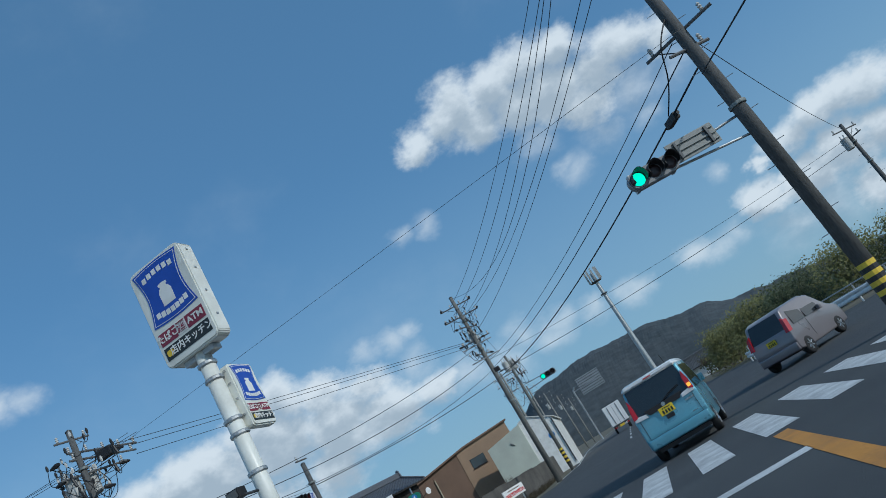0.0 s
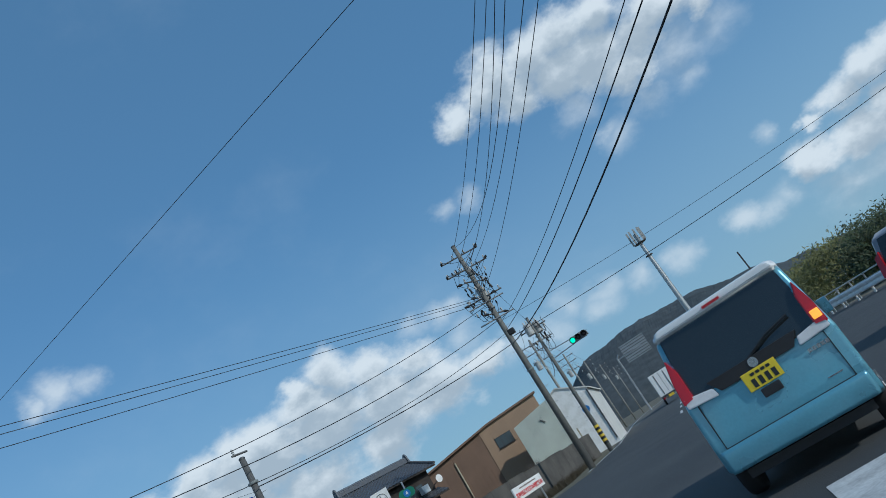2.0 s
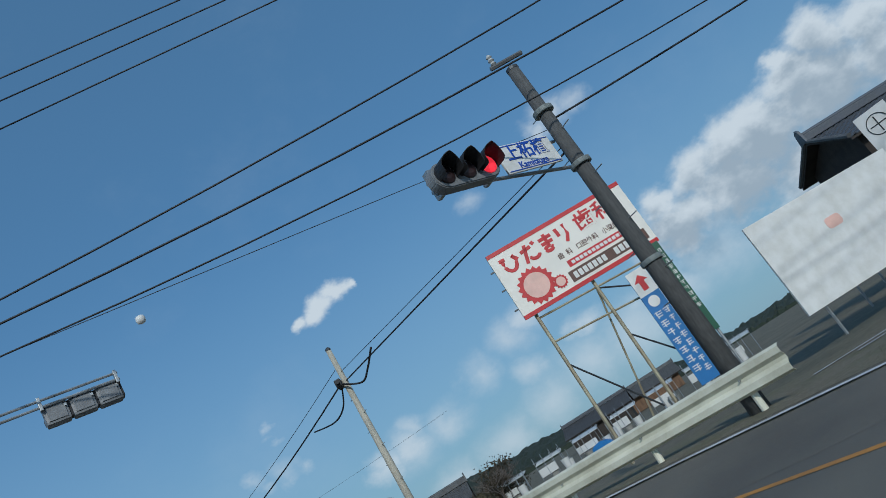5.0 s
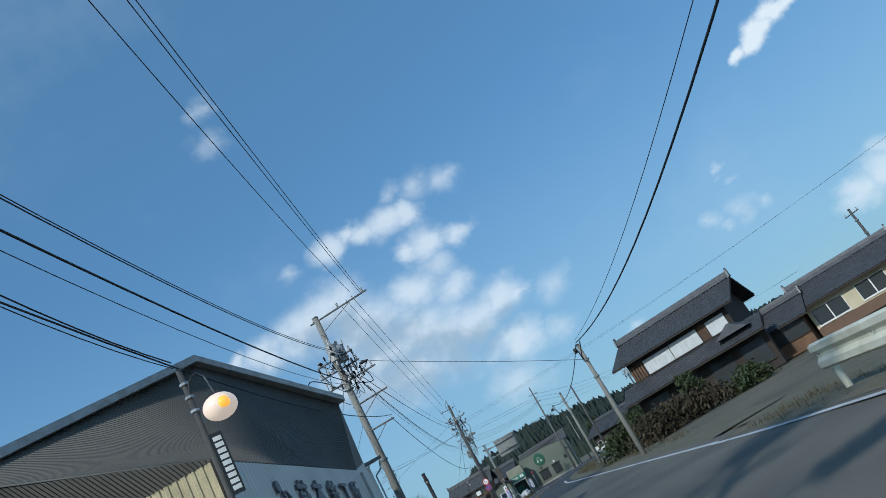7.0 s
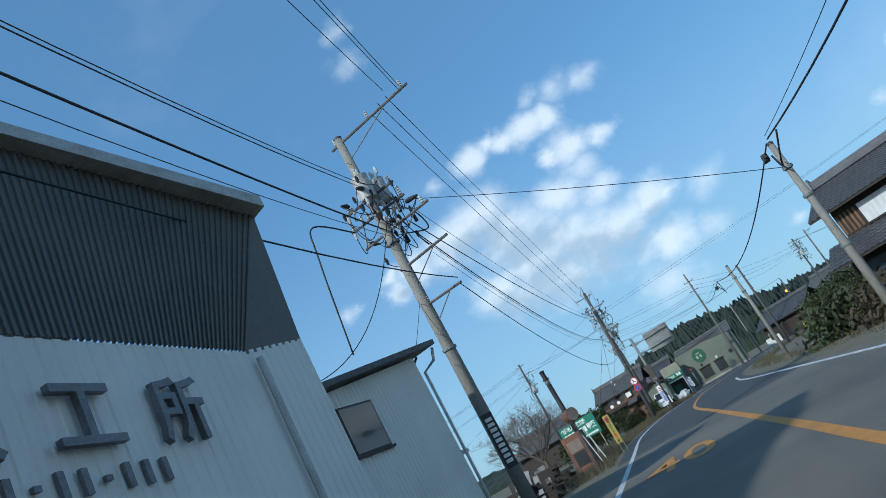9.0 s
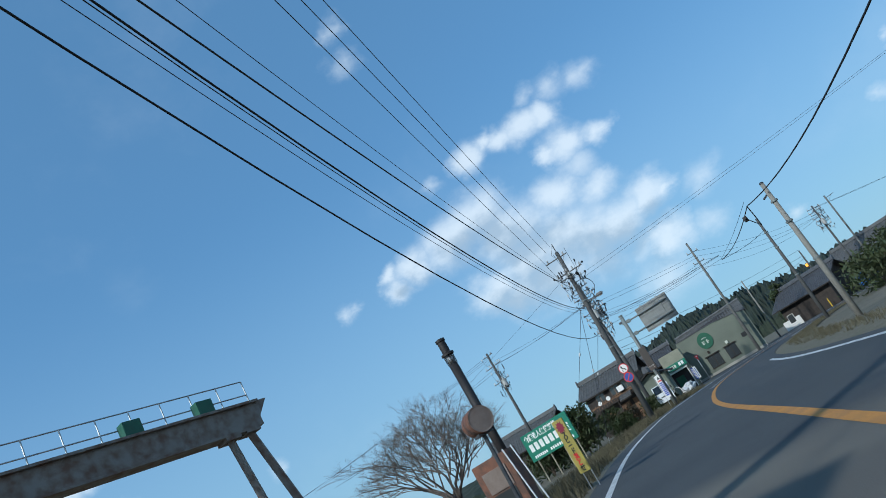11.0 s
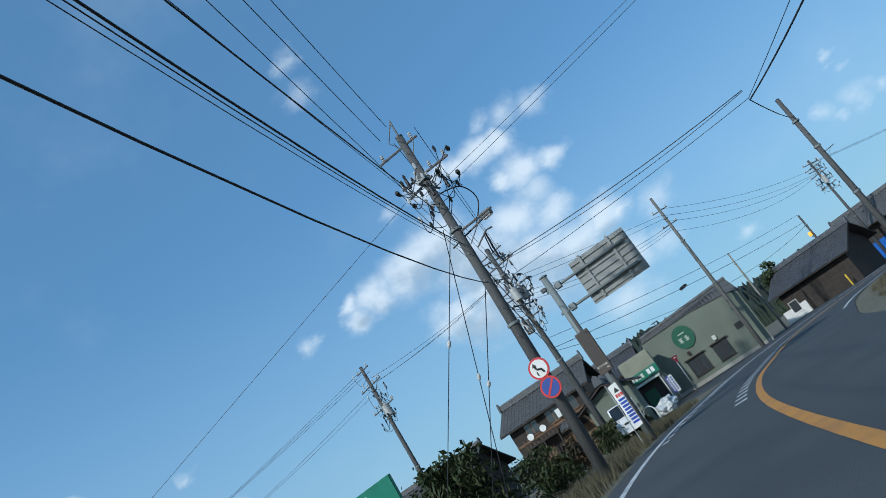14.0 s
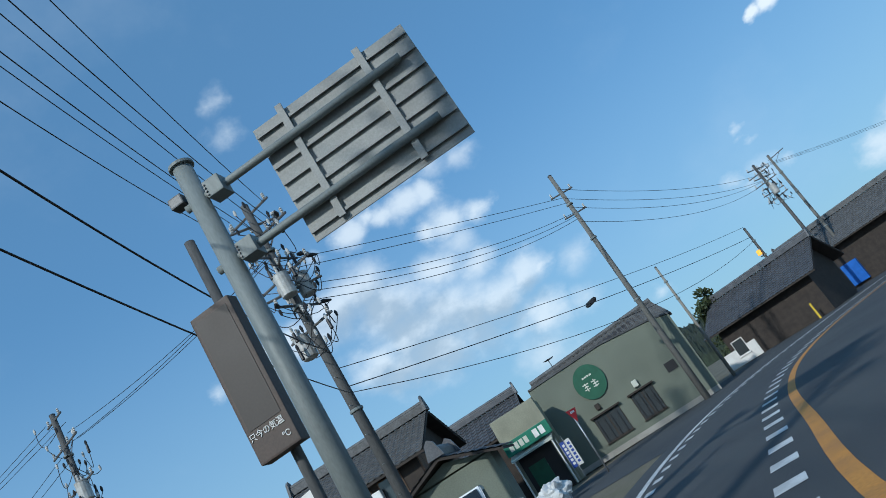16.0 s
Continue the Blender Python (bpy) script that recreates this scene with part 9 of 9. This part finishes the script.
def bare_tree(x, y, h, label, seed=3, spread=0.55, levels=5, name="bare_tree", wide=1.0, stems=6):
    rnd = random.Random(seed)
    e = empty(name, pose(x, y, 0) @ Matrix.Diagonal((wide, wide, 1, 1)), label, "tree", "bare trees")
    trunk, limbs = bmesh.new(), bmesh.new()
    tube([(0, 0, 0), (0.05, 0.03, h * 0.18), (0.0, 0.05, h * 0.32)], [h * 0.03, h * 0.024, h * 0.02], 8, trunk)
    part("trunk", trunk, BARK, e, smooth=True)

    def branch(p, d, length, r, level):
        q = p + d * length * 0.5 + Vector((rnd.gauss(0, 0.06), rnd.gauss(0, 0.06), 0.03)) * length
        t = p + d * length
        pts = [p, q, t]
        rows = []
        for pt, rr in zip(pts, (r, r * 0.8, r * 0.55)):
            u, v = ring_frame(d)
            rows.append([limbs.verts.new(pt + rr * (math.cos(k * math.tau / 3) * u + math.sin(k * math.tau / 3) * v)) for k in range(3)])
        for a, b in zip(rows, rows[1:]):
            for k in range(3):
                limbs.faces.new((a[k], a[(k + 1) % 3], b[(k + 1) % 3], b[k]))
        if level == 0:
            return
        for _ in range(3 if level > 1 else 4):
            nd = (d + Vector((rnd.gauss(0, spread), rnd.gauss(0, spread), rnd.gauss(0.12, spread * 0.6)))).normalized()
            branch(p.lerp(t, rnd.uniform(0.45, 1.0)), nd, length * rnd.uniform(0.55, 0.8), r * 0.58, level - 1)

    for k in range(stems):
        a = k * math.tau / stems + rnd.uniform(-0.3, 0.3)
        d = Vector((math.cos(a) * 0.75, math.sin(a) * 0.75, rnd.uniform(0.5, 1.2))).normalized()
        branch(Vector((0, 0.04, h * rnd.uniform(0.2, 0.32))), d, h * 0.27, h * 0.0085, levels)
    tagged(part("twig_mass", limbs, TWIG, e), kind="stuff")
    return e


bare_tree(-68.5, 14.9, 5.0, "bare grey winter tree with fine twigs", 3, spread=0.5, wide=1.12, levels=6, stems=10)
bare_tree(-48.6, 48.9, 3.6, "bare brown tree by the field", 7, levels=4)
bare_tree(-50.0, 49.4, 3.2, "bare brown tree by the field", 8, levels=4)
leafy("field_thicket", -49.6, 49.6, 1.7, 2.9, 2200, LEAFBROWN, "bare brown thicket by the field", 0.1, seed=60)
leafy("dry_shrub", -42.9, 44.2, 0.8, 1.5, 900, GRASS, "tan dry shrub at the end of the wall", 0.1, seed=61)
leafy("garden_bush", -57.5, 30.6, 1.5, 1.05, 2400, LEAFBROWN, "dense russet bush in the garden", 0.12, seed=4)
leafy("garden_bush", -59.8, 32.0, 1.4, 1.2, 1800, LEAFBROWN, "reddish brown clipped garden hedge", 0.13, seed=5)
leafy("garden_bush", -57.8, 33.5, 1.3, 0.9, 1500, LEAFBROWN, "russet clipped garden hedge row", 0.13, seed=6)
leafy("garden_bush", -57.0, 35.8, 1.2, 0.8, 1200, LEAF, "dark evergreen clipped garden hedge", 0.13, seed=7)
leafy("garden_tree", -60.4, 33.6, 0.9, 2.2, 1300, LEAF, "clipped dark garden pine tree", 0.12, seed=8)
leafy("garden_bush", -61.5, 29.6, 1.7, 1.3, 1900, LEAF, "evergreen bush by the pole", 0.13, seed=9)
leafy("roadside_bush", -98.0, 11.8, 1.5, 3.1, 3000, LEAF, "dark evergreen tree by the billboard", 0.16, seed=11)
leafy("roadside_bush", -96.5, 9.4, 1.5, 2.2, 2000, LEAF, "dark evergreen bush by the billboard", 0.16, seed=12)
leafy("roadside_bush", -101.5, 9.5, 2.2, 3.0, 2600, LEAF, "dark evergreen bush by the houses", 0.16, seed=13)
for k, (x, y, w, h) in enumerate(((9.6, 88, 1.6, 2.6), (11.4, 96, 2.0, 3.4), (9.9, 106, 1.8, 3.0), (12.6, 112, 2.2, 3.8))):
    leafy("dry_scrub", x, y, w, h, 900, LEAFYELLOW if k % 2 else LEAFBROWN, "dry yellow-brown scrub on the roadside bank", 0.22, seed=40 + k)
leafy("roadside_tree", -146.5, 29.5, 1.2, 5.6, 2200, LEAF, "dark evergreen tree behind the shop", 0.16, seed=17)
for k, (x, y, w, h) in enumerate(((-112.0, 14.6, 0.9, 1.2), (-109.2, 13.2, 1.1, 1.5), (-106.3, 12.3, 1.3, 1.9), (-115.2, 15.9, 0.7, 0.9), (-103.6, 13.4, 1.0, 1.2))):
    leafy("verge_shrub", x, y, w, h, 1300, LEAFBROWN if k % 2 else LEAF, "dark low shrub on the verge before the houses", 0.12, seed=70 + k, group="verge shrubs")
leafy("roadside_bush", -104.0, 33.0, 2.5, 2.4, 2400, LEAF, "green bush on the island", 0.16, seed=14)
leafy("roadside_bush", -110.0, 36.0, 3.0, 3.0, 2400, LEAF, "green bushes past the island", 0.18, seed=15)
for k, (x, y, w, h) in enumerate(((13, 62, 3.0, 3.4), (17, 58, 3.4, 3.6), (11.5, 69, 3.2, 3.9), (15.5, 70, 3.6, 4.0), (21, 55, 3.0, 3.2), (9.5, 78, 3.0, 3.8), (26, 52, 3.0, 3.0))):
    leafy("bamboo_clump", x, y, w, h, 7000, LEAFYELLOW if k % 3 else LEAF, "yellow-green bamboo and scrub thicket", 0.13, seed=20 + k, group="thicket by the bridge")
for k in range(9):
    leafy("verge_scrub", -12.2 - k * 0.25 + (k % 3), 40.5 + k * 1.4, 0.9, 0.9, 500, LEAFBROWN, "brown dry scrub on the bank", 0.1, seed=40 + k, group="dry scrub", stem=False)
bare_tree(-11.6, 55.5, 2.6, "bare shrub over the wall", 14, levels=3)


def tufts(name, line, off0, off1, count, label, seed, h=0.25, material=GRASS):
    rnd = random.Random(seed)
    bm = bmesh.new()
    for _ in range(count):
        i = rnd.randrange(len(line) - 1)
        p = line[i].lerp(line[i + 1], rnd.random())
        d = (line[i + 1] - line[i]).normalized()
        p = p + Vector((-d.y, d.x)) * rnd.uniform(off0, off1)
        for _ in range(3):
            a, s = rnd.uniform(0, math.tau), h * rnd.uniform(0.5, 1.3)
            q = Vector((p.x + rnd.gauss(0, 0.06), p.y + rnd.gauss(0, 0.06), -0.01))
            w = Vector((math.cos(a), math.sin(a), 0)) * 0.015
            t = q + Vector((rnd.gauss(0, 0.3) * s, rnd.gauss(0, 0.3) * s, s))
            bm.faces.new([bm.verts.new(q - w), bm.verts.new(q + w), bm.verts.new(t)])
    return tagged(part(name, bm, material), label, "grass", kind="stuff")


tufts("dry_grass", cut(SOUTH, -58, -109), 0.25, 3.0, 4200, "straw-coloured dry grass on the verge", 1, 0.32)
tufts("dry_grass", cut(NORTH, -45, -120), -2.4, -0.8, 1300, "straw-coloured dry grass on the verge", 2, 0.16)
tufts("dry_grass", [Vector(p) for p in ((-12, 32.6), (-17, 31.75), (-21, 31.25), (-25, 30.8), (-34, 30.1))], -1.6, -0.15, 2600, "dry grass under the guard rail", 3, 0.2)
tufts("dry_grass", [Vector(p) for p in ((-8.2, 60), (-7.6, 46), (-9, 39.5))], -3.0, -0.3, 2400, "dark dry weeds on the bank", 4, 0.3, LEAFBROWN)


def ridge(name, az0, az1, dist, heights, material, label, depth=200.0, n=220, rough=1.0, seed=0.0, centre=(0, 0), base=-10.0, bumps=0.0):
    """A far ridge on an arc round the place; heights: degrees above the level at even steps of bearing."""
    bm = bmesh.new()
    rows = []
    layers = 12
    for i in range(n + 1):
        t = i / n
        az = radians(az0 + (az1 - az0) * t)
        f = t * (len(heights) - 1)
        k = min(int(f), len(heights) - 2)
        s = f - k
        s = s * s * (3 - 2 * s)
        el = heights[k] * (1 - s) + heights[k + 1] * s
        col = []
        for j in range(layers + 1):
            v = j / layers
            d = dist + depth * v
            z = d * math.tan(radians(el)) * (math.sin(v * math.pi / 2) ** 0.8)
            z += rough * d * 0.004 * (noise.noise(Vector((i * 0.13 + seed, j * 0.5, seed))) + 0.6 * noise.noise(Vector((i * 0.5, j * 1.3, seed + 5)))) * (0.25 + v)
            if bumps:
                z += bumps * abs(noise.noise(Vector((i * 1.9, j * 2.3, seed + 9))))
            col.append(bm.verts.new((centre[0] - math.sin(az) * d, centre[1] + math.cos(az) * d, base if j == 0 else z)))
        rows.append(col)
    for a, b in zip(rows, rows[1:]):
        for j in range(layers):
            bm.faces.new((a[j], b[j], b[j + 1], a[j + 1]))
    bmesh.ops.recalc_face_normals(bm, faces=bm.faces)
    return tagged(part(name, bm, material, smooth=False), label, "hill", kind="structure")


ridge("backdrop_mountain", 14, -26, 1500, [1.5, 2.8, 4.9, 5.2, 4.9, 4.1, 2.9, 1.8, 1.2, 0.8, 0.6], MOUNTAIN, "brown winter mountain with haze tinted into its colour", 500, 240, 0.45, 1.0)
ridge("backdrop_mountain", 2, -60, 2200, [1.5, 3.0, 2.6, 1.4, 0.6, 0.5, 0.8, 1.2, 1.2, 1.0], MOUNTAIN, "far ridge with haze tinted into its colour", 150, 160, 0.5, 4.0)
ridge("backdrop_hill", -9, -40, 420, [0.5, 0.9, 0.5, 0.9, 1.3, 1.6, 1.8], FOREST, "dark wooded near hill", 120, 160, 0.8, 7.0, bumps=3.0)
ridge("backdrop_hill", 102, 66, 300, [1.2, 3.2, 4.0, 3.3, 2.6, 2.5, 2.8, 2.6, 2.0], FOREST, "dark conifer hill behind the houses", 90, 300, 0.9, 12.0, (-60, 22), bumps=5.0)
ridge("backdrop_hill", 72, 20, 520, [2.3, 2.0, 1.4, 0.9, 0.6, 0.9, 1.4], FOREST, "low wooded ridge across the fields", 120, 260, 0.6, 17.0, bumps=4.0)
ridge("backdrop_hill", 180, 98, 700, [1.0, 1.4, 1.2, 1.6, 1.2, 1.0], FOREST, "low wooded ridge", 120, 200, 0.6, 21.0, bumps=5.0)
ridge("backdrop_hill", 330, 180, 900, [1.0, 1.6, 1.2, 1.8, 1.4], FOREST, "low wooded ridge", 120, 120, 0.6, 25.0, bumps=5.0)
